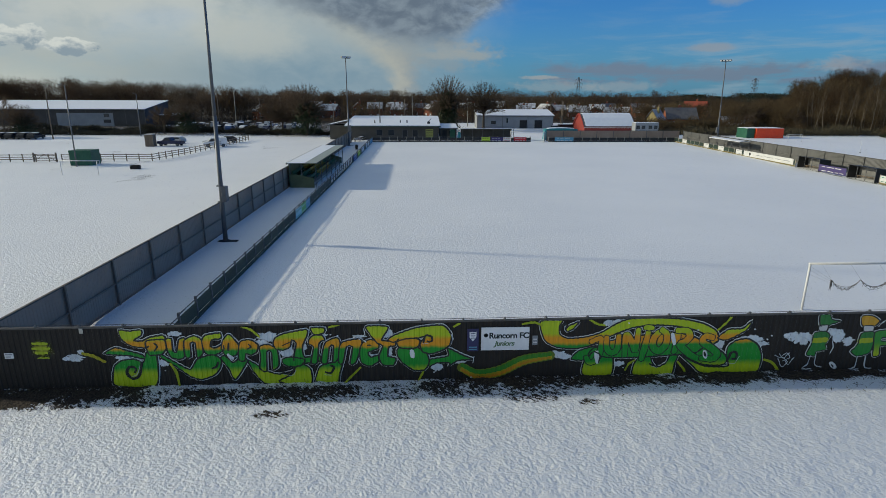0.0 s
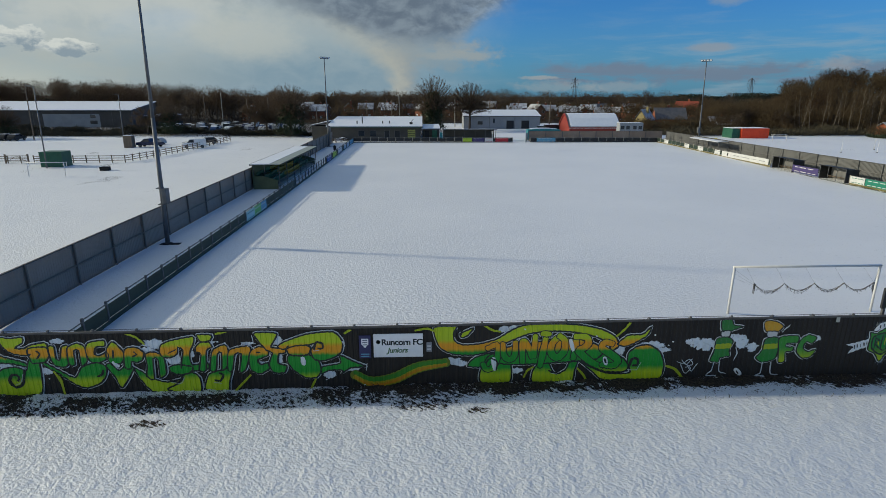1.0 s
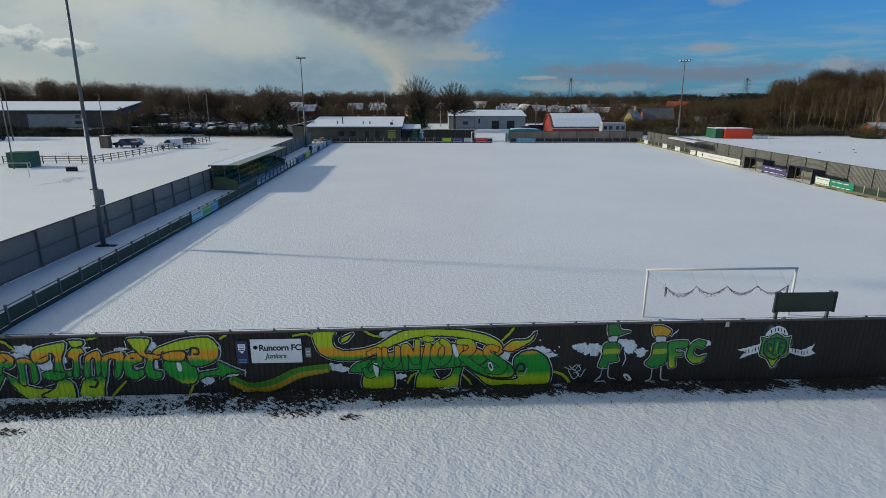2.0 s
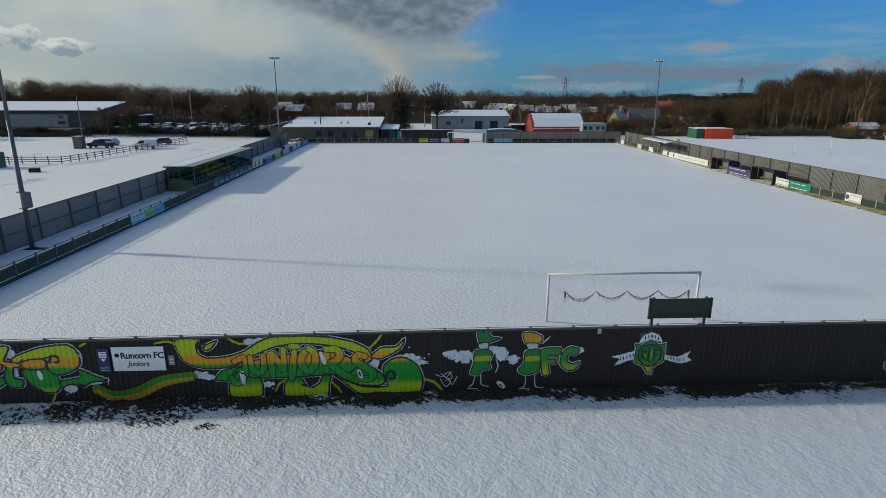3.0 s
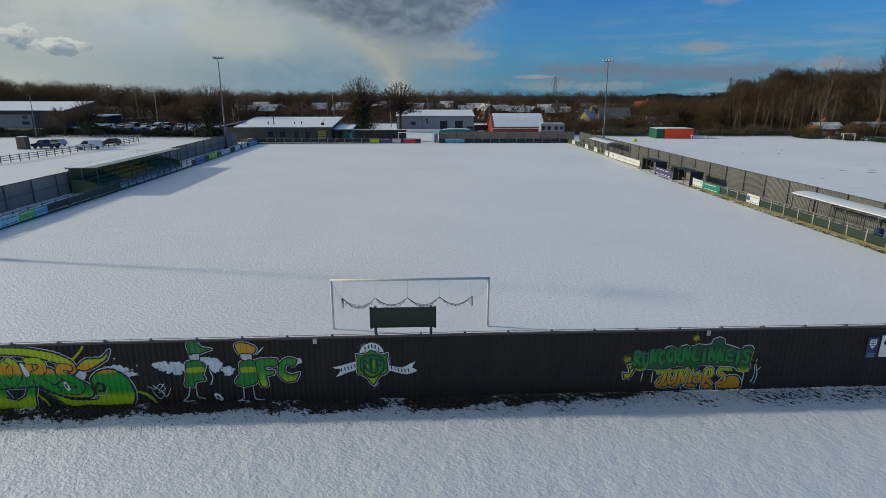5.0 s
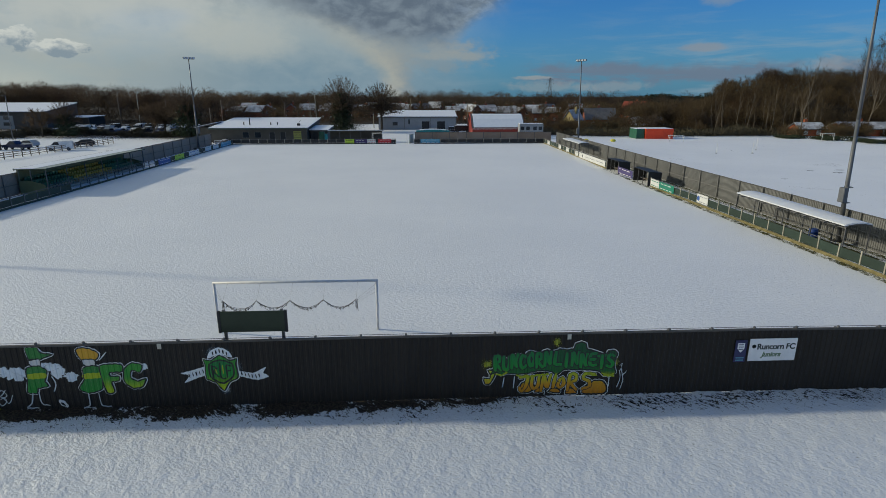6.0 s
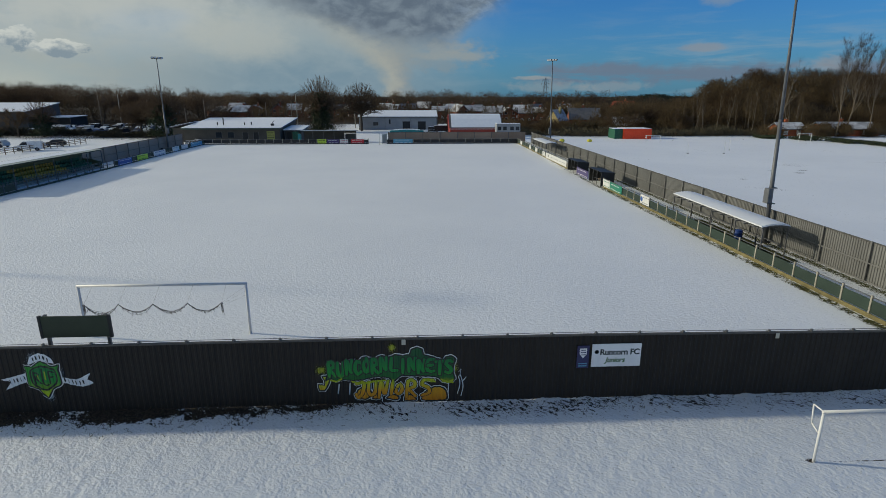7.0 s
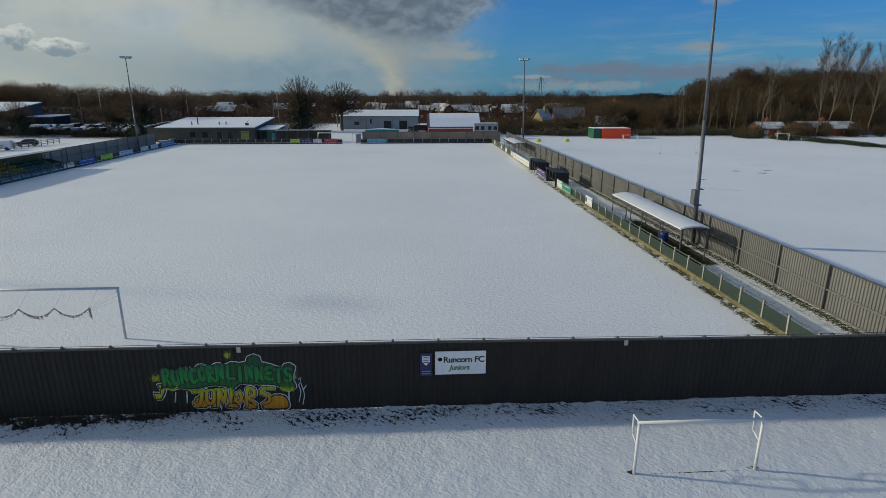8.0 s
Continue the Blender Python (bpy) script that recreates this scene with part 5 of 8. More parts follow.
def car(x, y, turn, paint, kind, label, snow=True):
    root = thing("parked_car", (x, y, up(x, y)), label, "car", "parked cars", turn)
    L = {"van": 4.6, "pickup": 5.1}.get(kind, 4.2)
    w = 0.88
    if kind == "van":
        prof = [(-L / 2, 0.35), (L / 2, 0.35), (L / 2, 0.95), (L / 2 - 0.9, 1.15), (L / 2 - 1.6, 1.85), (-L / 2 + 0.05, 1.88)]
        glass = [(L / 2 - 1.0, 1.16), (L / 2 - 1.58, 1.74), (L / 2 - 2.3, 1.74), (L / 2 - 2.3, 1.16)]
        lid = (-L / 2 + 0.1, L / 2 - 1.65, 1.885)
    elif kind == "pickup":
        prof = [(-L / 2, 0.45), (L / 2, 0.45), (L / 2, 0.95), (L / 2 - 1.1, 1.1), (L / 2 - 1.8, 1.72), (0.1 - L * 0.06, 1.75), (-0.5, 1.1), (-L / 2, 1.05)]
        glass = [(L / 2 - 1.25, 1.12), (L / 2 - 1.83, 1.64), (-0.12, 1.66), (-0.38, 1.12)]
        lid = (-0.15, L / 2 - 1.9, 1.755)
    else:
        prof = [(-L / 2, 0.35), (L / 2, 0.35), (L / 2, 0.78), (L / 2 - 1.05, 0.95), (L / 2 - 1.75, 1.43), (-L / 2 + 0.75, 1.46), (-L / 2 + 0.1, 1.0)]
        glass = [(L / 2 - 1.2, 0.97), (L / 2 - 1.78, 1.36), (-L / 2 + 0.85, 1.38), (-L / 2 + 0.4, 1.0)]
        lid = (-L / 2 + 0.85, L / 2 - 1.8, 1.465)
    body = prismed(prof, -w, w, "y")
    bmesh.ops.bevel(body, geom=list(body.edges), offset=0.06, segments=2, affect="EDGES")
    part("body", body, paint, root)
    for s in (-1, 1):
        part("side_window", prismed(glass, s * (w + 0.004), s * (w + 0.012), "y"), M_GLASS, root)
        for wx in (-L / 2 + 0.8, L / 2 - 0.85):
            wh = part("wheel", tubed((wx, s * (w - 0.2), 0.33), (wx, s * (w + 0.02), 0.33), 0.33, 0.33, 16), M_RUBBER, root)
            part("rim", tubed((wx, s * (w + 0.02), 0.33), (wx, s * (w + 0.035), 0.33), 0.2, 0.18, 12), M_GALV, wh)
        part("headlight", boxed(L / 2 - 0.06, L / 2 + 0.012, s * 0.62 - 0.15, s * 0.62 + 0.15, 0.62, 0.76, 0.01), M_LENS, root)
    if snow:
        part("snow", boxed(lid[0], lid[1], -w + 0.14, w - 0.14, lid[2] + 0.004, lid[2] + 0.06, 0.02), M_SNOW, root)


P_NAVY, P_SILVER, P_WHITE, P_BLACK, P_RED, P_BLUE = (plain(n, c, 0.3, 0.2) for n, c in (("navy_car_paint", (0.02, 0.028, 0.07)), ("silver_car_paint", (0.42, 0.43, 0.44)), ("white_car_paint", (0.74, 0.74, 0.73)),
                                                     ("black_car_paint", (0.02, 0.02, 0.022)), ("dark_red_car_paint", (0.2, 0.02, 0.02)), ("blue_car_paint", (0.04, 0.09, 0.22))))
car(-51.6, 116.0, 175, P_NAVY, "pickup", "dark navy pickup parked on the snow", False)
car(-41.6, 113.5, 205, P_WHITE, "van", "white van parked beside the timber fence", False)
car(-43.8, 118.5, 205, P_SILVER, "hatch", "silver hatchback parked beside the timber fence")
car(-42.6, 123.5, 205, P_BLACK, "hatch", "black hatchback parked beside the timber fence")
car(-53.0, 121.5, 170, P_SILVER, "hatch", "silver hatchback with snow on its roof")
rc = random.Random(5)
PAINTS = [("silver", P_SILVER), ("white", P_WHITE), ("black", P_BLACK), ("silver", P_SILVER), ("dark blue", P_BLUE), ("navy", P_NAVY), ("black", P_BLACK)]
for k in range(34):
    row, i = divmod(k, 12)
    nm, pt = rc.choice(PAINTS)
    car(-74 + i * 3.6 + rc.uniform(-0.6, 0.6), 166 + row * 9.0 + rc.uniform(-0.8, 0.8), rc.choice((90, 80, 100, 265)), pt, rc.choice(("hatch", "hatch", "van")), nm + " car parked in the snowy car park")
for k in range(5):
    nm, pt = rc.choice(PAINTS)
    car(40 + k * 3.0, 160 + rc.uniform(-1, 1), rc.choice((90, 270, 5)), pt, rc.choice(("hatch", "van")), nm + " car parked behind the far wall")
for k in range(6):
    nm, pt = "black", P_BLACK
    car(-104.5 + k * 2.7, 134 + rc.uniform(-0.6, 0.6), 90, pt, "hatch", nm + " snow-covered car parked by the hedge")


# ---- trees ----
def tree_meshes(seed, tall, spread, r, limbs, twigs, rise, bark, twig_mat, twig_len=1.5, start=0.28, sway=0.10, wid=0.035):
    """Trunk with limbs and branches, and a crown of fine twigs, as two meshes."""
    rng = random.Random(seed)
    bm = bmesh.new()
    tv, tf = [], []

    def twig(p, d, n):
        for _ in range(n):
            q = (d + Vector((rng.gauss(0, 0.55), rng.gauss(0, 0.55), rng.gauss(0.25, 0.4)))).normalized() * twig_len * rng.uniform(0.45, 1.1)
            s = q.orthogonal().normalized() * wid * rng.uniform(0.6, 1.2)
            s.rotate(Euler((rng.uniform(0, 6), rng.uniform(0, 6), rng.uniform(0, 6))))
            mid = p + q * 0.5 + Vector((rng.gauss(0, 0.08), rng.gauss(0, 0.08), rng.gauss(0, 0.08))) * twig_len
            i = len(tv)
            tv.extend([p - s, p + s, mid + s * 0.7, mid - s * 0.7, p + q])
            tf.extend([(i, i + 1, i + 2, i + 3), (i + 3, i + 2, i + 4)])

    def limb(p, d, length, r0, level):
        n = (6, 5, 3)[level]
        pts, q, w = [p.copy()], p.copy(), d.normalized()
        for k in range(n):
            w = (w + Vector((rng.gauss(0, sway), rng.gauss(0, sway), rng.gauss(0.06 * rise, sway * 0.6)))).normalized()
            q = q + w * (length / n)
            pts.append(q.copy())
        for k in range(n):
            tube(bm, pts[k], pts[k + 1], r0 * (1 - k / n * 0.82), r0 * (1 - (k + 1) / n * 0.82), (8, 5, 4)[level], False)
        if level == 2:
            for k in range(1, n + 1):
                twig(pts[k], (pts[k] - pts[k - 1]).normalized(), twigs)
            return
        count = limbs if level == 0 else max(4, limbs // 2)
        for i in range(count):
            s = (start if level == 0 else 0.25) + (1 - (start if level == 0 else 0.25)) * (i + rng.random()) / count
            k = min(n - 1, int(s * n))
            o = pts[k].lerp(pts[k + 1], s * n - k)
            ang = rng.uniform(0, 2 * math.pi)
            side = Vector((math.cos(ang), math.sin(ang), 0))
            out = (side * (1.0 if level == 0 else 0.8) + (pts[k + 1] - pts[k]).normalized() * (0.75 + 0.5 * rise)).normalized()
            size = spread * (1.15 - 0.62 * s) * rng.uniform(0.8, 1.15) if level == 0 else length * 0.5 * (1.2 - 0.5 * s) * rng.uniform(0.7, 1.1)
            limb(o, out, size, r0 * (0.5 if level == 0 else 0.45) * (1.1 - 0.6 * s), level + 1)
        if level == 1:
            twig(pts[-1], w, twigs * 2)

    limb(Vector((0, 0, -0.3)), Vector((rng.gauss(0, 0.04), rng.gauss(0, 0.04), 1)), tall * 0.86, r, 0)
    trunk = mesh_of("trunk", bm, bark)
    me = bpy.data.meshes.new("crown")
    me.from_pydata([tuple(v) for v in tv], [], tf)
    me.materials.append(twig_mat)
    return trunk, me


def fan_tree(seed, tall, spread, r, arms, twigs, bark, twig_mat, low=0.3, wid=0.03):
    """A round-headed bare tree: arms fan out from the trunk to a domed crown of fine twigs."""
    rng = random.Random(seed)
    bm = bmesh.new()
    tv, tf = [], []
    fork = tall * 0.42
    tube(bm, (0, 0, -0.3), (0.1, 0.05, fork * 0.6), r, r * 0.75, 8, False)
    tube(bm, (0.1, 0.05, fork * 0.6), (0.0, 0.1, fork), r * 0.75, r * 0.5, 8, False)
    for i in range(arms):
        az, s = 2.4 * i + rng.uniform(-0.3, 0.3), (i + 0.5) / arms
        lift = math.asin(min(1.0, s * 1.02)) - 0.12
        reach = rng.uniform(0.9, 1.02)
        tip = Vector((math.cos(az) * math.cos(lift) * spread * reach, math.sin(az) * math.cos(lift) * spread * reach, fork + math.sin(lift) * (tall - fork) * reach))
        base = Vector((0.05, 0.05, tall * rng.uniform(low, 0.46)))
        bend = base.lerp(tip, 0.45) + Vector((rng.gauss(0, 0.25), rng.gauss(0, 0.25), rng.uniform(0.0, 0.9)))
        pts = [base.lerp(bend, t).lerp(bend.lerp(tip, t), t) for t in (0, 0.2, 0.4, 0.6, 0.8, 1.0)]
        ra = r * rng.uniform(0.09, 0.17)
        for k in range(5):
            tube(bm, pts[k], pts[k + 1], ra * (1 - k * 0.18), ra * (1 - (k + 1) * 0.18), 4, False)
        for k in range(2, 6):
            w = (pts[k] - pts[k - 1]).normalized()
            for _ in range(twigs):
                o = pts[k - 1].lerp(pts[k], rng.random())
                q = (w + Vector((rng.gauss(0, 0.6), rng.gauss(0, 0.6), rng.gauss(0.1, 0.45)))).normalized() * rng.uniform(0.3, 1.05) * (tall / 13.0)
                e = q.orthogonal().normalized() * wid * rng.uniform(0.6, 1.2)
                e.rotate(Euler((rng.uniform(0, 6), rng.uniform(0, 6), rng.uniform(0, 6))))
                n = len(tv)
                tv.extend([o - e, o + e, o + q])
                tf.append((n, n + 1, n + 2))
    trunk = mesh_of("trunk", bm, bark)
    me = bpy.data.meshes.new("crown")
    me.from_pydata([tuple(v) for v in tv], [], tf)
    me.materials.append(twig_mat)
    return trunk, me


def leaf_clumps(seed, count, shape, size, material, name="ivy"):
    """A cloud of small leaf shards; shape(rng) gives where each one sits."""
    rng = random.Random(seed)
    tv, tf = [], []
    for _ in range(count):
        p = Vector(shape(rng))
        a = Vector((rng.gauss(0, 1), rng.gauss(0, 1), rng.gauss(0, 1))).normalized() * size * rng.uniform(0.5, 1.3)
        b = a.orthogonal().normalized() * size * rng.uniform(0.3, 0.8)
        b.rotate(Euler((rng.uniform(0, 3), rng.uniform(0, 3), rng.uniform(0, 3))))
        i = len(tv)
        tv.extend([p - a, p + b, p + a, p - b])
        tf.append((i, i + 1, i + 2, i + 3))
    me = bpy.data.meshes.new(name)
    me.from_pydata([tuple(v) for v in tv], [], tf)
    me.materials.append(material)
    return me


def tree(kind, x, y, scale, label, group, turn=None, extra=None):
    root = thing("tree", (x, y, up(x, y)), label, "tree", group, random.uniform(0, 360) if turn is None else turn)
    root.scale = (scale, scale, scale * random.uniform(0.94, 1.06))
    piece("trunk", kind[0], root)
    piece("crown", kind[1], root)
    if extra:
        piece("ivy", extra, root, None, "dark evergreen ivy")
    return root


BROAD = [tree_meshes(s, 14.0, 6.6, 0.32, 11, 6, 0.7, M_BARK, M_TWIG, 1.3, 0.22, 0.14, 0.028) for s in (1, 2)]
SLIM = [tree_meshes(s, 13.5, 5.0, 0.2, 12, 6, 1.0, M_BARK, M_TWIGR, 1.3, 0.22, 0.14, 0.028) for s in (3, 4)]
POPLAR = [tree_meshes(s, 25.0, 8.0, 0.17, 17, 5, 2.4, M_POPLAR, M_TWIG, 1.8, 0.25, 0.05, 0.022) for s in (5, 6, 7)]
FORKED = [tree_meshes(15, 21.0, 7.0, 0.17, 6, 2, 1.7, M_POPLAR, M_TWIG, 1.1, 0.3, 0.12, 0.02)]
BIRCH = [tree_meshes(s, 15.0, 3.4, 0.14, 11, 3, 2.2, M_BIRCH, M_TWIGR, 1.2, 0.4, 0.05, 0.022) for s in (8, 9)]
ROUND = [fan_tree(10, 12.0, 6.2, 0.38, 110, 15, M_BARK, M_TWIGR, 0.3, 0.04)]
DOME = [fan_tree(s, 12.4, 5.6, 0.38, 170, 26, M_BARK, M_TWIG, 0.3, 0.028) for s in (13, 14)]
BUSH = [tree_meshes(s, 6.0, 4.2, 0.16, 13, 8, 0.6, M_BARK, M_TWIG, 1.2, 0.08) for s in (11, 12)]


def column(h, r):
    def shape(rng):
        z = rng.uniform(0.5, h)
        a, q = rng.uniform(0, 6.283), r * (1.0 - 0.55 * (z / h) ** 2) * math.sqrt(rng.random()) * rng.uniform(0.7, 1.25)
        return (q * math.cos(a), q * math.sin(a), z)
    return shape


IVY_TALL = leaf_clumps(21, 4200, column(8.6, 2.7), 0.26, M_IVY)
IVY_LOW = leaf_clumps(22, 2200, column(7.5, 4.0), 0.32, M_IVY)
tree(DOME[1], 8.5, 162, 1.2, "bare tree with its trunk wrapped in dark ivy", "trees", 20, IVY_TALL)
tree(DOME[0], 19.5, 166, 1.15, "round-headed bare tree behind the terrace", "trees", 60)
tree(DOME[0], -29.4, 147, 1.05, "spreading bare tree with dark ivy at the field's edge", "trees", 10, IVY_LOW)
tree(DOME[1], -36.5, 150, 0.8, "spreading bare tree at the field's edge", "trees", 200)
tree(BUSH[0], -40.0, 151, 1.2, "small many-stemmed tree beside the car park", "trees", 0, None)
tree(DOME[1], -97.0, 139, 0.66, "dark ivy-grown thorn tree before the warehouse", "trees", 140, IVY_LOW)
tree(BUSH[1], -103.0, 141, 1.25, "tangled bare thorn before the warehouse", "trees")
tree(DOME[0], -63.0, 152, 0.74, "dark thorn tree by the warehouse's end", "trees", 300, IVY_LOW)
tree(BUSH[0], -68.0, 150, 1.1, "tangled bare thorn by the warehouse's end", "trees")
for k, (px, py, s) in enumerate(((150, 146, 0.98), (155, 149, 1.05), (160, 147, 1.0), (168, 150, 1.02), (174, 146, 1.05), (180, 150, 1.0))):
    tree(POPLAR[k % 3], px, py, s, "tall pale-barked bare tree rising over the houses", "tall bare trees", 50 * k)
tree(FORKED[0], 137.5, 151, 1.12, "thin forked bare tree before the bungalows", "tall bare trees", 75)
for k in range(26):
    px = random.uniform(112, 156)
    tree(BIRCH[k % 2], px, random.uniform(158, 176), random.uniform(0.7, 0.98), "slender pale-stemmed birch at the wood's edge", "birches")
for k in range(12):
    px = random.uniform(92, 124)
    tree((BUSH + SLIM)[k % 4], px, random.uniform(158, 186), random.uniform(0.7, 1.0) if k % 4 < 2 else random.uniform(0.5, 0.62), "russet-twigged bare tree beyond the field", "trees")
tree(ROUND[0], 104, 176, 0.82, "broad bare tree beyond the containers", "trees", 33)
tree(ROUND[0], 112, 182, 0.8, "broad bare tree before the orange houses", "trees", 83)
tree(ROUND[0], 108, 196, 0.85, "broad bare tree before the houses", "trees", 133)
rt = random.Random(12)
for k in range(74):
    px, py = rt.uniform(-30, 116), rt.uniform(212, 262)
    tree(rt.choice(BUSH + SLIM + SLIM), px, py, rt.uniform(0.4, 0.6), "slight bare tree before the houses", "trees")
for k in range(46):   # the wooded hill
    py = rt.uniform(182, 255)
    px = rt.uniform(126, 240) + 0.66 * (py - 182)
    tree(rt.choice(SLIM + BROAD), px, py, rt.uniform(0.75, 1.0), "bare woodland tree on the hill", "hillside wood")
for k in range(30):   # wood behind the warehouse
    px, py = rt.uniform(-175, -52), rt.uniform(222, 232)
    tree(rt.choice(SLIM + BROAD), px, py, rt.uniform(0.6, 0.8), "bare woodland tree behind the warehouse", "warehouse wood")
for k in range(50):   # belt across the middle distance
    px, py = rt.uniform(-70, 130), rt.uniform(268, 330)
    tree(rt.choice(SLIM + BROAD + ROUND), px, py, rt.uniform(0.62, 0.92), "bare tree in the distant belt", "distant trees")
for k in range(14):
    px, py = rt.uniform(-52, 60), rt.uniform(196, 226)
    tree(rt.choice(BUSH + ROUND), px, py, rt.uniform(0.5, 0.75), "small bare tree among the houses", "trees")


# ---- thickets and far woods, which nobody could count ----
def thicket(name, label, seed, count, boxes, size, thin, material, profile=None):
    """Twigs and stems strewn through boxes (x0, x1, y0, y1, height)."""
    rng = np.random.RandomState(seed)
    area = np.array([(b[1] - b[0]) * b[4] for b in boxes], float)
    pick = rng.choice(len(boxes), count, p=area / area.sum())
    b = np.array(boxes, float)[pick]
    x, y = rng.uniform(b[:, 0], b[:, 1]), rng.uniform(b[:, 2], b[:, 3])
    wob = 0.62 + 0.38 * np.sin(x * 0.31 + seed) * np.sin(x * 0.117 + 2.0 * seed) + 0.12 * np.sin(x * 1.3)
    z = height(x, y) + b[:, 4] * wob * rng.rand(count) ** 0.8
    p = np.stack([x, y, z], -1)
    d = rng.normal(0, 1, (count, 3)) * (1, 1, 0.6) + (0, 0, 0.9)
    d *= (size * rng.uniform(0.4, 1.2, (count, 1))) / np.linalg.norm(d, axis=1, keepdims=True)
    s = np.cross(d, rng.normal(0, 1, (count, 3)))
    s *= (thin * rng.uniform(0.5, 1.3, (count, 1))) / np.linalg.norm(s, axis=1, keepdims=True)
    co = np.stack([p - s, p + s, p + d], 1).reshape(-1, 3)
    me = bpy.data.meshes.new(name)
    me.from_pydata(co.tolist(), [], np.arange(count * 3).reshape(-1, 3).tolist())
    me.materials.append(material)
    return tagged(new(name, me), label, "bushes", kind="stuff")


thicket("hill_undergrowth", "dense brown leafless undergrowth over the wooded hill", 31, 90000, [(130, 275, 182, 200, 6.0), (146, 280, 200, 225, 9.0), (166, 290, 225, 262, 10.0), (100, 190, 164, 186, 4.0), (66, 112, 178, 200, 2.2), (108, 146, 186, 215, 3.6)], 1.3, 0.055, M_TWIGR)
thicket("warehouse_undergrowth", "dense brown leafless wood behind the warehouse", 33, 40000, [(-230, -45, 224, 262, 8.0), (-300, -150, 230, 280, 9.0)], 1.6, 0.10, M_TWIG)
thicket("distant_undergrowth", "brown leafless scrub across the middle distance", 35, 70000, [(-80, 140, 306, 345, 8.0), (-62, 112, 206, 228, 2.4), (60, 120, 192, 206, 2.2), (-60, 40, 228, 262, 3.0)], 1.3, 0.07, M_TWIG)
thicket("scrub_edge", "dark scrub along the far edge of the field", 36, 26000, [(64, 128, 150.5, 160, 2.6), (100, 150, 151, 162, 2.2), (66, 110, 166, 176, 3.4)], 1.0, 0.07, M_HEDGE)
thicket("car_park_hedge", "dark untrimmed hedge along the car park", 37, 30000, [(-110, -46, 156, 159, 2.2), (-48, -20, 148, 150, 1.7), (-110, -72, 146, 150, 1.6)], 0.8, 0.09, M_HEDGE)
thicket("green_hedge", "low green hedge along the far field's edge", 38, 16000, [(127, 133, 141, 147, 0.9), (133, 138, 134, 141, 1.0), (137, 141, 125, 134, 1.1), (139.5, 143, 116, 126, 1.2), (141.5, 146, 104, 117, 1.2)], 0.4, 0.08, M_IVY)


def crowns(name, label, seed, number, x0, x1, y0, y1, low, high, wide, each, material, skew=0.0):
    """Rounded leafless crowns packed side by side: twigs spreading from each crown's heart."""
    rng = np.random.RandomState(seed)
    cx, cy = rng.uniform(x0, x1, number), rng.uniform(y0, y1, number)
    cx = cx + skew * (cy - y0)
    ch, cr = rng.uniform(low, high, number), rng.uniform(0.7, 1.2, number) * wide
    i = np.repeat(np.arange(number), each)
    n = len(i)
    u = rng.normal(0, 1, (n, 3))
    u /= np.linalg.norm(u, axis=1, keepdims=True)
    r = rng.rand(n, 1) ** 0.45
    c = np.stack([cx[i], cy[i], height(cx[i], cy[i]) + ch[i]], -1)
    p = c + u * r * np.stack([cr[i], cr[i], cr[i] * 0.95], -1)
    d = u * 0.7 + rng.normal(0, 0.5, (n, 3)) + (0, 0, 0.55)
    d *= rng.uniform(0.6, 1.7, (n, 1)) / np.linalg.norm(d, axis=1, keepdims=True)
    s = np.cross(d, rng.normal(0, 1, (n, 3)))
    s *= rng.uniform(0.025, 0.06, (n, 1)) / np.linalg.norm(s, axis=1, keepdims=True)
    me = bpy.data.meshes.new(name)
    me.from_pydata(np.stack([p - s, p + s, p + d], 1).reshape(-1, 3).tolist(), [], np.arange(n * 3).reshape(-1, 3).tolist())
    me.materials.append(material)
    return tagged(new(name, me), label, "woods", kind="stuff")


crowns("hill_wood", "close-grown leafless crowns over the wooded hill", 61, 180, 127, 270, 184, 258, 6.5, 9.5, 4.0, 950, M_TWIGR, 0.66)
crowns("low_wood", "leafless crowns below the hill", 68, 60, 100, 136, 178, 225, 4.0, 6.4, 3.3, 800, M_TWIGR, 0.4)
crowns("hill_wood_edge", "olive-brown leafless crowns at the foot of the hill", 62, 46, 112, 190, 168, 186, 3.0, 5.5, 3.4, 700, M_TWIGR)
crowns("field_scrub", "russet leafless crowns beyond the containers", 63, 40, 64, 118, 158, 178, 0.8, 2.4, 2.4, 600, M_TWIGR)
for k, (wx0, wx1, wl, wh, wn) in enumerate(((-250, -178, 6.0, 9.0, 40), (-182, -132, 9.5, 13.0, 56), (-136, -94, 9.2, 11.8, 50), (-98, -48, 6.8, 9.6, 50))):
    crowns("warehouse_wood", "close-grown leafless crowns behind the warehouse", 64 + 10 * k, wn, wx0, wx1, 222, 262, wl, wh, 4.2, 750, M_TWIG)
crowns("bungalow_scrub", "thin leafless scrub before the bungalows", 67, 34, 132, 185, 145, 151, 0.8, 2.4, 1.5, 380, M_TWIGR)
crowns("lane_wood", "russet leafless crowns before the orange-roofed house", 70, 34, 84, 122, 206, 240, 3.4, 5.8, 3.2, 700, M_TWIGR)
crowns("garden_scrub", "leafless garden shrubs and small crowns between the houses", 69, 70, -64, 118, 226, 268, 1.6, 4.6, 2.4, 260, M_TWIG)
crowns("middle_wood", "leafless crowns across the middle distance", 65, 150, -80, 145, 306, 352, 6.0, 9.5, 4.2, 700, M_TWIG)


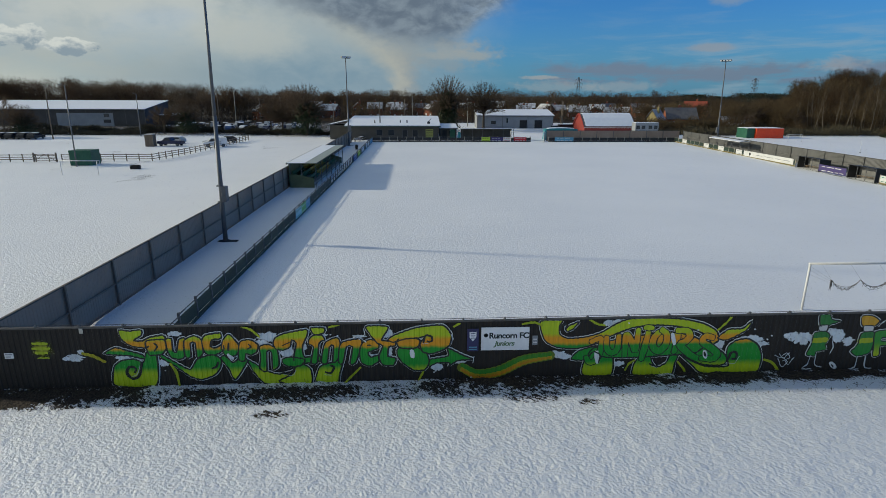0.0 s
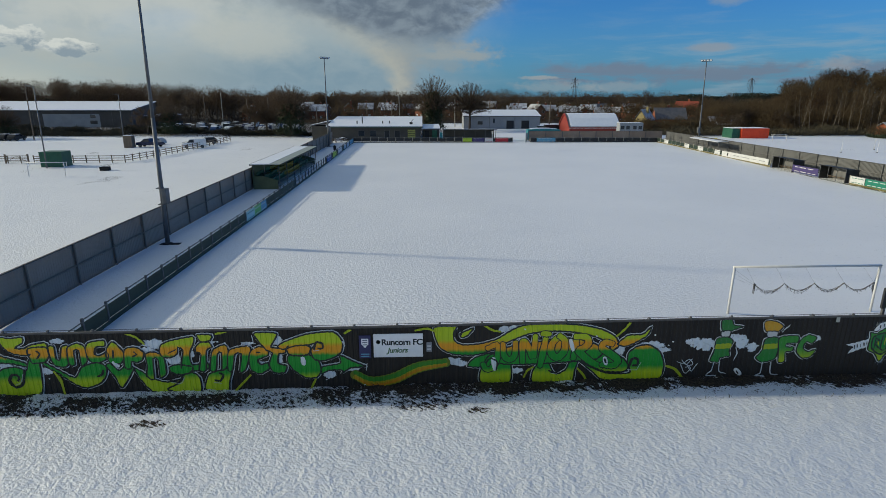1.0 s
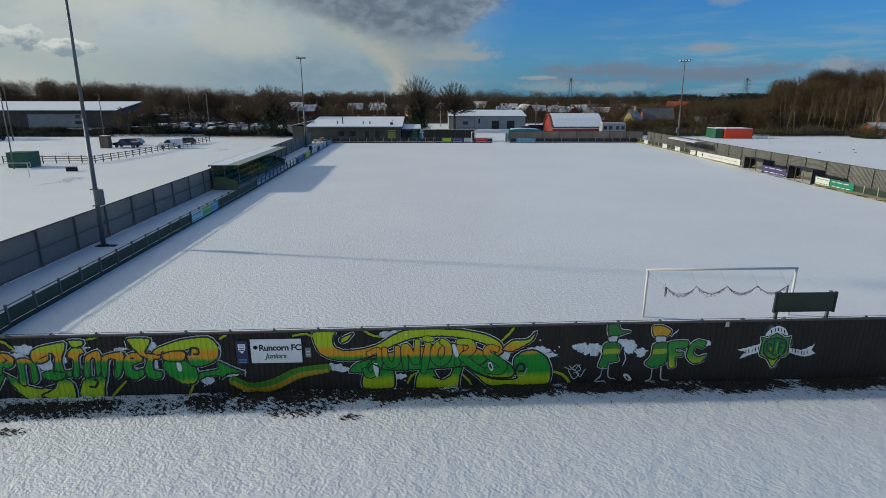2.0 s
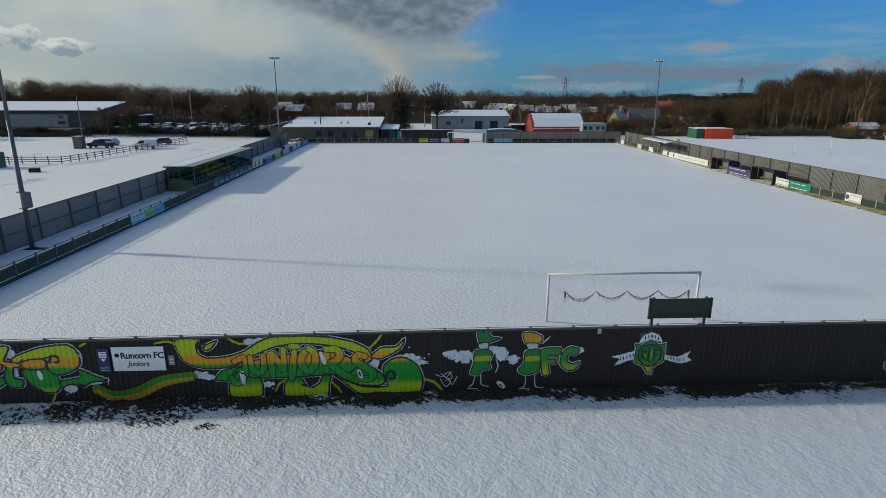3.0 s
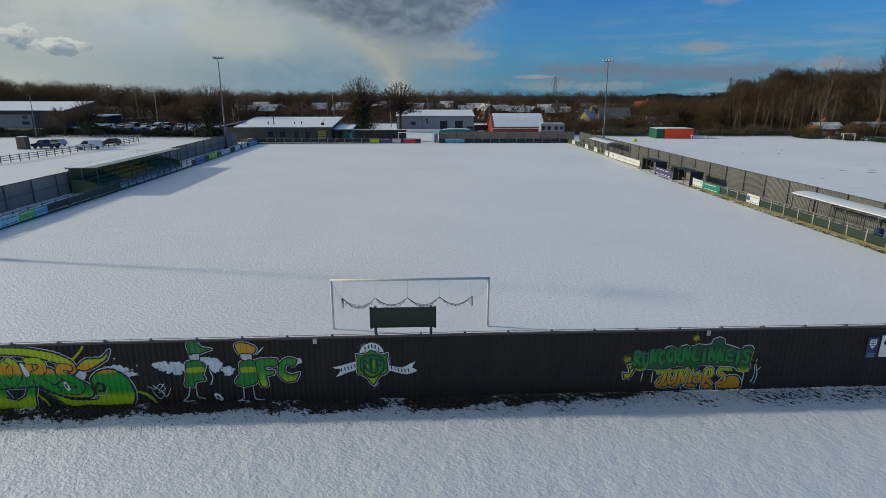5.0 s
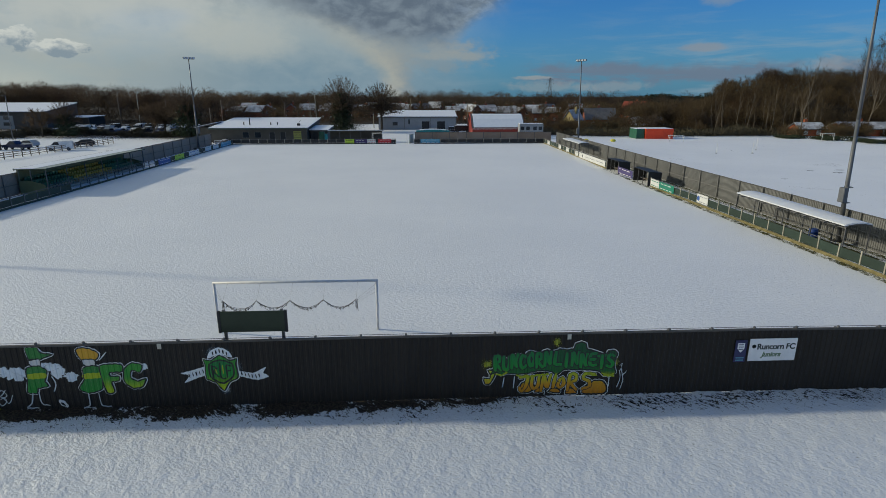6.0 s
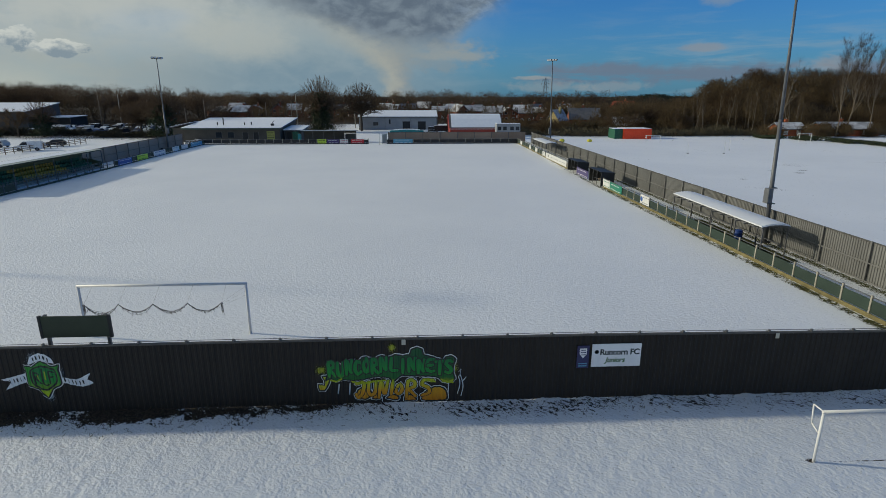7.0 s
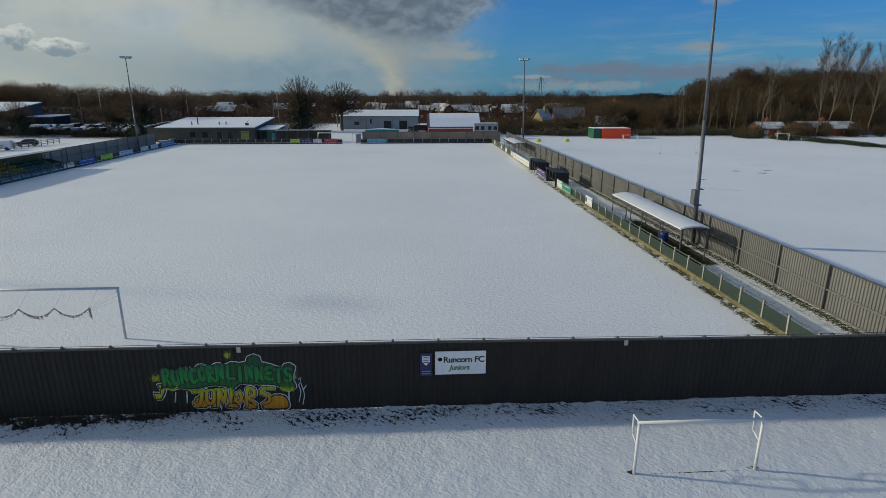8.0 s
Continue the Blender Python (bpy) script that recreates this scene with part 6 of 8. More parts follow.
def far_woods(name, label, seed, x0, x1, y, z0, tall, count, material):
    """A belt of woodland so far off that only its ragged mass shows."""
    rng = np.random.RandomState(seed)
    x, yy = rng.uniform(x0, x1, count), y + rng.uniform(0, 60, count)
    top = tall * (0.7 + 0.2 * np.sin(x * 0.021 + seed) + 0.12 * np.sin(x * 0.093) + 0.08 * np.sin(x * 0.31))
    top = top * np.clip(np.minimum(x - x0, x1 - x) / (0.3 * (x1 - x0)), 0.08, 1.0) ** 0.6
    z = z0 + height(x, yy) + top * rng.rand(count) ** 0.7
    p = np.stack([x, yy, z], -1)
    d = np.stack([rng.normal(0, 0.6, count), rng.normal(0, 0.6, count), rng.uniform(0.4, 1.5, count)], -1)
    s = np.stack([rng.uniform(0.25, 0.6, count), rng.normal(0, 0.3, count), rng.normal(0, 0.2, count)], -1)
    co = np.stack([p - s, p + s, p + d], 1).reshape(-1, 3)
    me = bpy.data.meshes.new(name)
    me.from_pydata(co.tolist(), [], np.arange(count * 3).reshape(-1, 3).tolist())
    me.materials.append(material)
    tagged(new(name, me), label, "woods", kind="stuff")


far_woods("far_woods", "distant dark leafless woods along the horizon", 41, -800, 800, 440, -1, 9, 50000, M_HEDGE)
crowns("far_wood_belt", "leafless crowns along the horizon", 66, 300, -300, 340, 335, 430, 4.5, 9.0, 4.6, 260, M_TWIG)
far_woods("far_pine_wood", "distant dark evergreen wood on a low rise", 42, 205, 540, 560, -1, 17, 42000, M_PINE)
far_woods("far_pine_wood", "dark evergreen wood beyond the warehouse", 43, -330, -185, 300, -1, 13, 20000, M_PINE)


# ---- pylons on the skyline ----
def pylon(x, y, tall):
    root = thing("pylon", (x, y, up(x, y)), "lattice electricity pylon on the skyline", "pylon", "pylons")
    legs, arms = bmesh.new(), bmesh.new()
    lv = [(0.0, 3.4), (0.45, 1.9), (0.62, 1.3), (1.0, 0.5)]
    for sx in (-1, 1):
        for sy in (-1, 1):
            chain(legs, [(sx * w, sy * w, h * tall) for h, w in lv], 0.22, 4)
    n = 9
    for i in range(n):
        a, b = i / n, (i + 1) / n
        wa, wb = np.interp(a, [v[0] for v in lv], [v[1] for v in lv]), np.interp(b, [v[0] for v in lv], [v[1] for v in lv])
        for s in (-1, 1):
            tube(legs, (-wa * s, -wa, a * tall), (wb * s, -wb, b * tall), 0.12, 0.12, 4)
    part("lattice_tower", legs, M_POST, root)
    for h, w in ((0.62, 4.2), (0.77, 5.0), (0.91, 3.8)):
        bm = bmesh.new()
        for s in (-1, 1):
            chain(bm, [(s * 1.2, 0, h * tall - 1.0), (s * w, 0, h * tall), (s * 1.0, 0, h * tall + 1.2)], 0.16, 4)
            tube(bm, (s * w, 0, h * tall), (s * w, 0, h * tall - 2.2), 0.15, 0.15, 4)
        part("cross_arm", bm, M_POST, root)


pylon(204, 730, 31)
pylon(414, 690, 30)
for px, py in ((70.5, 131.0), (78.0, 133.5), (66.5, 127.0)):
    root = thing("yellow_bag", (px, py, up(px, py)), "small yellow bag lying at the field's edge", "bag", "yellow bags")
    bm = bmesh.new()
    bmesh.ops.create_icosphere(bm, subdivisions=2, radius=0.5)
    for v in bm.verts:
        v.co = Vector((v.co.x * 1.3, v.co.y, max(-0.3, v.co.z * 0.85))) * (1 + 0.18 * noise.noise(v.co * 3 + Vector((px, py, 0)))) + Vector((0, 0, 0.3))
    part("bag", bm, M_YELLOW, root)


# ---- boards and banners on the rails ----
def bars(root, x, w, z, h, rows, material, y, seed):
    """Unreadable print as plain bars."""
    rng = random.Random(seed)
    for r in range(rows):
        zz, xx = z + h * (0.75 - 0.6 * r / max(1, rows - 1) if rows > 1 else 0.5), x + w * 0.1
        while xx < x + w * 0.82:
            k = rng.uniform(0.10, 0.28) * w
            part("print_bar", boxed(xx, min(xx + k, x + w * 0.92), y - 0.004, y - 0.001, zz - h * 0.05, zz + h * 0.05), material, root)
            xx += k + 0.06 * w


def rail_sign(x, y, w, z0, z1, turn, material, ink, label, rows=2, mark=None):
    """A thin board hung on the pitch side of a rail; it runs along local +x."""
    root = thing("advertising_board", (x, y, up(x, y)), label, "sign", "boards on the rails", turn)
    part("panel", boxed(0, w, -0.02, 0.0, z0, z1, 0.004), material, root)
    off = 0.0
    if mark:
        bm = bmesh.new()
        tube(bm, (w * 0.14, -0.021, (z0 + z1) / 2), (w * 0.14, -0.027, (z0 + z1) / 2), (z1 - z0) * 0.3, (z1 - z0) * 0.3, 10)
        part("mark", bm, mark, root)
        off = w * 0.2
    bars(root, off, w - off, z0, z1 - z0, rows, ink, -0.021, int(abs(y) * 7 + w * 10))
    return root


I_WHITE, I_GREEN, I_BLUE, I_GREY = plain("white_board", (0.62, 0.62, 0.60)), plain("emerald_board", (0.015, 0.19, 0.125)), plain("blue_ink", (0.03, 0.09, 0.3)), plain("grey_ink", (0.25, 0.26, 0.28))
I_PURPLE, I_LIME, I_RED, I_SKY, I_BLACK = plain("violet_banner", (0.06, 0.045, 0.15)), plain("lime_board", (0.45, 0.62, 0.05)), plain("red_banner", (0.5, 0.03, 0.04)), plain("sky_blue_banner", (0.12, 0.33, 0.46)), plain("black_ink", (0.02, 0.02, 0.02))
XR = 57.82
rail_sign(XR, 63.5, 2.3, 0.2, 1.05, -90, I_WHITE, I_GREEN, "white board with green print on the rail")
rail_sign(XR, 61.1, 3.7, 0.2, 1.05, -90, I_GREEN, I_WHITE, "emerald green board with white print on the rail")
rail_sign(XR, 52.3, 2.1, 0.32, 1.2, -90, I_WHITE, I_GREY, "white board with a blue wheel mark on the rail", 2, I_BLUE)
rail_sign(XR, 93.4, 13.4, 0.1, 0.98, -90, I_WHITE, I_GREY, "long white banner with grey print on the rail", 1, I_BLACK)
for yy in (117.0, 107.6, 102.0, 95.9):
    rail_sign(XR, yy, 1.9, 0.15, 0.95, -90, I_WHITE, I_GREY, "small white board on the rail")
rail_sign(57.7, 74.2, 5.2, 0.15, 1.1, -90, I_PURPLE, I_WHITE, "violet banner with pale print between the dugouts")
rail_sign(-9.88, 44.3, 2.3, 0.15, 0.95, 90, plain("pale_teal_banner", (0.42, 0.62, 0.62)), I_GREEN, "pale teal banner on the shaded rail")
rail_sign(-9.88, 46.6, 2.0, 0.15, 0.95, 90, plain("leaf_green_banner", (0.16, 0.45, 0.10)), I_WHITE, "leaf-green banner on the shaded rail")
rail_sign(-9.88, 48.6, 1.8, 0.15, 0.95, 90, I_SKY, I_WHITE, "sky-blue banner on the shaded rail")
for yy, w, m, ink, nm in ((85.5, 4.2, I_BLUE, I_WHITE, "dark blue"), (91.5, 3.6, I_LIME, I_BLACK, "lime yellow"), (97.3, 4.6, I_WHITE, I_BLUE, "white"), (104.9, 3.0, I_WHITE, I_SKY, "white"), (109.0, 3.0, I_WHITE, I_GREY, "white"), (113.6, 6.0, I_SKY, I_WHITE, "pale blue")):
    rail_sign(-9.88, yy, w, 0.15, 0.98, 90, m, ink, nm + " advertising board on the shaded rail")
for xx, w, m, ink, nm in ((14.2, 1.9, I_LIME, I_BLACK, "lime yellow"), (16.3, 2.6, I_PURPLE, I_WHITE, "violet"), (19.0, 1.8, I_WHITE, I_RED, "white"), (21.4, 2.8, I_RED, I_WHITE, "red"), (30.6, 4.2, I_SKY, I_WHITE, "pale blue")):
    rail_sign(xx, 120.92, w, 0.15, 1.0, 0, m, ink, nm + " board on the far rail")

thicket("fence_weeds", "dark dead weeds and stalks along the foot of the painted fence", 51, 5200, [(-14.6, 30.0, 15.3, 16.9, 0.12), (-14.6, 34.0, 16.2, 16.95, 0.2), (30.0, 61.0, 16.2, 16.95, 0.10)], 0.16, 0.012, M_HEDGE)
thicket("rail_grass", "rough yellowed grass at the foot of the pitch rail", 52, 3600, [(57.1, 57.85, 18.6, 63.0, 0.12), (58.6, 60.6, 33.5, 46.5, 0.08)], 0.16, 0.014, mat("rough_grass", (0.06, 0.06, 0.02), (0.17, 0.15, 0.05), 0.9, 0, 2.0, 9.0, 0.0))


# ---- paint on the near fence ----
from mathutils.geometry import tessellate_polygon


def spray_material(name, stops, rough=0.5):
    """Spray paint fading from colour to colour up the fence (height, colour)."""
    m = bpy.data.materials.new(name)
    m.use_nodes = True
    g = Net(m.node_tree)
    p = m.node_tree.nodes["Principled BSDF"]
    at = g.node("ShaderNodeTexCoord").outputs["Object"]
    x, y, z = g.xyz(at)
    streak = g.noise(g.scaled(at, (1.0, 0.0, 0.25)), 5.0, 4, 0.6)
    zz = g.math("ADD", z, g.math("MULTIPLY", g.math("SUBTRACT", streak, 0.5), 0.16))
    col = stops[0][1]
    for (a, ca), (b, cb) in zip(stops, stops[1:]):
        col = g.mix(g.ramp(zz, a, b), col, cb)
    worn = g.noise(at, 9.0, 5, 0.65)
    col = g.mix(g.ramp(worn, 0.55, 0.85, 0.0, 0.35), col, (0.05, 0.06, 0.03))
    g.put(p.inputs["Base Color"], col)
    p.inputs["Roughness"].default_value = rough
    return m


def soft_spray(name, colour, inner, outer):
    """A sprayed patch that thins out towards its ragged edge."""
    m = bpy.data.materials.new(name)
    m.use_nodes = True
    g = Net(m.node_tree)
    p = m.node_tree.nodes["Principled BSDF"]
    tc = g.node("ShaderNodeTexCoord")
    x, y, z = g.xyz(tc.outputs["Generated"])
    u, v = g.math("MULTIPLY_ADD", x, 2.0, -1.0), g.math("MULTIPLY_ADD", z, 2.0, -1.0)
    r = g.math("SQRT", g.math("ADD", g.math("MULTIPLY", u, u), g.math("MULTIPLY", v, v)))
    dust = g.math("SUBTRACT", g.noise(tc.outputs["Object"], 6.0, 5, 0.65), 0.5)
    cover = g.ramp(g.math("ADD", r, g.math("MULTIPLY", dust, 0.9)), outer, inner)
    g.put(p.inputs["Base Color"], g.mix(g.ramp(g.noise(tc.outputs["Object"], 3.0, 4, 0.6), 0.35, 0.7), colour, tuple(c * 0.78 for c in colour)))
    p.inputs["Roughness"].default_value = 0.6
    g.put(p.inputs["Alpha"], cover)
    return m


LIME, ORANGE, GREEN = (0.46, 0.58, 0.01), (0.74, 0.33, 0.006), (0.013, 0.29, 0.022)
SPRAY = {
    "letter": spray_material("lime_orange_green_spray", [(0.1, LIME), (0.28, LIME), (0.62, GREEN), (1.24, GREEN), (1.4, ORANGE), (1.58, ORANGE), (1.8, LIME), (2.3, LIME)]),
    "band_green": spray_material("band_green_spray", [(0.0, (0.03, 0.2, 0.012)), (1.2, (0.05, 0.24, 0.012))]),
    "band_gold": spray_material("band_gold_spray", [(0.0, (0.36, 0.27, 0.006)), (1.2, (0.36, 0.34, 0.008))]),
    "band_amber": spray_material("band_amber_spray", [(0.0, (0.5, 0.2, 0.004)), (1.2, (0.46, 0.24, 0.005))]),
    "band_edge": spray_material("band_edge_spray", [(0.0, (0.13, 0.17, 0.01)), (1.2, (0.13, 0.19, 0.01))]),
    "moss": spray_material("deep_green_spray", [(0.85, (0.2, 0.28, 0.01)), (1.05, (0.01, 0.12, 0.02)), (1.6, (0.006, 0.085, 0.025))]),
    "amber": spray_material("amber_spray", [(0.1, (0.5, 0.19, 0.004)), (0.5, (0.58, 0.27, 0.006)), (0.8, (0.5, 0.44, 0.015)), (1.0, (0.42, 0.5, 0.02))]),
    "fern": spray_material("fern_green_spray", [(1.0, (0.1, 0.26, 0.012)), (1.25, (0.012, 0.25, 0.035)), (1.8, (0.008, 0.17, 0.04))]),
    "leaf": spray_material("leaf_green_spray", [(0.0, GREEN), (1.6, (0.03, 0.2, 0.035))]),
    "gold": spray_material("gold_spray", [(0.0, ORANGE), (2.0, (0.62, 0.34, 0.02))]),
    "lime": spray_material("lime_spray", [(0.0, (0.34, 0.4, 0.01)), (2.0, (0.38, 0.46, 0.01))]),
    "skin": spray_material("grey_white_spray", [(0.0, (0.5, 0.5, 0.48)), (2.0, (0.6, 0.6, 0.58))]),
    "white": spray_material("white_spray", [(0.0, (0.66, 0.7, 0.71)), (2.0, (0.8, 0.82, 0.83))]),
    "tag": spray_material("thin_white_spray", [(0.0, (0.5, 0.55, 0.58)), (2.0, (0.6, 0.64, 0.66))]),
    "dark": spray_material("black_spray", [(0.0, (0.012, 0.014, 0.014)), (2.0, (0.02, 0.022, 0.022))]),
    "shield": spray_material("bright_green_spray", [(0.6, LIME), (1.3, (0.04, 0.28, 0.03))]),
    "cloud": soft_spray("pale_blue_white_spray", (0.72, 0.77, 0.8), 0.72, 0.95),
    "haze": soft_spray("thin_white_haze", (0.42, 0.46, 0.48), -0.2, 0.95),
    "mist": soft_spray("thin_yellow_haze", (0.34, 0.36, 0.03), 0.05, 0.95),
}
OUTLINED = {"letter": (0.075, 0.15), "moss": (0.05, 0.05), "fern": (0.075, 0.0), "amber": (0.05, 0.05), "leaf": (0.03, 0.07), "gold": (0.03, 0.07), "lime": (0.0, 0.0), "shield": (0.04, 0.09), "white": (0.0, 0.0), "skin": (0.025, 0.0)}
NOW = {"root": None, "step": 0}


def begin(name, label):
    NOW["root"], NOW["step"] = thing(name, (0, 0, 0), label, "mural", "painting on the fence"), 0


def spline(nums):
    pts = [Vector((nums[i], nums[i + 1])) for i in range(0, len(nums), 2)]
    ext = [pts[0] * 2 - pts[1]] + pts + [pts[-1] * 2 - pts[-2]]
    out = []
    for a, b, c, d in zip(ext, ext[1:], ext[2:], ext[3:]):
        n = max(2, int((c - b).length / 0.07))
        for k in range(n):
            t = k / n
            out.append(0.5 * ((2 * b) + (c - a) * t + (2 * a - 5 * b + 4 * c - d) * t * t + (3 * b - a - 3 * c + d) * t ** 3))
    return out + [pts[-1]]


def ribbed(bm, off):
    """Lay a flat figure, drawn in x and z, onto the ribs of the fence."""
    xs = [v.co.x for v in bm.verts]
    k0, k1 = int((min(xs) - FX0) / PITCH) - 1, int((max(xs) - FX0) / PITCH) + 1
    for k in range(k0, k1 + 1):
        for s in (0.10, 0.20, 0.52, 0.62):
            x = FX0 + (k + s) * PITCH
            if min(xs) < x < max(xs):
                bmesh.ops.bisect_plane(bm, geom=bm.verts[:] + bm.edges[:] + bm.faces[:], plane_co=(x, 0, 0), plane_no=(1, 0, 0))
    for v in bm.verts:
        v.co.y = FY - rib(v.co.x - FX0, PITCH, RIB) - off - v.co.y
        low = fence_foot(v.co.x)
        v.co.z = min(max(v.co.z, low + 0.03), low + 2.43)
    for f in bm.faces:
        if f.normal.y > 0:
            f.normal_flip()


def ribbon(pts, width, off):
    """A rounded band of paint along a line."""
    bm = bmesh.new()
    h = width / 2
    side = []
    for i, p in enumerate(pts):
        d = (pts[min(i + 1, len(pts) - 1)] - pts[max(i - 1, 0)]).normalized()
        side.append(Vector((-d.y, d.x)))
    d0, d1 = (pts[1] - pts[0]).normalized(), (pts[-1] - pts[-2]).normalized()
    rail = []
    for s in (0.97, 0.75, 0.4):
        rail.append((pts[0] - d0 * h * s, side[0], h * math.sqrt(1 - s * s)))
    n = len(pts)
    for i, p in enumerate(pts):
        w = h * (0.88 + 0.24 * math.sin(math.pi * i / max(1, n - 1)))
        rail.append((p, side[i], w))
    for s in (0.4, 0.75, 0.97):
        rail.append((pts[-1] + d1 * h * s, side[-1], h * math.sqrt(1 - s * s)))
    k = 0.0006 / len(rail)
    lo = [bm.verts.new((p.x - s.x * w, i * k, p.y - s.y * w)) for i, (p, s, w) in enumerate(rail)]
    hi = [bm.verts.new((p.x + s.x * w, i * k, p.y + s.y * w)) for i, (p, s, w) in enumerate(rail)]
    for i in range(len(rail) - 1):
        bm.faces.new((lo[i], lo[i + 1], hi[i + 1], hi[i]))
    bm.normal_update()
    ribbed(bm, off)
    return bm


def brush(kind, width, *nums):
    """One painted stroke, with its black edge and pale halo where it has them."""
    pts = spline(nums)
    step = NOW["step"] = NOW["step"] + 1
    dark, pale = OUTLINED.get(kind, (0.0, 0.0))
    at = 0.009 + 0.0008 * step
    ob = part("letter" if kind == "letter" else "stroke", ribbon(pts, width, at), SPRAY[kind], NOW["root"])
    if dark:
        part("outline", ribbon(pts, width + dark, at - 0.0004), SPRAY["dark"], ob)
    if pale:
        part("halo", ribbon(pts, width + dark + 0.04, 0.004 + 0.00006 * step), SPRAY["white"], ob)


def shape(kind, *nums):
    """One filled painted shape with a rounded outline, edged in black with a pale halo."""
    step = NOW["step"] = NOW["step"] + 1
    pts = [Vector((nums[i], nums[i + 1])) for i in range(0, len(nums), 2)]
    ring = []
    for i in range(len(pts)):
        a, b, c, d = (pts[(i + k - 1) % len(pts)] for k in range(4))
        n = max(2, int((c - b).length / 0.08))
        for k in range(n):
            t = k / n
            ring.append(b + (c - a) * (t * 0.35) + (2 * 0.35 * a - (3 - 0.35) * b + (3 - 0.7) * c - 0.35 * d) * t * t + (-0.35 * a + (2 - 0.35) * b - (2 - 0.35) * c + 0.35 * d) * t ** 3)
    at = 0.009 + 0.0008 * step
    bm = bmesh.new()
    vs = [bm.verts.new((p.x, 0, p.y)) for p in ring]
    for tri in tessellate_polygon([[(p.x, p.y, 0) for p in ring]]):
        bm.faces.new([vs[k] for k in tri])
    bm.normal_update()
    ribbed(bm, at)
    ob = part("letter" if kind == "letter" else "patch", bm, SPRAY[kind], NOW["root"])
    dark, pale = OUTLINED.get(kind, (0.0, 0.0))
    loop = ring + ring[:2]
    if dark:
        part("outline", ribbon(loop, 0.035 + dark * 0.35, at + 0.0004), SPRAY["dark"], ob)
    if pale:
        part("halo", ribbon(loop, 0.082 + dark * 0.35, 0.004 + 0.00006 * step), SPRAY["white"], ob)


def blot(kind, x, z, rx, rz, ragged):
    rng = random.Random(int(x * 100))
    step = NOW["step"] = NOW["step"] + 1
    bm = bmesh.new()
    n = 26
    f = [rng.uniform(1 - ragged, 1 + ragged * 0.6) for _ in range(n)]
    ring = [bm.verts.new((x + rx * f[i] * math.cos(2 * math.pi * i / n), 0, z + rz * f[i] * math.sin(2 * math.pi * i / n))) for i in range(n)]
    mid = bm.verts.new((x, 0, z))
    for i in range(n):
        bm.faces.new((mid, ring[i], ring[(i + 1) % n]))
    bm.normal_update()
    ribbed(bm, 0.0062 + 0.00006 * step if kind == "cloud" else 0.003 + 0.00004 * step)
    part("spray_cloud", bm, SPRAY[kind], NOW["root"])


def cloud(x, z, rx, rz):
    blot("cloud", x, z, rx, rz, 0.42)


def haze(x, z, rx, rz):
    blot("haze", x, z, rx, rz, 0.25)


def mist(x, z, rx, rz):
    blot("mist", x, z, rx, rz, 0.3)


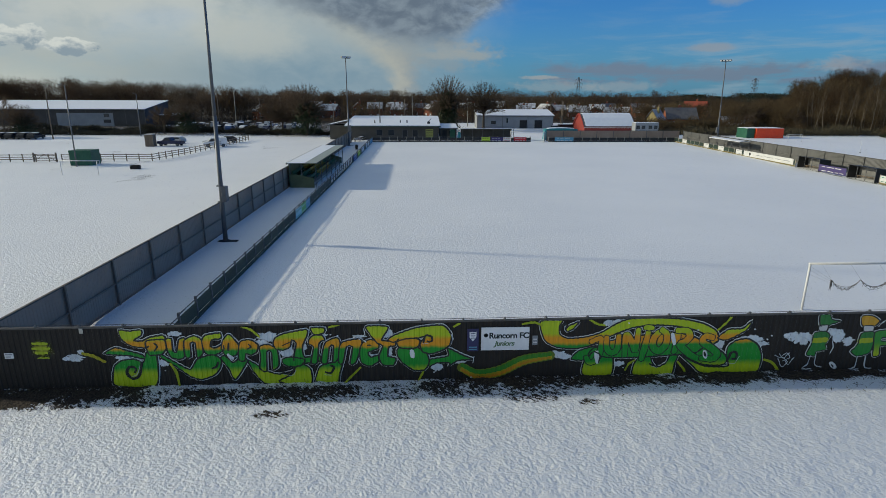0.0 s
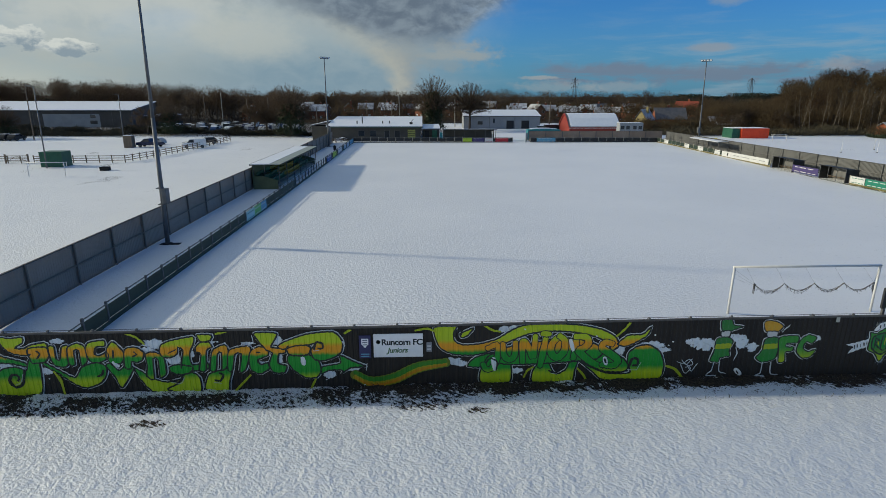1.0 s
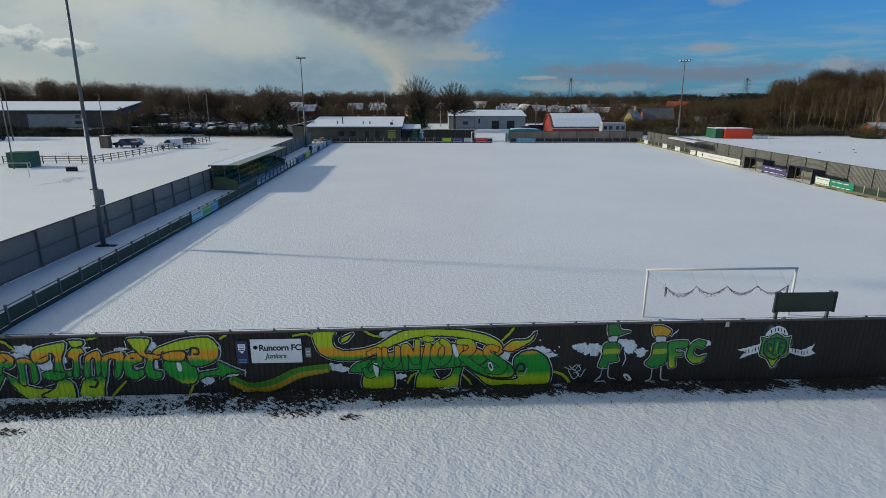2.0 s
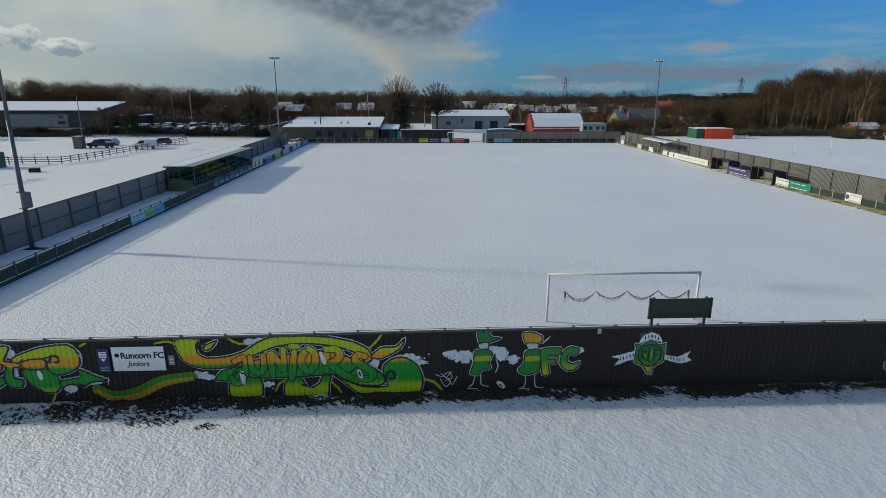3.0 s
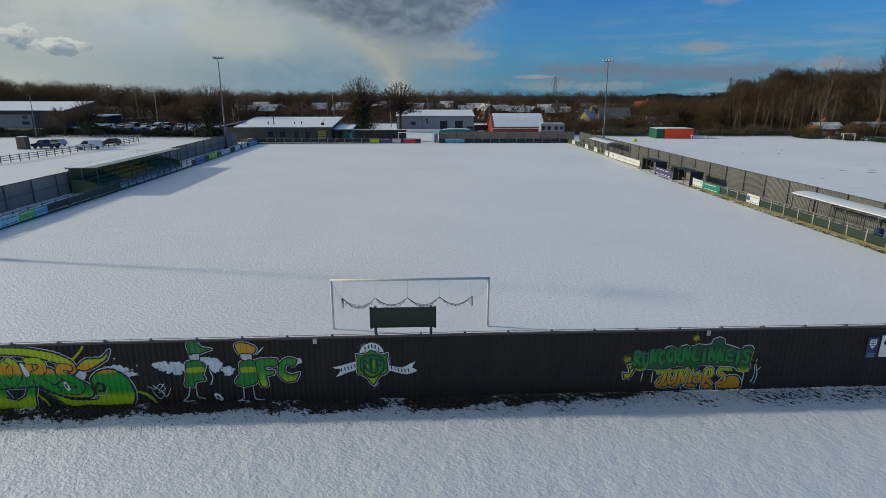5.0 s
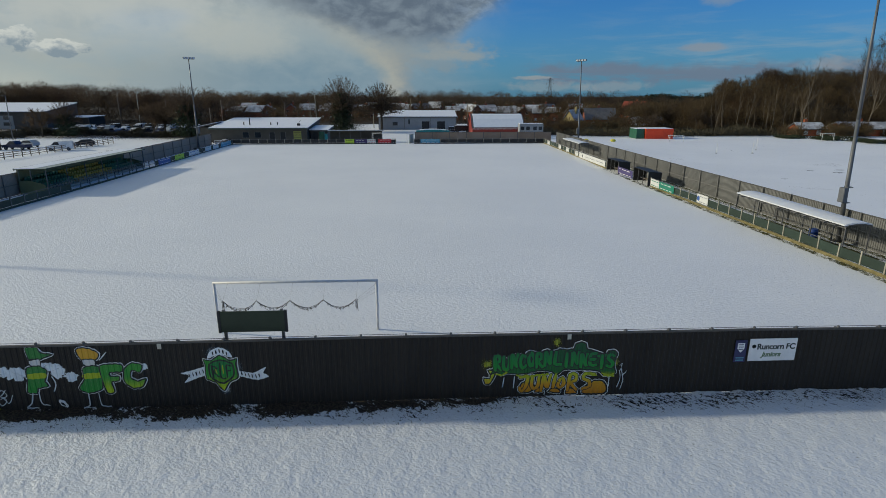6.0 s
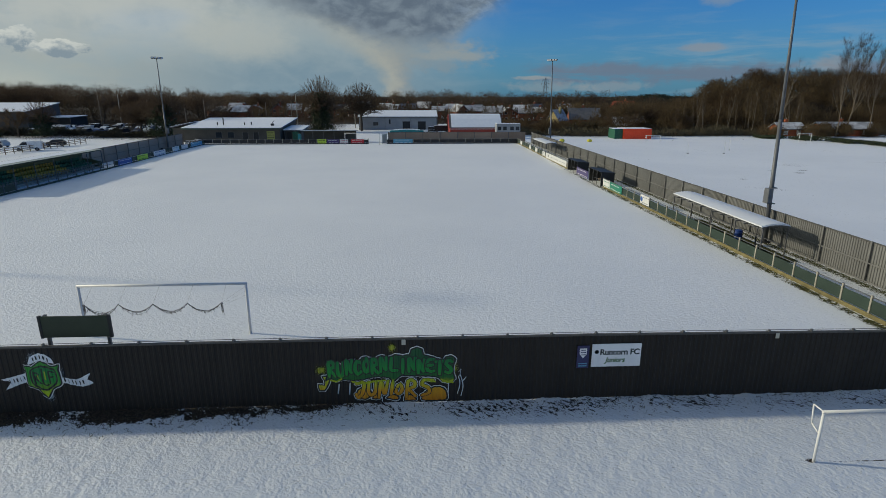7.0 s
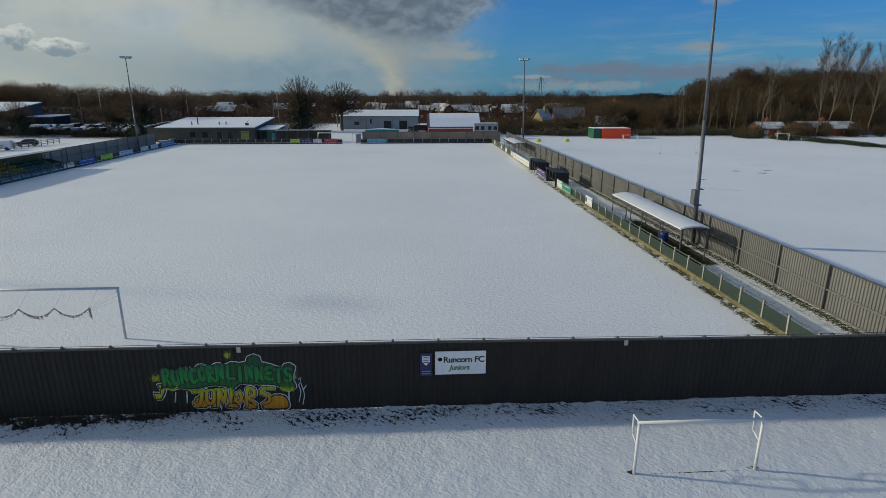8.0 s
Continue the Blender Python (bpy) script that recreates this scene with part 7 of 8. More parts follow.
def first_lettering():
    begin('sprayed_lettering', 'green, yellow and orange sprayed lettering outlined in black and white')
    cloud(-10.23, 1.01, 0.28, 0.11)
    cloud(-9.52, 0.99, 0.32, 0.11)
    cloud(-8.74, 0.79, 0.28, 0.18)
    cloud(-8.22, 1.95, 0.28, 0.13)
    cloud(-4.81, 1.79, 0.45, 0.20)
    cloud(-5.05, 1.53, 0.28, 0.16)
    cloud(-4.11, 1.19, 0.32, 0.31)
    cloud(-3.56, 1.37, 0.20, 0.31)
    cloud(-6.19, 1.18, 0.16, 0.31)
    cloud(-0.36, 1.84, 0.24, 0.20)
    cloud(-1, 0.9, 0.28, 0.13)
    cloud(-0.34, 1.13, 0.20, 0.27)
    cloud(1.51, 0.43, 0.28, 0.20)
    cloud(2.33, 0.66, 0.37, 0.11)
    cloud(-11.97, 1.03, 0.37, 0.18)
    cloud(-12.29, 0.99, 0.20, 0.11)
    cloud(-11.73, 1.26, 0.16, 0.11)
    cloud(-2.79, 1.83, 0.28, 0.07)
    cloud(-1.4, 1.76, 0.28, 0.07)
    shape('letter', -8.99, 1.27, -8.7, 1.07, -8.31, 0.79, -7.81, 0.49, -7.49, 0.91, -6.9, 1.09, -6.6, 0.88, -6.68, 0.52, -6.92, 0.24, -7.43, 0.05, -7.85, 0.21, -8.37, 0.67, -8.76, 0.94)
    shape('letter', -6.63, 0.95, -6.45, 1.04, -6.18, 0.75, -5.91, 0.94, -5.62, 0.84, -6.16, 0.03, -6.38, 0.52)
    shape('letter', -5.62, 0.84, -5.29, 0.64, -4.97, 0.4, -4.5, 0.24, -3.62, 0.42, -3.29, 0.17, -3.38, -0.19, -4.53, -0.19, -5.09, -0.13, -5.46, 0.38)
    shape('letter', -10.88, 1.2, -10.44, 1.43, -10.1, 1.33, -9.5, 1.13, -9.4, 0.94, -9.97, 1.09, -10.49, 1.13)
    shape('letter', -9.32, 1.23, -8.97, 1.13, -9.16, -0.18, -10.65, -0.15, -10.69, 0.3, -10.57, 0.68, -10.29, 0.89, -9.82, 0.95, -9.5, 0.81, -9.38, 1.09)
    shape('letter', -10.2, 2.14, -9.83, 2.09, -9.37, 2.13, -9.42, 1.9, -9.62, 1.79, -9.72, 1.7, -9.42, 1.69, -9.13, 1.83, -8.64, 1.91, -8.55, 1.79, -8.63, 1.63, -9.05, 1.64, -9.29, 1.41, -9.81, 1.47, -10.1, 1.68, -10.19, 1.89)
    shape('letter', -9.26, 1.69, -8.62, 1.73, -8.53, 1.45, -8.74, 1.15, -8.99, 1.1, -9.23, 1.11, -9.31, 1.41)
    shape('letter', -8.56, 1.73, -8.34, 1.77, -8.34, 1.26, -8.22, 1.21, -8.08, 1.72, -7.84, 1.76, -7.89, 1.11, -8.08, 0.92, -8.4, 0.98, -8.54, 1.21)
    shape('letter', -7.89, 1.67, -7.51, 1.87, -7.26, 1.71, -7.25, 1.15, -7.49, 0.96, -7.5, 1.57, -7.67, 1.57, -7.71, 1.01, -7.92, 1.02)
    shape('letter', -7.2, 1.24, -7.24, 1.66, -7.09, 1.89, -6.53, 1.97, -6.53, 1.74, -6.86, 1.7, -6.95, 1.42, -6.76, 1.37, -6.49, 1.51, -6.47, 1.27, -6.79, 1.09, -7.09, 1.1)
    shape('letter', -6.48, 1.65, -6.24, 1.92, -5.99, 1.64, -5.87, 1.33, -6.07, 1.03, -6.41, 1.04, -6.55, 1.32)
    shape('letter', -5.85, 1.59, -5.46, 1.68, -5.18, 1.47, -5.27, 1.16, -5.51, 1.05, -5.66, 1.12, -5.73, 0.81, -5.96, 0.89)
    shape('letter', -5.14, 1.39, -4.84, 1.48, -4.49, 1.29, -4.47, 0.6, -4.72, 0.44, -4.71, 1.15, -4.88, 1.2, -4.95, 0.37, -5.2, 0.5, -5.13, 0.97)
    shape('letter', -3.61, 0.66, -3.28, 0.42, -3.31, -0.21, -4.1, -0.2, -4.52, -0.05, -4.07, 0.19, -3.9, 0.47)
    shape('letter', -4.62, 1.53, -4.52, 1.76, -4.17, 1.92, -3.35, 2.07, -3.34, 1.83, -3.54, 1.37, -3.48, 0.94, -2.94, 1.03, -2.91, 0.77, -3.5, 0.68, -3.9, 0.81, -3.77, 1.51, -3.93, 1.66, -3.99, 1.38, -4.26, 1.24, -4.55, 1.29)
    shape('letter', -4.33, 0.86, -4.02, 0.95, -3.49, 0.85, -3.61, 0.61, -4.05, 0.53, -4.3, 0.67)
    shape('letter', -3.2, 2.13, -2.67, 2.12, -2.72, 1.92, -3.06, 1.85)
    shape('letter', -3.29, 1.65, -3.11, 1.83, -2.79, 1.83, -2.69, 1.64, -2.91, 1.5, -3.02, 0.7, -3.26, 0.7, -3.13, 1.36, -3.3, 1.46)
    shape('letter', -3.07, 0.22, -2.92, 0.55, -2.52, 0.69, -2.04, 0.83, -2.2, 0.2, -2.31, -0.28, -2.97, -0.27, -3.13, -0.02)
    shape('letter', -2.7, 1.5, -2.26, 1.73, -2.12, 1.54, -2.21, 0.88, -2.44, 0.69, -2.38, 1.4, -2.53, 1.35, -2.65, 0.69, -2.87, 0.7)
    shape('letter', -2.1, 1.49, -1.4, 1.67, -1.3, 1.48, -1.57, 0.68, -1.79, 0.63, -1.67, 1.34, -1.89, 1.34, -2.05, 0.68, -2.22, 0.69)
    shape('letter', -1.3, 1.48, -0.97, 1.64, -0.7, 1.51, -0.68, 1.28, -1.08, 1.1, -1, 0.9, -0.65, 0.99, -0.61, 0.8, -1.01, 0.52, -1.35, 0.67, -1.42, 1.1)
    shape('letter', -1.13, 2.17, -0.31, 2.14, -0.56, 1.61, -0.07, 1.55, -0.05, 1.36, -0.29, 1.32, -0.34, 0.94, -0.04, 0.84, -0.13, 0.56, -0.53, 0.56, -0.69, 0.9, -0.53, 1.37, -0.72, 1.47, -0.97, 1.8)
    shape('letter', 0.06, 1.27, 0.75, 1.3, 1.14, 1.01, 1.23, 0.63, 1.05, 0.34, 0.63, 0.33, 0.2, 0.65, 0.01, 0.98)
    shape('letter', 0.02, 1.6, 0.43, 1.73, 0.88, 1.58, 0.77, 1.28, 0.32, 1.24, 0.06, 1.31)
    shape('letter', -0.33, 1.6, -0.11, 1.79, 0.76, 2.1, 1.73, 2.18, 2.06, 1.8, 2.01, 1.38, 1.73, 1.15, 1.29, 1.01, 0.97, 1.11, 0.88, 1.44, 1.1, 1.75, 0.86, 1.68, 0.32, 1.64, -0.11, 1.51)
    shape('letter', 1.27, 0.77, 1.95, 0.91, 1.93, 1.24, 2.5, 0.94, 2.9, 0.75, 2.33, 0.71, 1.97, 0.47, 2.02, 0.62, 1.51, 0.62, 1.23, 0.48)
    brush('dark', 0.10, -9.54, 0.81, -9.7, 0.29, -9.97, 0.15, -10.15, 0.39, -10.01, 0.65, -9.79, 0.57, -9.85, 0.41)
    brush('tag', 0.02, -9.64, 0.67, -9.77, 0.34, -9.96, 0.24)
    brush('dark', 0.06, -8.97, 1.59, -8.89, 1.45, -9.01, 1.29)
    brush('dark', 0.07, -6.84, 1.65, -6.9, 1.47)
    brush('dark', 0.08, -6.26, 1.55, -6.3, 1.27)
    brush('dark', 0.06, -5.52, 1.49, -5.44, 1.4, -5.58, 1.31)
    brush('dark', 0.08, -6.95, 0.53, -6.79, 0.62, -6.74, 0.76)
    brush('dark', 0.08, -4.37, 0.34, -4.07, 0.24, -3.9, 0.43, -4.05, 0.57, -4.18, 0.43)
    brush('tag', 0.02, -4.33, 0.24, -3.98, 0.19, -3.84, 0.42)
    brush('dark', 0.08, -2.72, 0.31, -2.54, 0.26, -2.4, 0.5, -2.53, 0.59)
    brush('tag', 0.02, -2.77, 0.21, -2.51, 0.16)
    brush('dark', 0.06, -1.09, 1.4, -0.98, 1.4)
    brush('dark', 0.08, 1.01, 1.51, 1.1, 1.77, 1.32, 1.72, 1.32, 1.53, 1.17, 1.53)
    brush('tag', 0.02, 0.97, 1.44, 1.19, 1.44)
    brush('white', 0.18, 0.57, 1.12, 0.59, 0.93)
    brush('white', 0.12, -6.32, 1.08, -6.17, 0.94)
    brush('dark', 0.04, -4.02, 1.56, -4.29, 1.43)
    brush('tag', 0.03, -1.18, 1.8, -1.22, 2.08)
    brush('tag', 0.04, 2.06, 1.8, 2.14, 1.61)
    brush('tag', 0.03, 2.94, 0.89, 2.9, 0.6)
    brush('lime', 0.10, -8.49, 0.74, -8.32, 0.41, -8.26, -0.17)
    brush('lime', 0.08, -5.83, 2.28, -5.38, 2.09, -5.11, 1.81)
    brush('lime', 0.08, -1.4, 0.48, -1.72, 0.15, -2.04, -0.19)
    brush('lime', 0.08, 1, 0.27, 0.82, -0.09)
    brush('lime', 0.08, -2.49, 2.17, -2.13, 2.26)
    brush('lime', 0.08, 2.16, 2.13, 2.38, 2.26)
    brush('band_gold', 0.12, -11.63, 1.22, -11.27, 1.12, -10.88, 0.88)
    for kind, wide, drop in (('band_edge', 0.42, 0.0), ('band_gold', 0.20, -0.09), ('band_amber', 0.09, -0.12), ('band_green', 0.17, 0.10)):
        brush(kind, wide, 2.5, 0.42 + drop, 3.08, 0.13 + drop, 3.92, 0.25 + drop, 4.84, 0.69 + drop, 5.85, 0.87 + drop * 0.6)
    brush('tag', 0.03, -12.33, 1.04, -12.1, 1.18, -11.96, 0.99, -11.8, 1.22)
    brush('tag', 0.03, -12.18, 0.94, -11.94, 1.13, -11.75, 0.98)
    brush('white', 0.05, -1.4, 1.67, -1.39, 1.66)
    brush('white', 0.05, -1.19, 1.57, -1.17, 1.56)
    brush('white', 0.05, -4.84, 1.95, -4.83, 1.94)
    brush('white', 0.05, -5.26, 1.72, -5.25, 1.72)
    brush('white', 0.05, 1.4, 0.26, 1.42, 0.26)
    brush('white', 0.05, 1.53, 0.48, 1.55, 0.47)
    brush('white', 0.05, -8.71, 0.48, -8.7, 0.48)
    brush('white', 0.05, -8.81, 0.7, -8.8, 0.69)
    brush('white', 0.05, -5.68, 0.62, -5.66, 0.62)
    brush('white', 0.05, -4.35, 0.91, -4.33, 0.9)
    brush('white', 0.05, -2.47, 1.87, -2.45, 1.86)
    brush('white', 0.05, -2.21, 1.82, -2.19, 1.81)
    brush('white', 0.05, -1.61, 1.76, -1.6, 1.75)
    brush('white', 0.05, 2.82, 0.02, 2.84, 0.01)



def second_lettering():
    begin('sprayed_lettering', 'large sprayed lettering in lime, orange and green under a sweeping stroke')
    cloud(6.14, 0.89, 0.45, 0.18)
    cloud(6.49, 0.79, 0.28, 0.13)
    cloud(8.05, 2.19, 0.28, 0.18)
    cloud(8.42, 2.28, 0.28, 0.13)
    cloud(10.53, 1.49, 0.16, 0.36)
    cloud(12.49, 1.27, 0.24, 0.27)
    cloud(13.71, 1.4, 0.57, 0.20)
    cloud(14.19, 1.24, 0.32, 0.13)
    cloud(8.57, 0.46, 0.28, 0.13)
    cloud(7.37, 0.87, 0.28, 0.11)
    cloud(7.6, 0.81, 0.16, 0.22)
    shape('letter', 6.71, 0.68, 6.96, 1.02, 7.57, 1.22, 8.05, 1.26, 8.11, 0.9, 7.84, 1.1, 7.5, 0.96, 7.3, 0.65)
    shape('letter', 7.37, 0.89, 7.57, 1.15, 8.24, 1.19, 8.35, 0.02, 7.25, -0.01, 7.18, 0.41)
    shape('letter', 9.29, 0.64, 9.72, 0.88, 9.92, 0.49, 10.12, 0.29, 10.46, 0.48, 10.64, 0.91, 10.95, 1, 10.82, 0.47, 10.66, -0.12, 9.25, -0.09, 9.17, 0.3)
    shape('letter', 10.87, 0.91, 11.33, 0.61, 12.05, 0.3, 12.94, 0.29, 12.84, 0.68, 12.83, 1.12, 13.15, 1.4, 13.6, 1.45, 14.05, 1.15, 14.26, 0.61, 14.2, 0.12, 13.81, -0.07, 11.97, 0.01, 11.52, 0.34)
    shape('letter', 10.89, 1.05, 11.49, 1.12, 12.17, 1.15, 12.65, 0.91, 12.88, 0.58, 12.7, 0.34, 11.92, 0.38, 11.32, 0.66)
    shape('letter', 5.44, 2.27, 6.26, 2.31, 6.17, 2.07, 6.21, 1.74, 6.53, 1.57, 7.19, 1.61, 7.79, 1.79, 8.34, 2.14, 8.85, 2.34, 9.91, 2.37, 10.91, 2.31, 11.76, 2.11, 12.29, 1.8, 12.43, 1.42, 12.18, 1.23, 12, 1.56, 11.48, 1.83, 10.72, 2.01, 9.94, 2.07, 9.06, 1.99, 8.29, 1.69, 7.69, 1.34, 6.91, 1.14, 6.13, 1.2, 5.63, 1.51)
    shape('letter', 6.41, 2.02, 6.92, 2.25, 6.68, 1.93, 6.47, 1.86)
    shape('letter', 7.9, 1.3, 8.4, 1.5, 9.2, 1.62, 10.2, 1.8, 11.2, 1.66, 11.9, 1.3, 11.6, 0.9, 10.6, 0.8, 9.7, 0.75, 8.6, 0.72, 7.9, 0.8)
    brush('letter', 0.20, 7.47, 1.42, 7.78, 1.56, 7.86, 1.38, 7.80, 0.94, 7.64, 0.6, 7.42, 0.54, 7.30, 0.74)
    brush('letter', 0.20, 8.03, 1.56, 8.08, 1.11, 8.28, 0.93, 8.48, 1.10, 8.50, 1.62)
    brush('letter', 0.21, 8.79, 0.84, 8.77, 1.68, 9.03, 1.36, 9.19, 1.04, 9.24, 1.86)
    brush('letter', 0.22, 9.63, 1.74, 9.57, 1.35, 9.47, 0.68)
    brush('letter', 0.20, 9.52, 1.98, 9.74, 1.96)
    brush('letter', 0.24, 10.15, 1.85, 9.90, 1.61, 9.86, 1.21, 10.10, 0.98, 10.35, 1.25, 10.36, 1.67, 10.17, 1.86)
    brush('letter', 0.22, 10.79, 1.82, 10.78, 1.33, 10.72, 0.97)
    brush('letter', 0.24, 10.79, 1.84, 11.16, 1.81, 11.26, 1.54, 11.03, 1.32, 10.91, 1.24, 11.36, 0.82, 11.79, 0.58)
    brush('letter', 0.24, 12.15, 1.53, 11.89, 1.59, 11.80, 1.35, 12.12, 1.12, 12.44, 0.84, 12.29, 0.62, 11.87, 0.66)
    shape('letter', 12.37, 1.51, 12.75, 1.86, 13.3, 1.9, 13.62, 2.21, 13.49, 1.85, 13.08, 1.57, 12.7, 1.41)
    brush('dark', 0.08, 6.2, 1.93, 6.27, 2.14, 6.47, 2.12, 6.42, 1.95)
    brush('white', 0.18, 7.68, 0.96, 7.75, 0.57)
    brush('dark', 0.06, 7.58, 1.01, 7.82, 0.86, 7.8, 0.52)
    brush('dark', 0.08, 9.83, 0.44, 10.07, 0.34, 10.22, 0.58)
    brush('tag', 0.02, 9.89, 0.34, 10.16, 0.29)
    brush('white', 0.14, 10.58, 1.68, 10.69, 1.3)
    brush('white', 0.16, 11.93, 0.92, 11.99, 0.72)
    brush('dark', 0.08, 11.93, 0.89, 11.97, 0.77)
    brush('dark', 0.10, 12.9, 0.58, 12.99, 0.88, 13.2, 0.87, 13.21, 0.63, 13.05, 0.61)
    brush('tag', 0.02, 12.92, 0.44, 13.19, 0.43, 13.34, 0.72)
    brush('lime', 0.08, 12.32, 1.84, 12.64, 2.17, 12.82, 2.45)
    brush('lime', 0.08, 7.31, 2.34, 7.63, 2.15, 7.9, 2.1)
    brush('lime', 0.08, 4.76, 2.19, 5.2, 2.25, 5.49, 2.13)
    brush('lime', 0.10, 14.36, 0.56, 14.71, 0.41, 15.05, 0.01)
    brush('lime', 0.08, 10.91, 0.52, 11.17, 0.22, 11.29, -0.03)
    brush('lime', 0.08, 8.86, 0.21, 9.01, 0.5, 9.19, 0.6)
    brush('tag', 0.03, 14.74, 0.75, 14.99, 0.65, 15.19, 0.84, 15.36, 0.64, 15.11, 0.5)
    brush('tag', 0.03, 14.9, 0.6, 15.1, 0.25, 15.3, 0.45, 15.08, 0.65)
    brush('white', 0.05, 13.76, 1.87, 13.78, 1.87)
    brush('white', 0.05, 14.27, 1.2, 14.29, 1.19)
    brush('white', 0.05, 8.52, 0.51, 8.54, 0.5)
    brush('white', 0.05, 7.94, 2.14, 7.96, 2.13)
    brush('white', 0.05, 8.82, 2.18, 8.84, 2.17)
    brush('white', 0.05, 11.54, 1.86, 11.56, 1.85)
    brush('white', 0.05, 14.48, 1.58, 14.5, 1.57)
    brush('white', 0.05, 14.32, 1.44, 14.34, 1.43)
    brush('white', 0.05, 5.82, 0.75, 5.84, 0.74)
    brush('white', 0.05, 8.76, 0.31, 8.78, 0.3)



def painted_patches():
    begin('painted_patches', 'plain green, yellow and white painted patches with two green letters')
    cloud(15.39, 1.53, 0.37, 0.22)
    cloud(15.78, 1.43, 0.49, 0.27)
    cloud(17.18, 1.54, 0.32, 0.31)
    cloud(16.83, 1.68, 0.45, 0.18)
    cloud(17.62, 1.3, 0.28, 0.22)
    cloud(18.77, 1.28, 0.16, 0.31)
    cloud(20.07, 1.62, 0.24, 0.13)
    cloud(18.44, 1.29, 0.24, 0.18)
    cloud(15.16, 1.58, 0.16, 0.11)
    cloud(16.62, 1.73, 0.24, 0.13)
    shape('leaf', 16.28, 2.41, 16.65, 2.45, 16.77, 2.22, 17.14, 2.15, 16.81, 2.02, 16.68, 1.96, 16.35, 1.96)
    shape('skin', 16.31, 1.96, 16.68, 1.98, 16.64, 1.69, 16.35, 1.74)
    shape('leaf', 16.18, 1.65, 16.6, 1.73, 16.84, 1.54, 16.72, 1.14, 16.8, 0.95, 16.42, 0.86, 16.38, 0.68, 16.04, 0.73, 16.13, 1.15)
    shape('lime', 16.18, 1.42, 16.76, 1.46, 16.76, 1.27, 16.17, 1.24)
    shape('gold', 17.93, 2.29, 18.09, 2.38, 18.42, 2.33, 18.68, 2.15, 18.55, 1.92, 18.05, 1.93)
    shape('skin', 18.09, 1.93, 18.51, 1.92, 18.47, 1.65, 18.14, 1.7)
    shape('leaf', 18.06, 1.61, 18.47, 1.7, 18.73, 1.51, 18.65, 1.1, 18.57, 0.78, 18.1, 0.64, 17.81, 0.84, 18.02, 1.16)
    shape('lime', 18.02, 1.39, 18.64, 1.42, 18.65, 1.24, 18.02, 1.2)
    shape('shield', 18.64, 1.69, 19.35, 1.73, 19.36, 1.45, 18.94, 1.42, 18.94, 1.28, 19.24, 1.27, 19.2, 1.09, 18.95, 1.05, 18.99, 0.67, 18.74, 0.63, 18.65, 1.14)
    shape('shield', 20.07, 1.67, 19.73, 1.77, 19.44, 1.54, 19.37, 1.08, 19.63, 0.8, 19.97, 0.84, 20.13, 1.16, 19.83, 1.07, 19.62, 1.22, 19.69, 1.49, 19.95, 1.4)
    brush('tag', 0.04, 15.68, 1.52, 15.89, 1.43, 16.13, 1.28)
    brush('tag', 0.04, 16.97, 1.31, 17.05, 1.04, 16.96, 0.76)
    brush('tag', 0.04, 16.21, 0.68, 16.12, 0.31, 15.94, 0.13, 16.32, 0.12)
    brush('tag', 0.04, 16.42, 0.72, 16.45, 0.3, 16.71, 0.2)
    brush('white', 0.18, 17.11, 0.34, 17.26, 0.19)
    brush('dark', 0.06, 17.13, 0.29, 17.21, 0.19)
    brush('tag', 0.04, 18.1, 0.64, 18.07, 0.17, 17.85, 0.09, 18.24, 0.08)
    brush('tag', 0.04, 18.44, 0.64, 18.49, 0.17, 18.79, 0.11)
    brush('tag', 0.04, 18.68, 1.92, 18.93, 2.19)
    brush('tag', 0.03, 14.93, 0.8, 15.11, 0.61, 15.33, 0.84)
    brush('tag', 0.03, 15.2, 0.52, 15.36, 0.33, 15.54, 0.65)



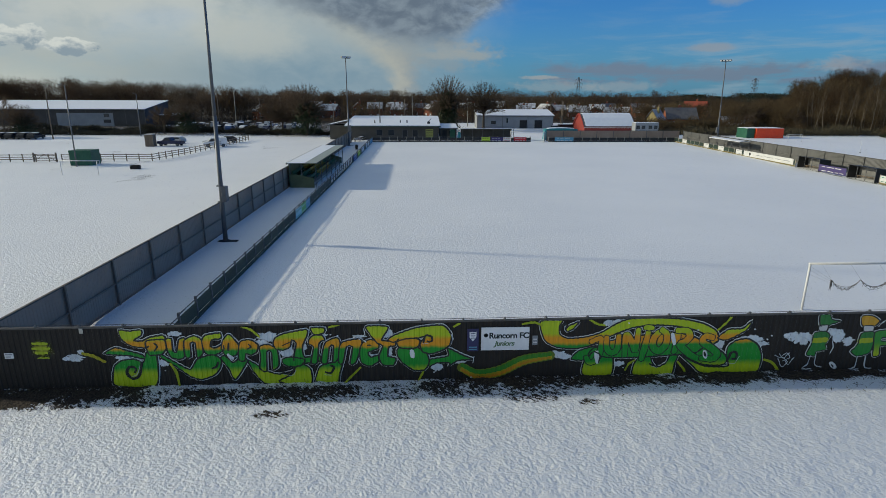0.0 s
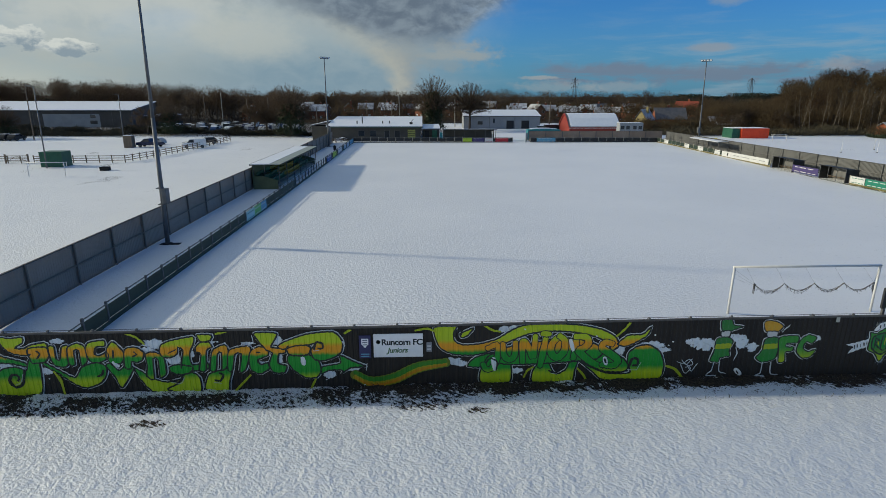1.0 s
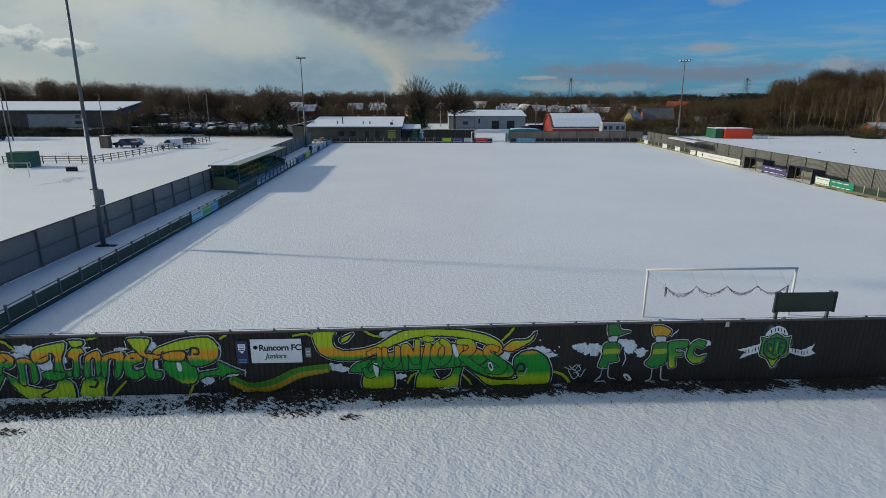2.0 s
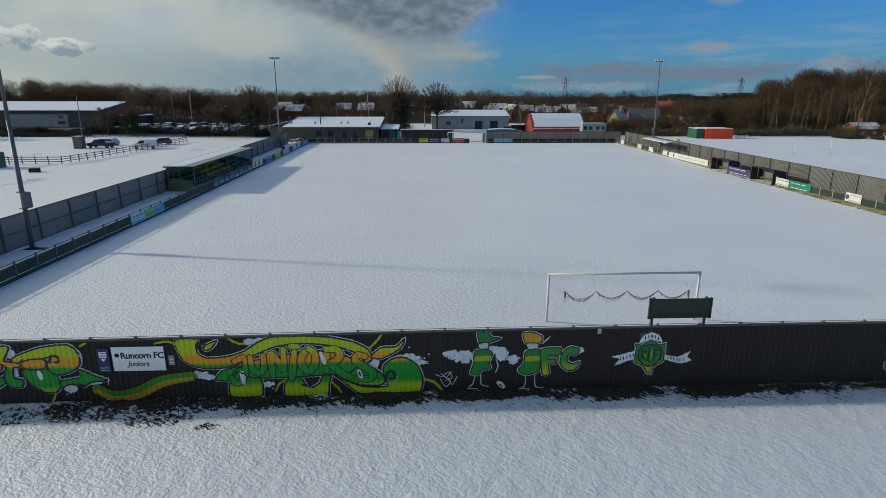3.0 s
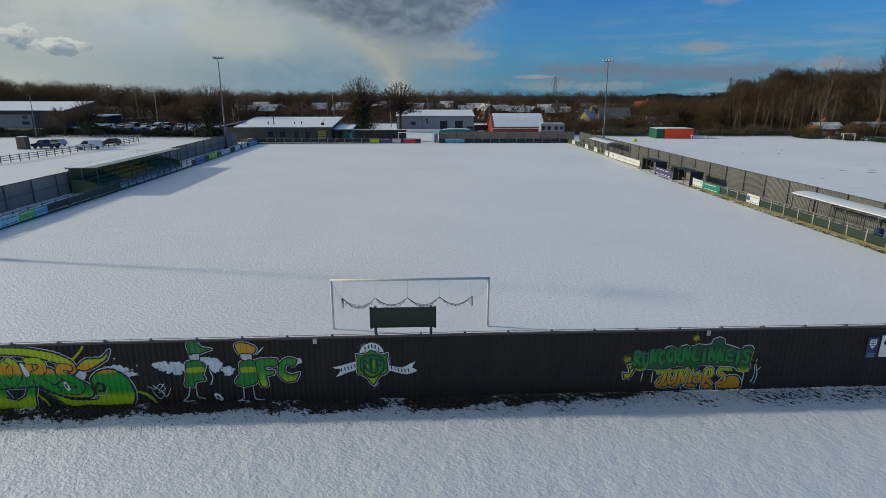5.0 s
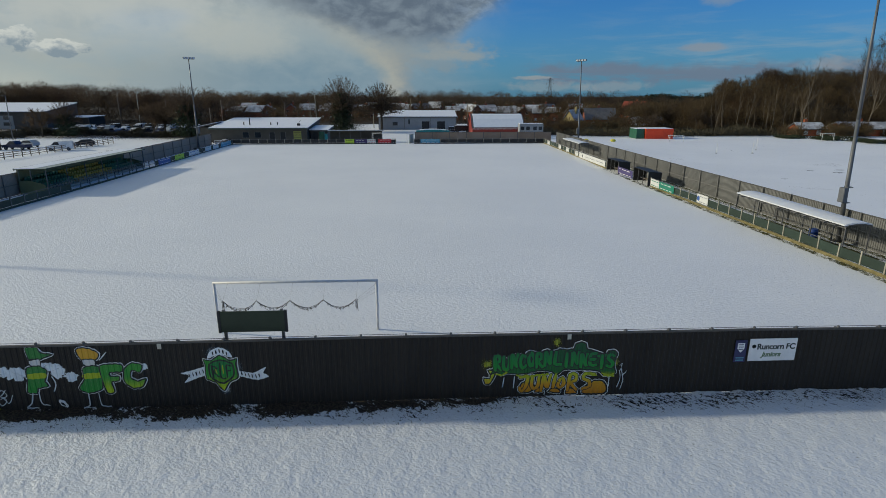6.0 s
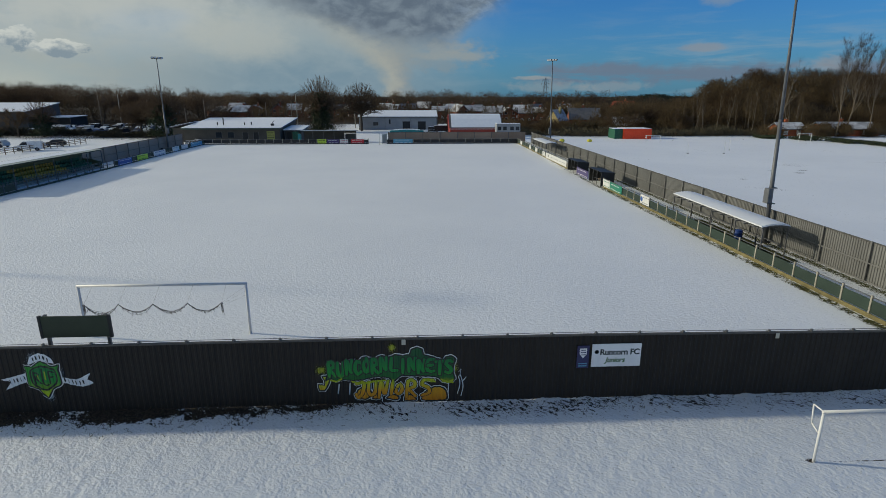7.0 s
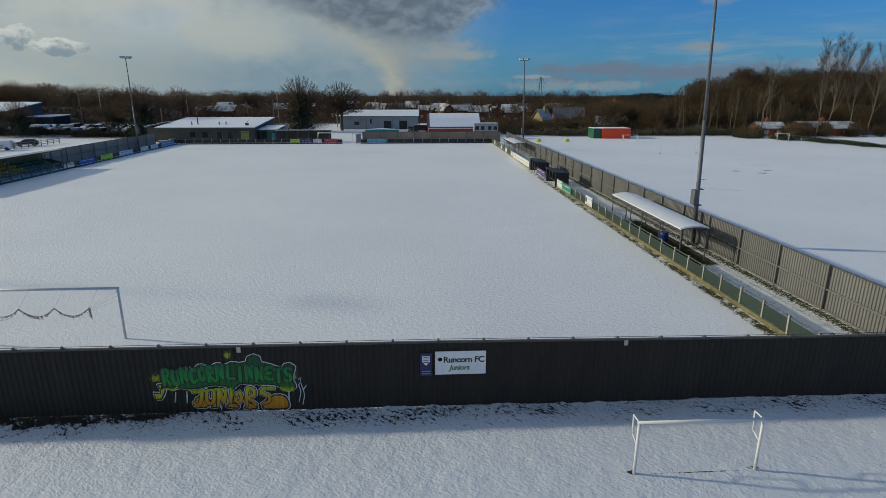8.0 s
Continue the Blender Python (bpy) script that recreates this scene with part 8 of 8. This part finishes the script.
def painted_shield():
    begin('painted_shield', 'painted green shield with white side ribbons and a white haze')
    haze(22.62, 2.08, 0.53, 0.27)
    haze(22.88, 2.03, 0.24, 0.22)
    haze(22.8, 0.64, 0.24, 0.22)
    haze(23.22, 1.43, 0.28, 0.45)
    haze(22.24, 1.4, 0.24, 0.45)
    shape('white', 22.19, 1.54, 21.66, 1.41, 21.31, 1.32, 21.61, 1.23, 21.43, 0.95, 21.89, 1.13, 22.25, 1.26)
    shape('white', 23.26, 1.38, 23.81, 1.28, 24.28, 1.5, 24.17, 1.27, 24.36, 1.13, 23.94, 1, 23.28, 1.2)
    shape('white', 22.3, 1.86, 22.42, 2.14, 22.72, 2.28, 23.02, 2.16, 23.16, 1.88, 22.73, 2.02)
    shape('shield', 22.2, 1.66, 22.16, 1.84, 22.4, 1.78, 22.73, 1.98, 23.06, 1.78, 23.3, 1.84, 23.26, 1.66, 23.28, 1.12, 22.98, 0.94, 22.75, 0.6, 22.5, 0.94, 22.2, 1.1)
    shape('fern', 22.34, 1.64, 22.72, 1.8, 23.13, 1.64, 23.13, 1.18, 22.74, 0.9, 22.35, 1.16)
    for nums in ((22.42, 1.6, 22.44, 1.14), (22.44, 1.56, 22.6, 1.5, 22.46, 1.36, 22.63, 1.16), (22.7, 1.68, 22.7, 1.12, 22.86, 1.1), (22.92, 1.14, 22.92, 1.6, 23.08, 1.56), (22.92, 1.38, 23.04, 1.4)):
        brush('dark', 0.055, *nums)
    brush('lime', 0.035, 22.8, 1.6, 22.8, 1.3)
    brush('lime', 0.035, 22.54, 1.44, 22.58, 1.3)
    for x, z in ((22.5, 2.06), (22.62, 2.12), (22.74, 2.14), (22.86, 2.11), (22.98, 2.05)):
        brush('dark', 0.045, x, z + 0.05, x + 0.01, z - 0.05)
    for x, z in ((21.62, 1.24), (21.74, 1.27), (21.86, 1.3), (21.98, 1.34), (22.1, 1.38), (23.42, 1.28), (23.54, 1.24), (23.66, 1.2), (23.78, 1.17), (23.9, 1.15), (24.02, 1.18)):
        brush('dark', 0.035, x, z + 0.06, x + 0.02, z - 0.06)


GLYPHS = {  # strokes of hand-sprayed capitals in a unit cell
    "R": ((0.1, 0.0, 0.1, 1.0, 0.65, 0.95, 0.7, 0.65, 0.2, 0.5, 0.85, 0.0),),
    "U": ((0.1, 1.0, 0.12, 0.25, 0.45, 0.0, 0.8, 0.25, 0.85, 1.0),),
    "N": ((0.1, 0.0, 0.15, 1.0, 0.75, 0.1, 0.85, 1.0),),
    "C": ((0.85, 0.85, 0.4, 1.0, 0.1, 0.5, 0.4, 0.02, 0.85, 0.2),),
    "O": ((0.5, 1.0, 0.1, 0.55, 0.45, 0.0, 0.88, 0.5, 0.5, 1.0),),
    "L": ((0.25, 1.0, 0.15, 0.1, 0.85, 0.05),),
    "I": ((0.5, 1.0, 0.45, 0.0),),
    "E": ((0.85, 0.95, 0.2, 0.9, 0.15, 0.1, 0.85, 0.05), (0.2, 0.5, 0.7, 0.52)),
    "T": ((0.05, 0.95, 0.95, 1.0), (0.5, 0.95, 0.45, 0.0)),
    "S": ((0.85, 0.9, 0.4, 1.0, 0.15, 0.72, 0.75, 0.35, 0.6, 0.02, 0.1, 0.1),),
}


def sprayed_word(text, kind, width, x0, x1, tall):
    """A word in sprayed capitals that follows the arched row."""
    step = (x1 - x0) / len(text)
    for i, ch in enumerate(text):
        mid = x0 + (i + 0.5) * step
        base = 1.12 + 0.2 * math.cos((mid - 34.6) * 0.62) - 0.06 * (i % 2)
        for stroke in GLYPHS[ch]:
            nums = []
            for u, v in zip(stroke[::2], stroke[1::2]):
                nums += [x0 + (i + 0.04 + 0.92 * u) * step, base + v * tall]
            brush(kind, width, *nums)


def third_lettering():
    begin('sprayed_lettering', 'smaller sprayed lettering, dark green above and orange below with white drips')
    mist(32.1, 1.38, 0.28, 0.22)
    mist(34.6, 2.2, 0.20, 0.22)
    mist(36.77, 1.34, 0.20, 0.27)
    shape('amber', 33.29, 0.28, 33.37, 0.62, 33.71, 0.69, 33.84, 0.43, 33.66, 0.23)
    shape('amber', 34.99, 0.14, 35.07, 0.39, 35.26, 0.34, 35.43, 0.15)
    shape('amber', 35.62, 0.14, 35.75, 0.48, 36.06, 0.65, 36.36, 0.62, 36.5, 0.41, 36.46, 0.12)
    shape('amber', 33.85, 0.23, 34, 0.46, 34.13, 0.26)
    shape('amber', 34.35, 0.25, 34.56, 0.4, 34.8, 0.28, 34.73, 0.17)
    brush('amber', 0.11, 33.32, 0.84, 33.58, 0.88, 33.5, 0.45, 33.35, 0.28, 33.29, 0.42)
    brush('amber', 0.11, 33.75, 0.88, 33.73, 0.49, 33.85, 0.38, 33.96, 0.51, 34, 0.86)
    brush('amber', 0.11, 34.08, 0.28, 34.18, 0.88, 34.29, 0.42, 34.42, 0.92)
    brush('amber', 0.11, 34.59, 0.86, 34.52, 0.42)
    brush('amber', 0.11, 34.74, 0.66, 34.69, 0.47, 34.82, 0.42, 34.92, 0.61, 34.84, 0.8, 34.75, 0.69)
    brush('amber', 0.11, 35.06, 0.28, 35.14, 0.9, 35.35, 0.89, 35.36, 0.69, 35.17, 0.58, 35.38, 0.31)
    brush('amber', 0.11, 36.01, 0.92, 35.69, 0.93, 35.62, 0.75, 35.84, 0.63, 35.87, 0.43, 35.62, 0.33)
    shape('amber', 31.98, 0.86, 32.19, 0.82, 32.2, 1.02, 32.12, 1.15, 32.29, 1.18, 32.39, 1.02, 32.3, 0.78, 32.18, 0.6, 32.01, 0.63)
    shape('moss', 32.25, 1.0, 32.35, 1.3, 32.5, 1.55, 32.75, 1.62, 32.9, 1.56, 33.05, 1.74, 33.3, 1.76, 33.42, 1.72, 33.6, 1.88, 33.85, 1.82, 34.0, 1.8, 34.2, 1.92, 34.45, 1.84, 34.7, 1.94, 34.95, 1.9, 35.2, 1.95, 35.26, 2.12, 35.46, 2.2, 35.64, 2.12, 35.68, 1.93, 35.95, 1.84, 36.2, 1.74, 36.38, 1.68, 36.48, 1.82, 36.68, 1.84, 36.82, 1.7, 36.74, 1.48, 36.72, 1.2, 36.8, 0.95, 36.6, 0.82, 36.35, 0.86, 36.2, 1.02, 35.9, 1.08, 35.4, 1.1, 34.9, 1.12, 34.62, 0.9, 34.45, 1.05, 34.0, 1.1, 33.6, 1.02, 33.2, 0.98, 32.85, 1.02, 32.6, 0.95, 32.45, 1.08)
    sprayed_word("RUNCORN", 'fern', 0.12, 32.34, 34.44, 0.52)
    sprayed_word("LINNETS", 'fern', 0.12, 34.48, 36.74, 0.5)
    brush('lime', 0.06, 32.42, 1.02, 32.62, 0.96, 32.8, 1.06)
    brush('lime', 0.06, 36.3, 0.95, 36.55, 0.86, 36.72, 0.92)
    brush('lime', 0.07, 33.17, 0.95, 33.48, 0.86, 33.93, 0.93, 34.32, 0.96)
    brush('lime', 0.07, 34.6, 0.96, 34.62, 0.82)
    brush('lime', 0.07, 36.36, 0.86, 36.71, 0.83)
    brush('lime', 0.07, 35.79, 0.92, 36.08, 0.87)
    brush('tag', 0.04, 32.71, 0.85, 32.66, 0.5)
    brush('tag', 0.04, 33.09, 0.88, 33.06, 0.45)
    brush('tag', 0.04, 36.56, 0.78, 36.55, 0.43)
    brush('tag', 0.03, 34.22, 0.32, 34.2, 0.15)
    brush('tag', 0.03, 36.91, 1.07, 36.97, 0.77, 36.88, 0.38)
    brush('tag', 0.03, 36.99, 1.11, 37.08, 0.68, 37.01, 0.28)
    brush('tag', 0.03, 37.05, 0.85, 37.18, 1.02)
    brush('tag', 0.02, 36.92, 1.25, 37.01, 1.33, 36.95, 1.07)


for paint in (first_lettering, second_lettering, painted_patches, painted_shield, third_lettering):
    paint()


# ---- boards fixed to the painted fence ----
def words(text, size, x, z, y, material, root, slant=0.0):
    cu = bpy.data.curves.new("inscription", "FONT")
    cu.body, cu.size, cu.shear, cu.align_x = text, size, slant, "LEFT"
    cu.offset, cu.space_character = size * 0.034, 0.95
    tmp = bpy.data.objects.new("inscription", cu)
    me = bpy.data.meshes.new_from_object(tmp)
    bpy.data.objects.remove(tmp)
    me.materials.clear()
    me.materials.append(material)
    ob = new("inscription", me)
    ob.parent = root
    ob.matrix_basis = pose(x, y, z, 90)
    return ob


P_BOARD, P_INK, P_LEAF, P_CRESTB = plain("clean_white_board", (0.8, 0.8, 0.8), 0.4), plain("black_print", (0.02, 0.03, 0.03)), plain("green_print", (0.1, 0.17, 0.08)), plain("dark_blue_board", (0.035, 0.035, 0.11))


def club_board(x0, x1, z0, z1, label, plate):
    root = thing("name_board", (x0, FY - RIB - 0.035, 0), label, "sign", "name boards")
    w, h = x1 - x0, z1 - z0
    part("panel", boxed(0, w, -0.012, 0.012, z0, z1, 0.004), P_BOARD, root)
    words("Runcorn FC", h * 0.345, w * 0.16, z0 + h * 0.53, -0.014, P_INK, root)
    words("Juniors", h * 0.30, w * 0.28, z0 + h * 0.20, -0.014, P_LEAF, root, 0.25)
    bm = bmesh.new()
    for k in range(3):
        tube(bm, (w * (0.085 + 0.012 * k), -0.0135, z0 + h * 0.66), (w * (0.085 + 0.012 * k), -0.0165, z0 + h * 0.66), h * (0.09 - 0.02 * abs(k - 1)), h * 0.06, 8)
    part("mark", bm, P_INK, root)
    crest = part("crest_board", boxed(-0.53, -0.1, -0.012, 0.012, z0 - 0.03, z1 - 0.05, 0.004), P_CRESTB, root, "dark blue board with a pale shield")
    cx, cz = -0.315, z0 + h * 0.6
    part("crest_shield", prismed([(cx - 0.13, cz + 0.2), (cx + 0.13, cz + 0.2), (cx + 0.13, cz - 0.02), (cx, cz - 0.18), (cx - 0.13, cz - 0.02)], -0.0165, -0.0135, "y"), P_BOARD, crest)
    for k in range(3):
        part("crest_bar", boxed(cx - 0.09, cx + 0.09, -0.02, -0.0175, cz + 0.12 - 0.09 * k, cz + 0.15 - 0.09 * k), P_CRESTB, crest)
    for k in range(2):
        part("print_bar", boxed(cx - 0.15, cx + 0.15, -0.016, -0.0135, z0 + 0.03 + 0.09 * k, z0 + 0.07 + 0.09 * k), I_SKY, crest)
    if plate:
        n = part("notice", boxed(w + 0.13, w + 0.33, -0.01, 0.012, z0 + 0.2, z0 + 0.58), I_GREY, root, "small grey notice")
        part("print_bar", box(boxed(w + 0.16, w + 0.3, -0.014, -0.0105, z0 + 0.28, z0 + 0.33), w + 0.16, w + 0.3, -0.014, -0.0105, z0 + 0.4, z0 + 0.46), I_WHITE, n)


club_board(3.2, 5.03, 1.13, 2.07, "white name board with black and green print on the fence", True)
club_board(41.65, 43.42, 1.31, 2.19, "white name board on the plain black fence", False)
tiny = thing("notice", (-14.47, FY - RIB - 0.03, 0), "small white notice on the black fence", "sign")
part("panel", boxed(0, 0.32, -0.008, 0.01, 1.05, 1.27), P_BOARD, tiny)
part("print_bar", box(boxed(0.03, 0.28, -0.012, -0.0085, 1.19, 1.23), 0.03, 0.22, -0.012, -0.0085, 1.1, 1.14), I_GREY, tiny)
begin("sprayed_sign", "yellow sprayed disc with bars and an arrow on the fence")
blot("mist", -13.15, 1.4, 0.5, 0.42, 0.3)
brush("lime", 0.10, -13.4, 1.62, -12.9, 1.62)
brush("lime", 0.10, -13.42, 1.42, -12.85, 1.42)
brush("lime", 0.10, -13.35, 1.24, -12.95, 1.24)
brush("lime", 0.05, -13.3, 1.04, -12.9, 1.04)
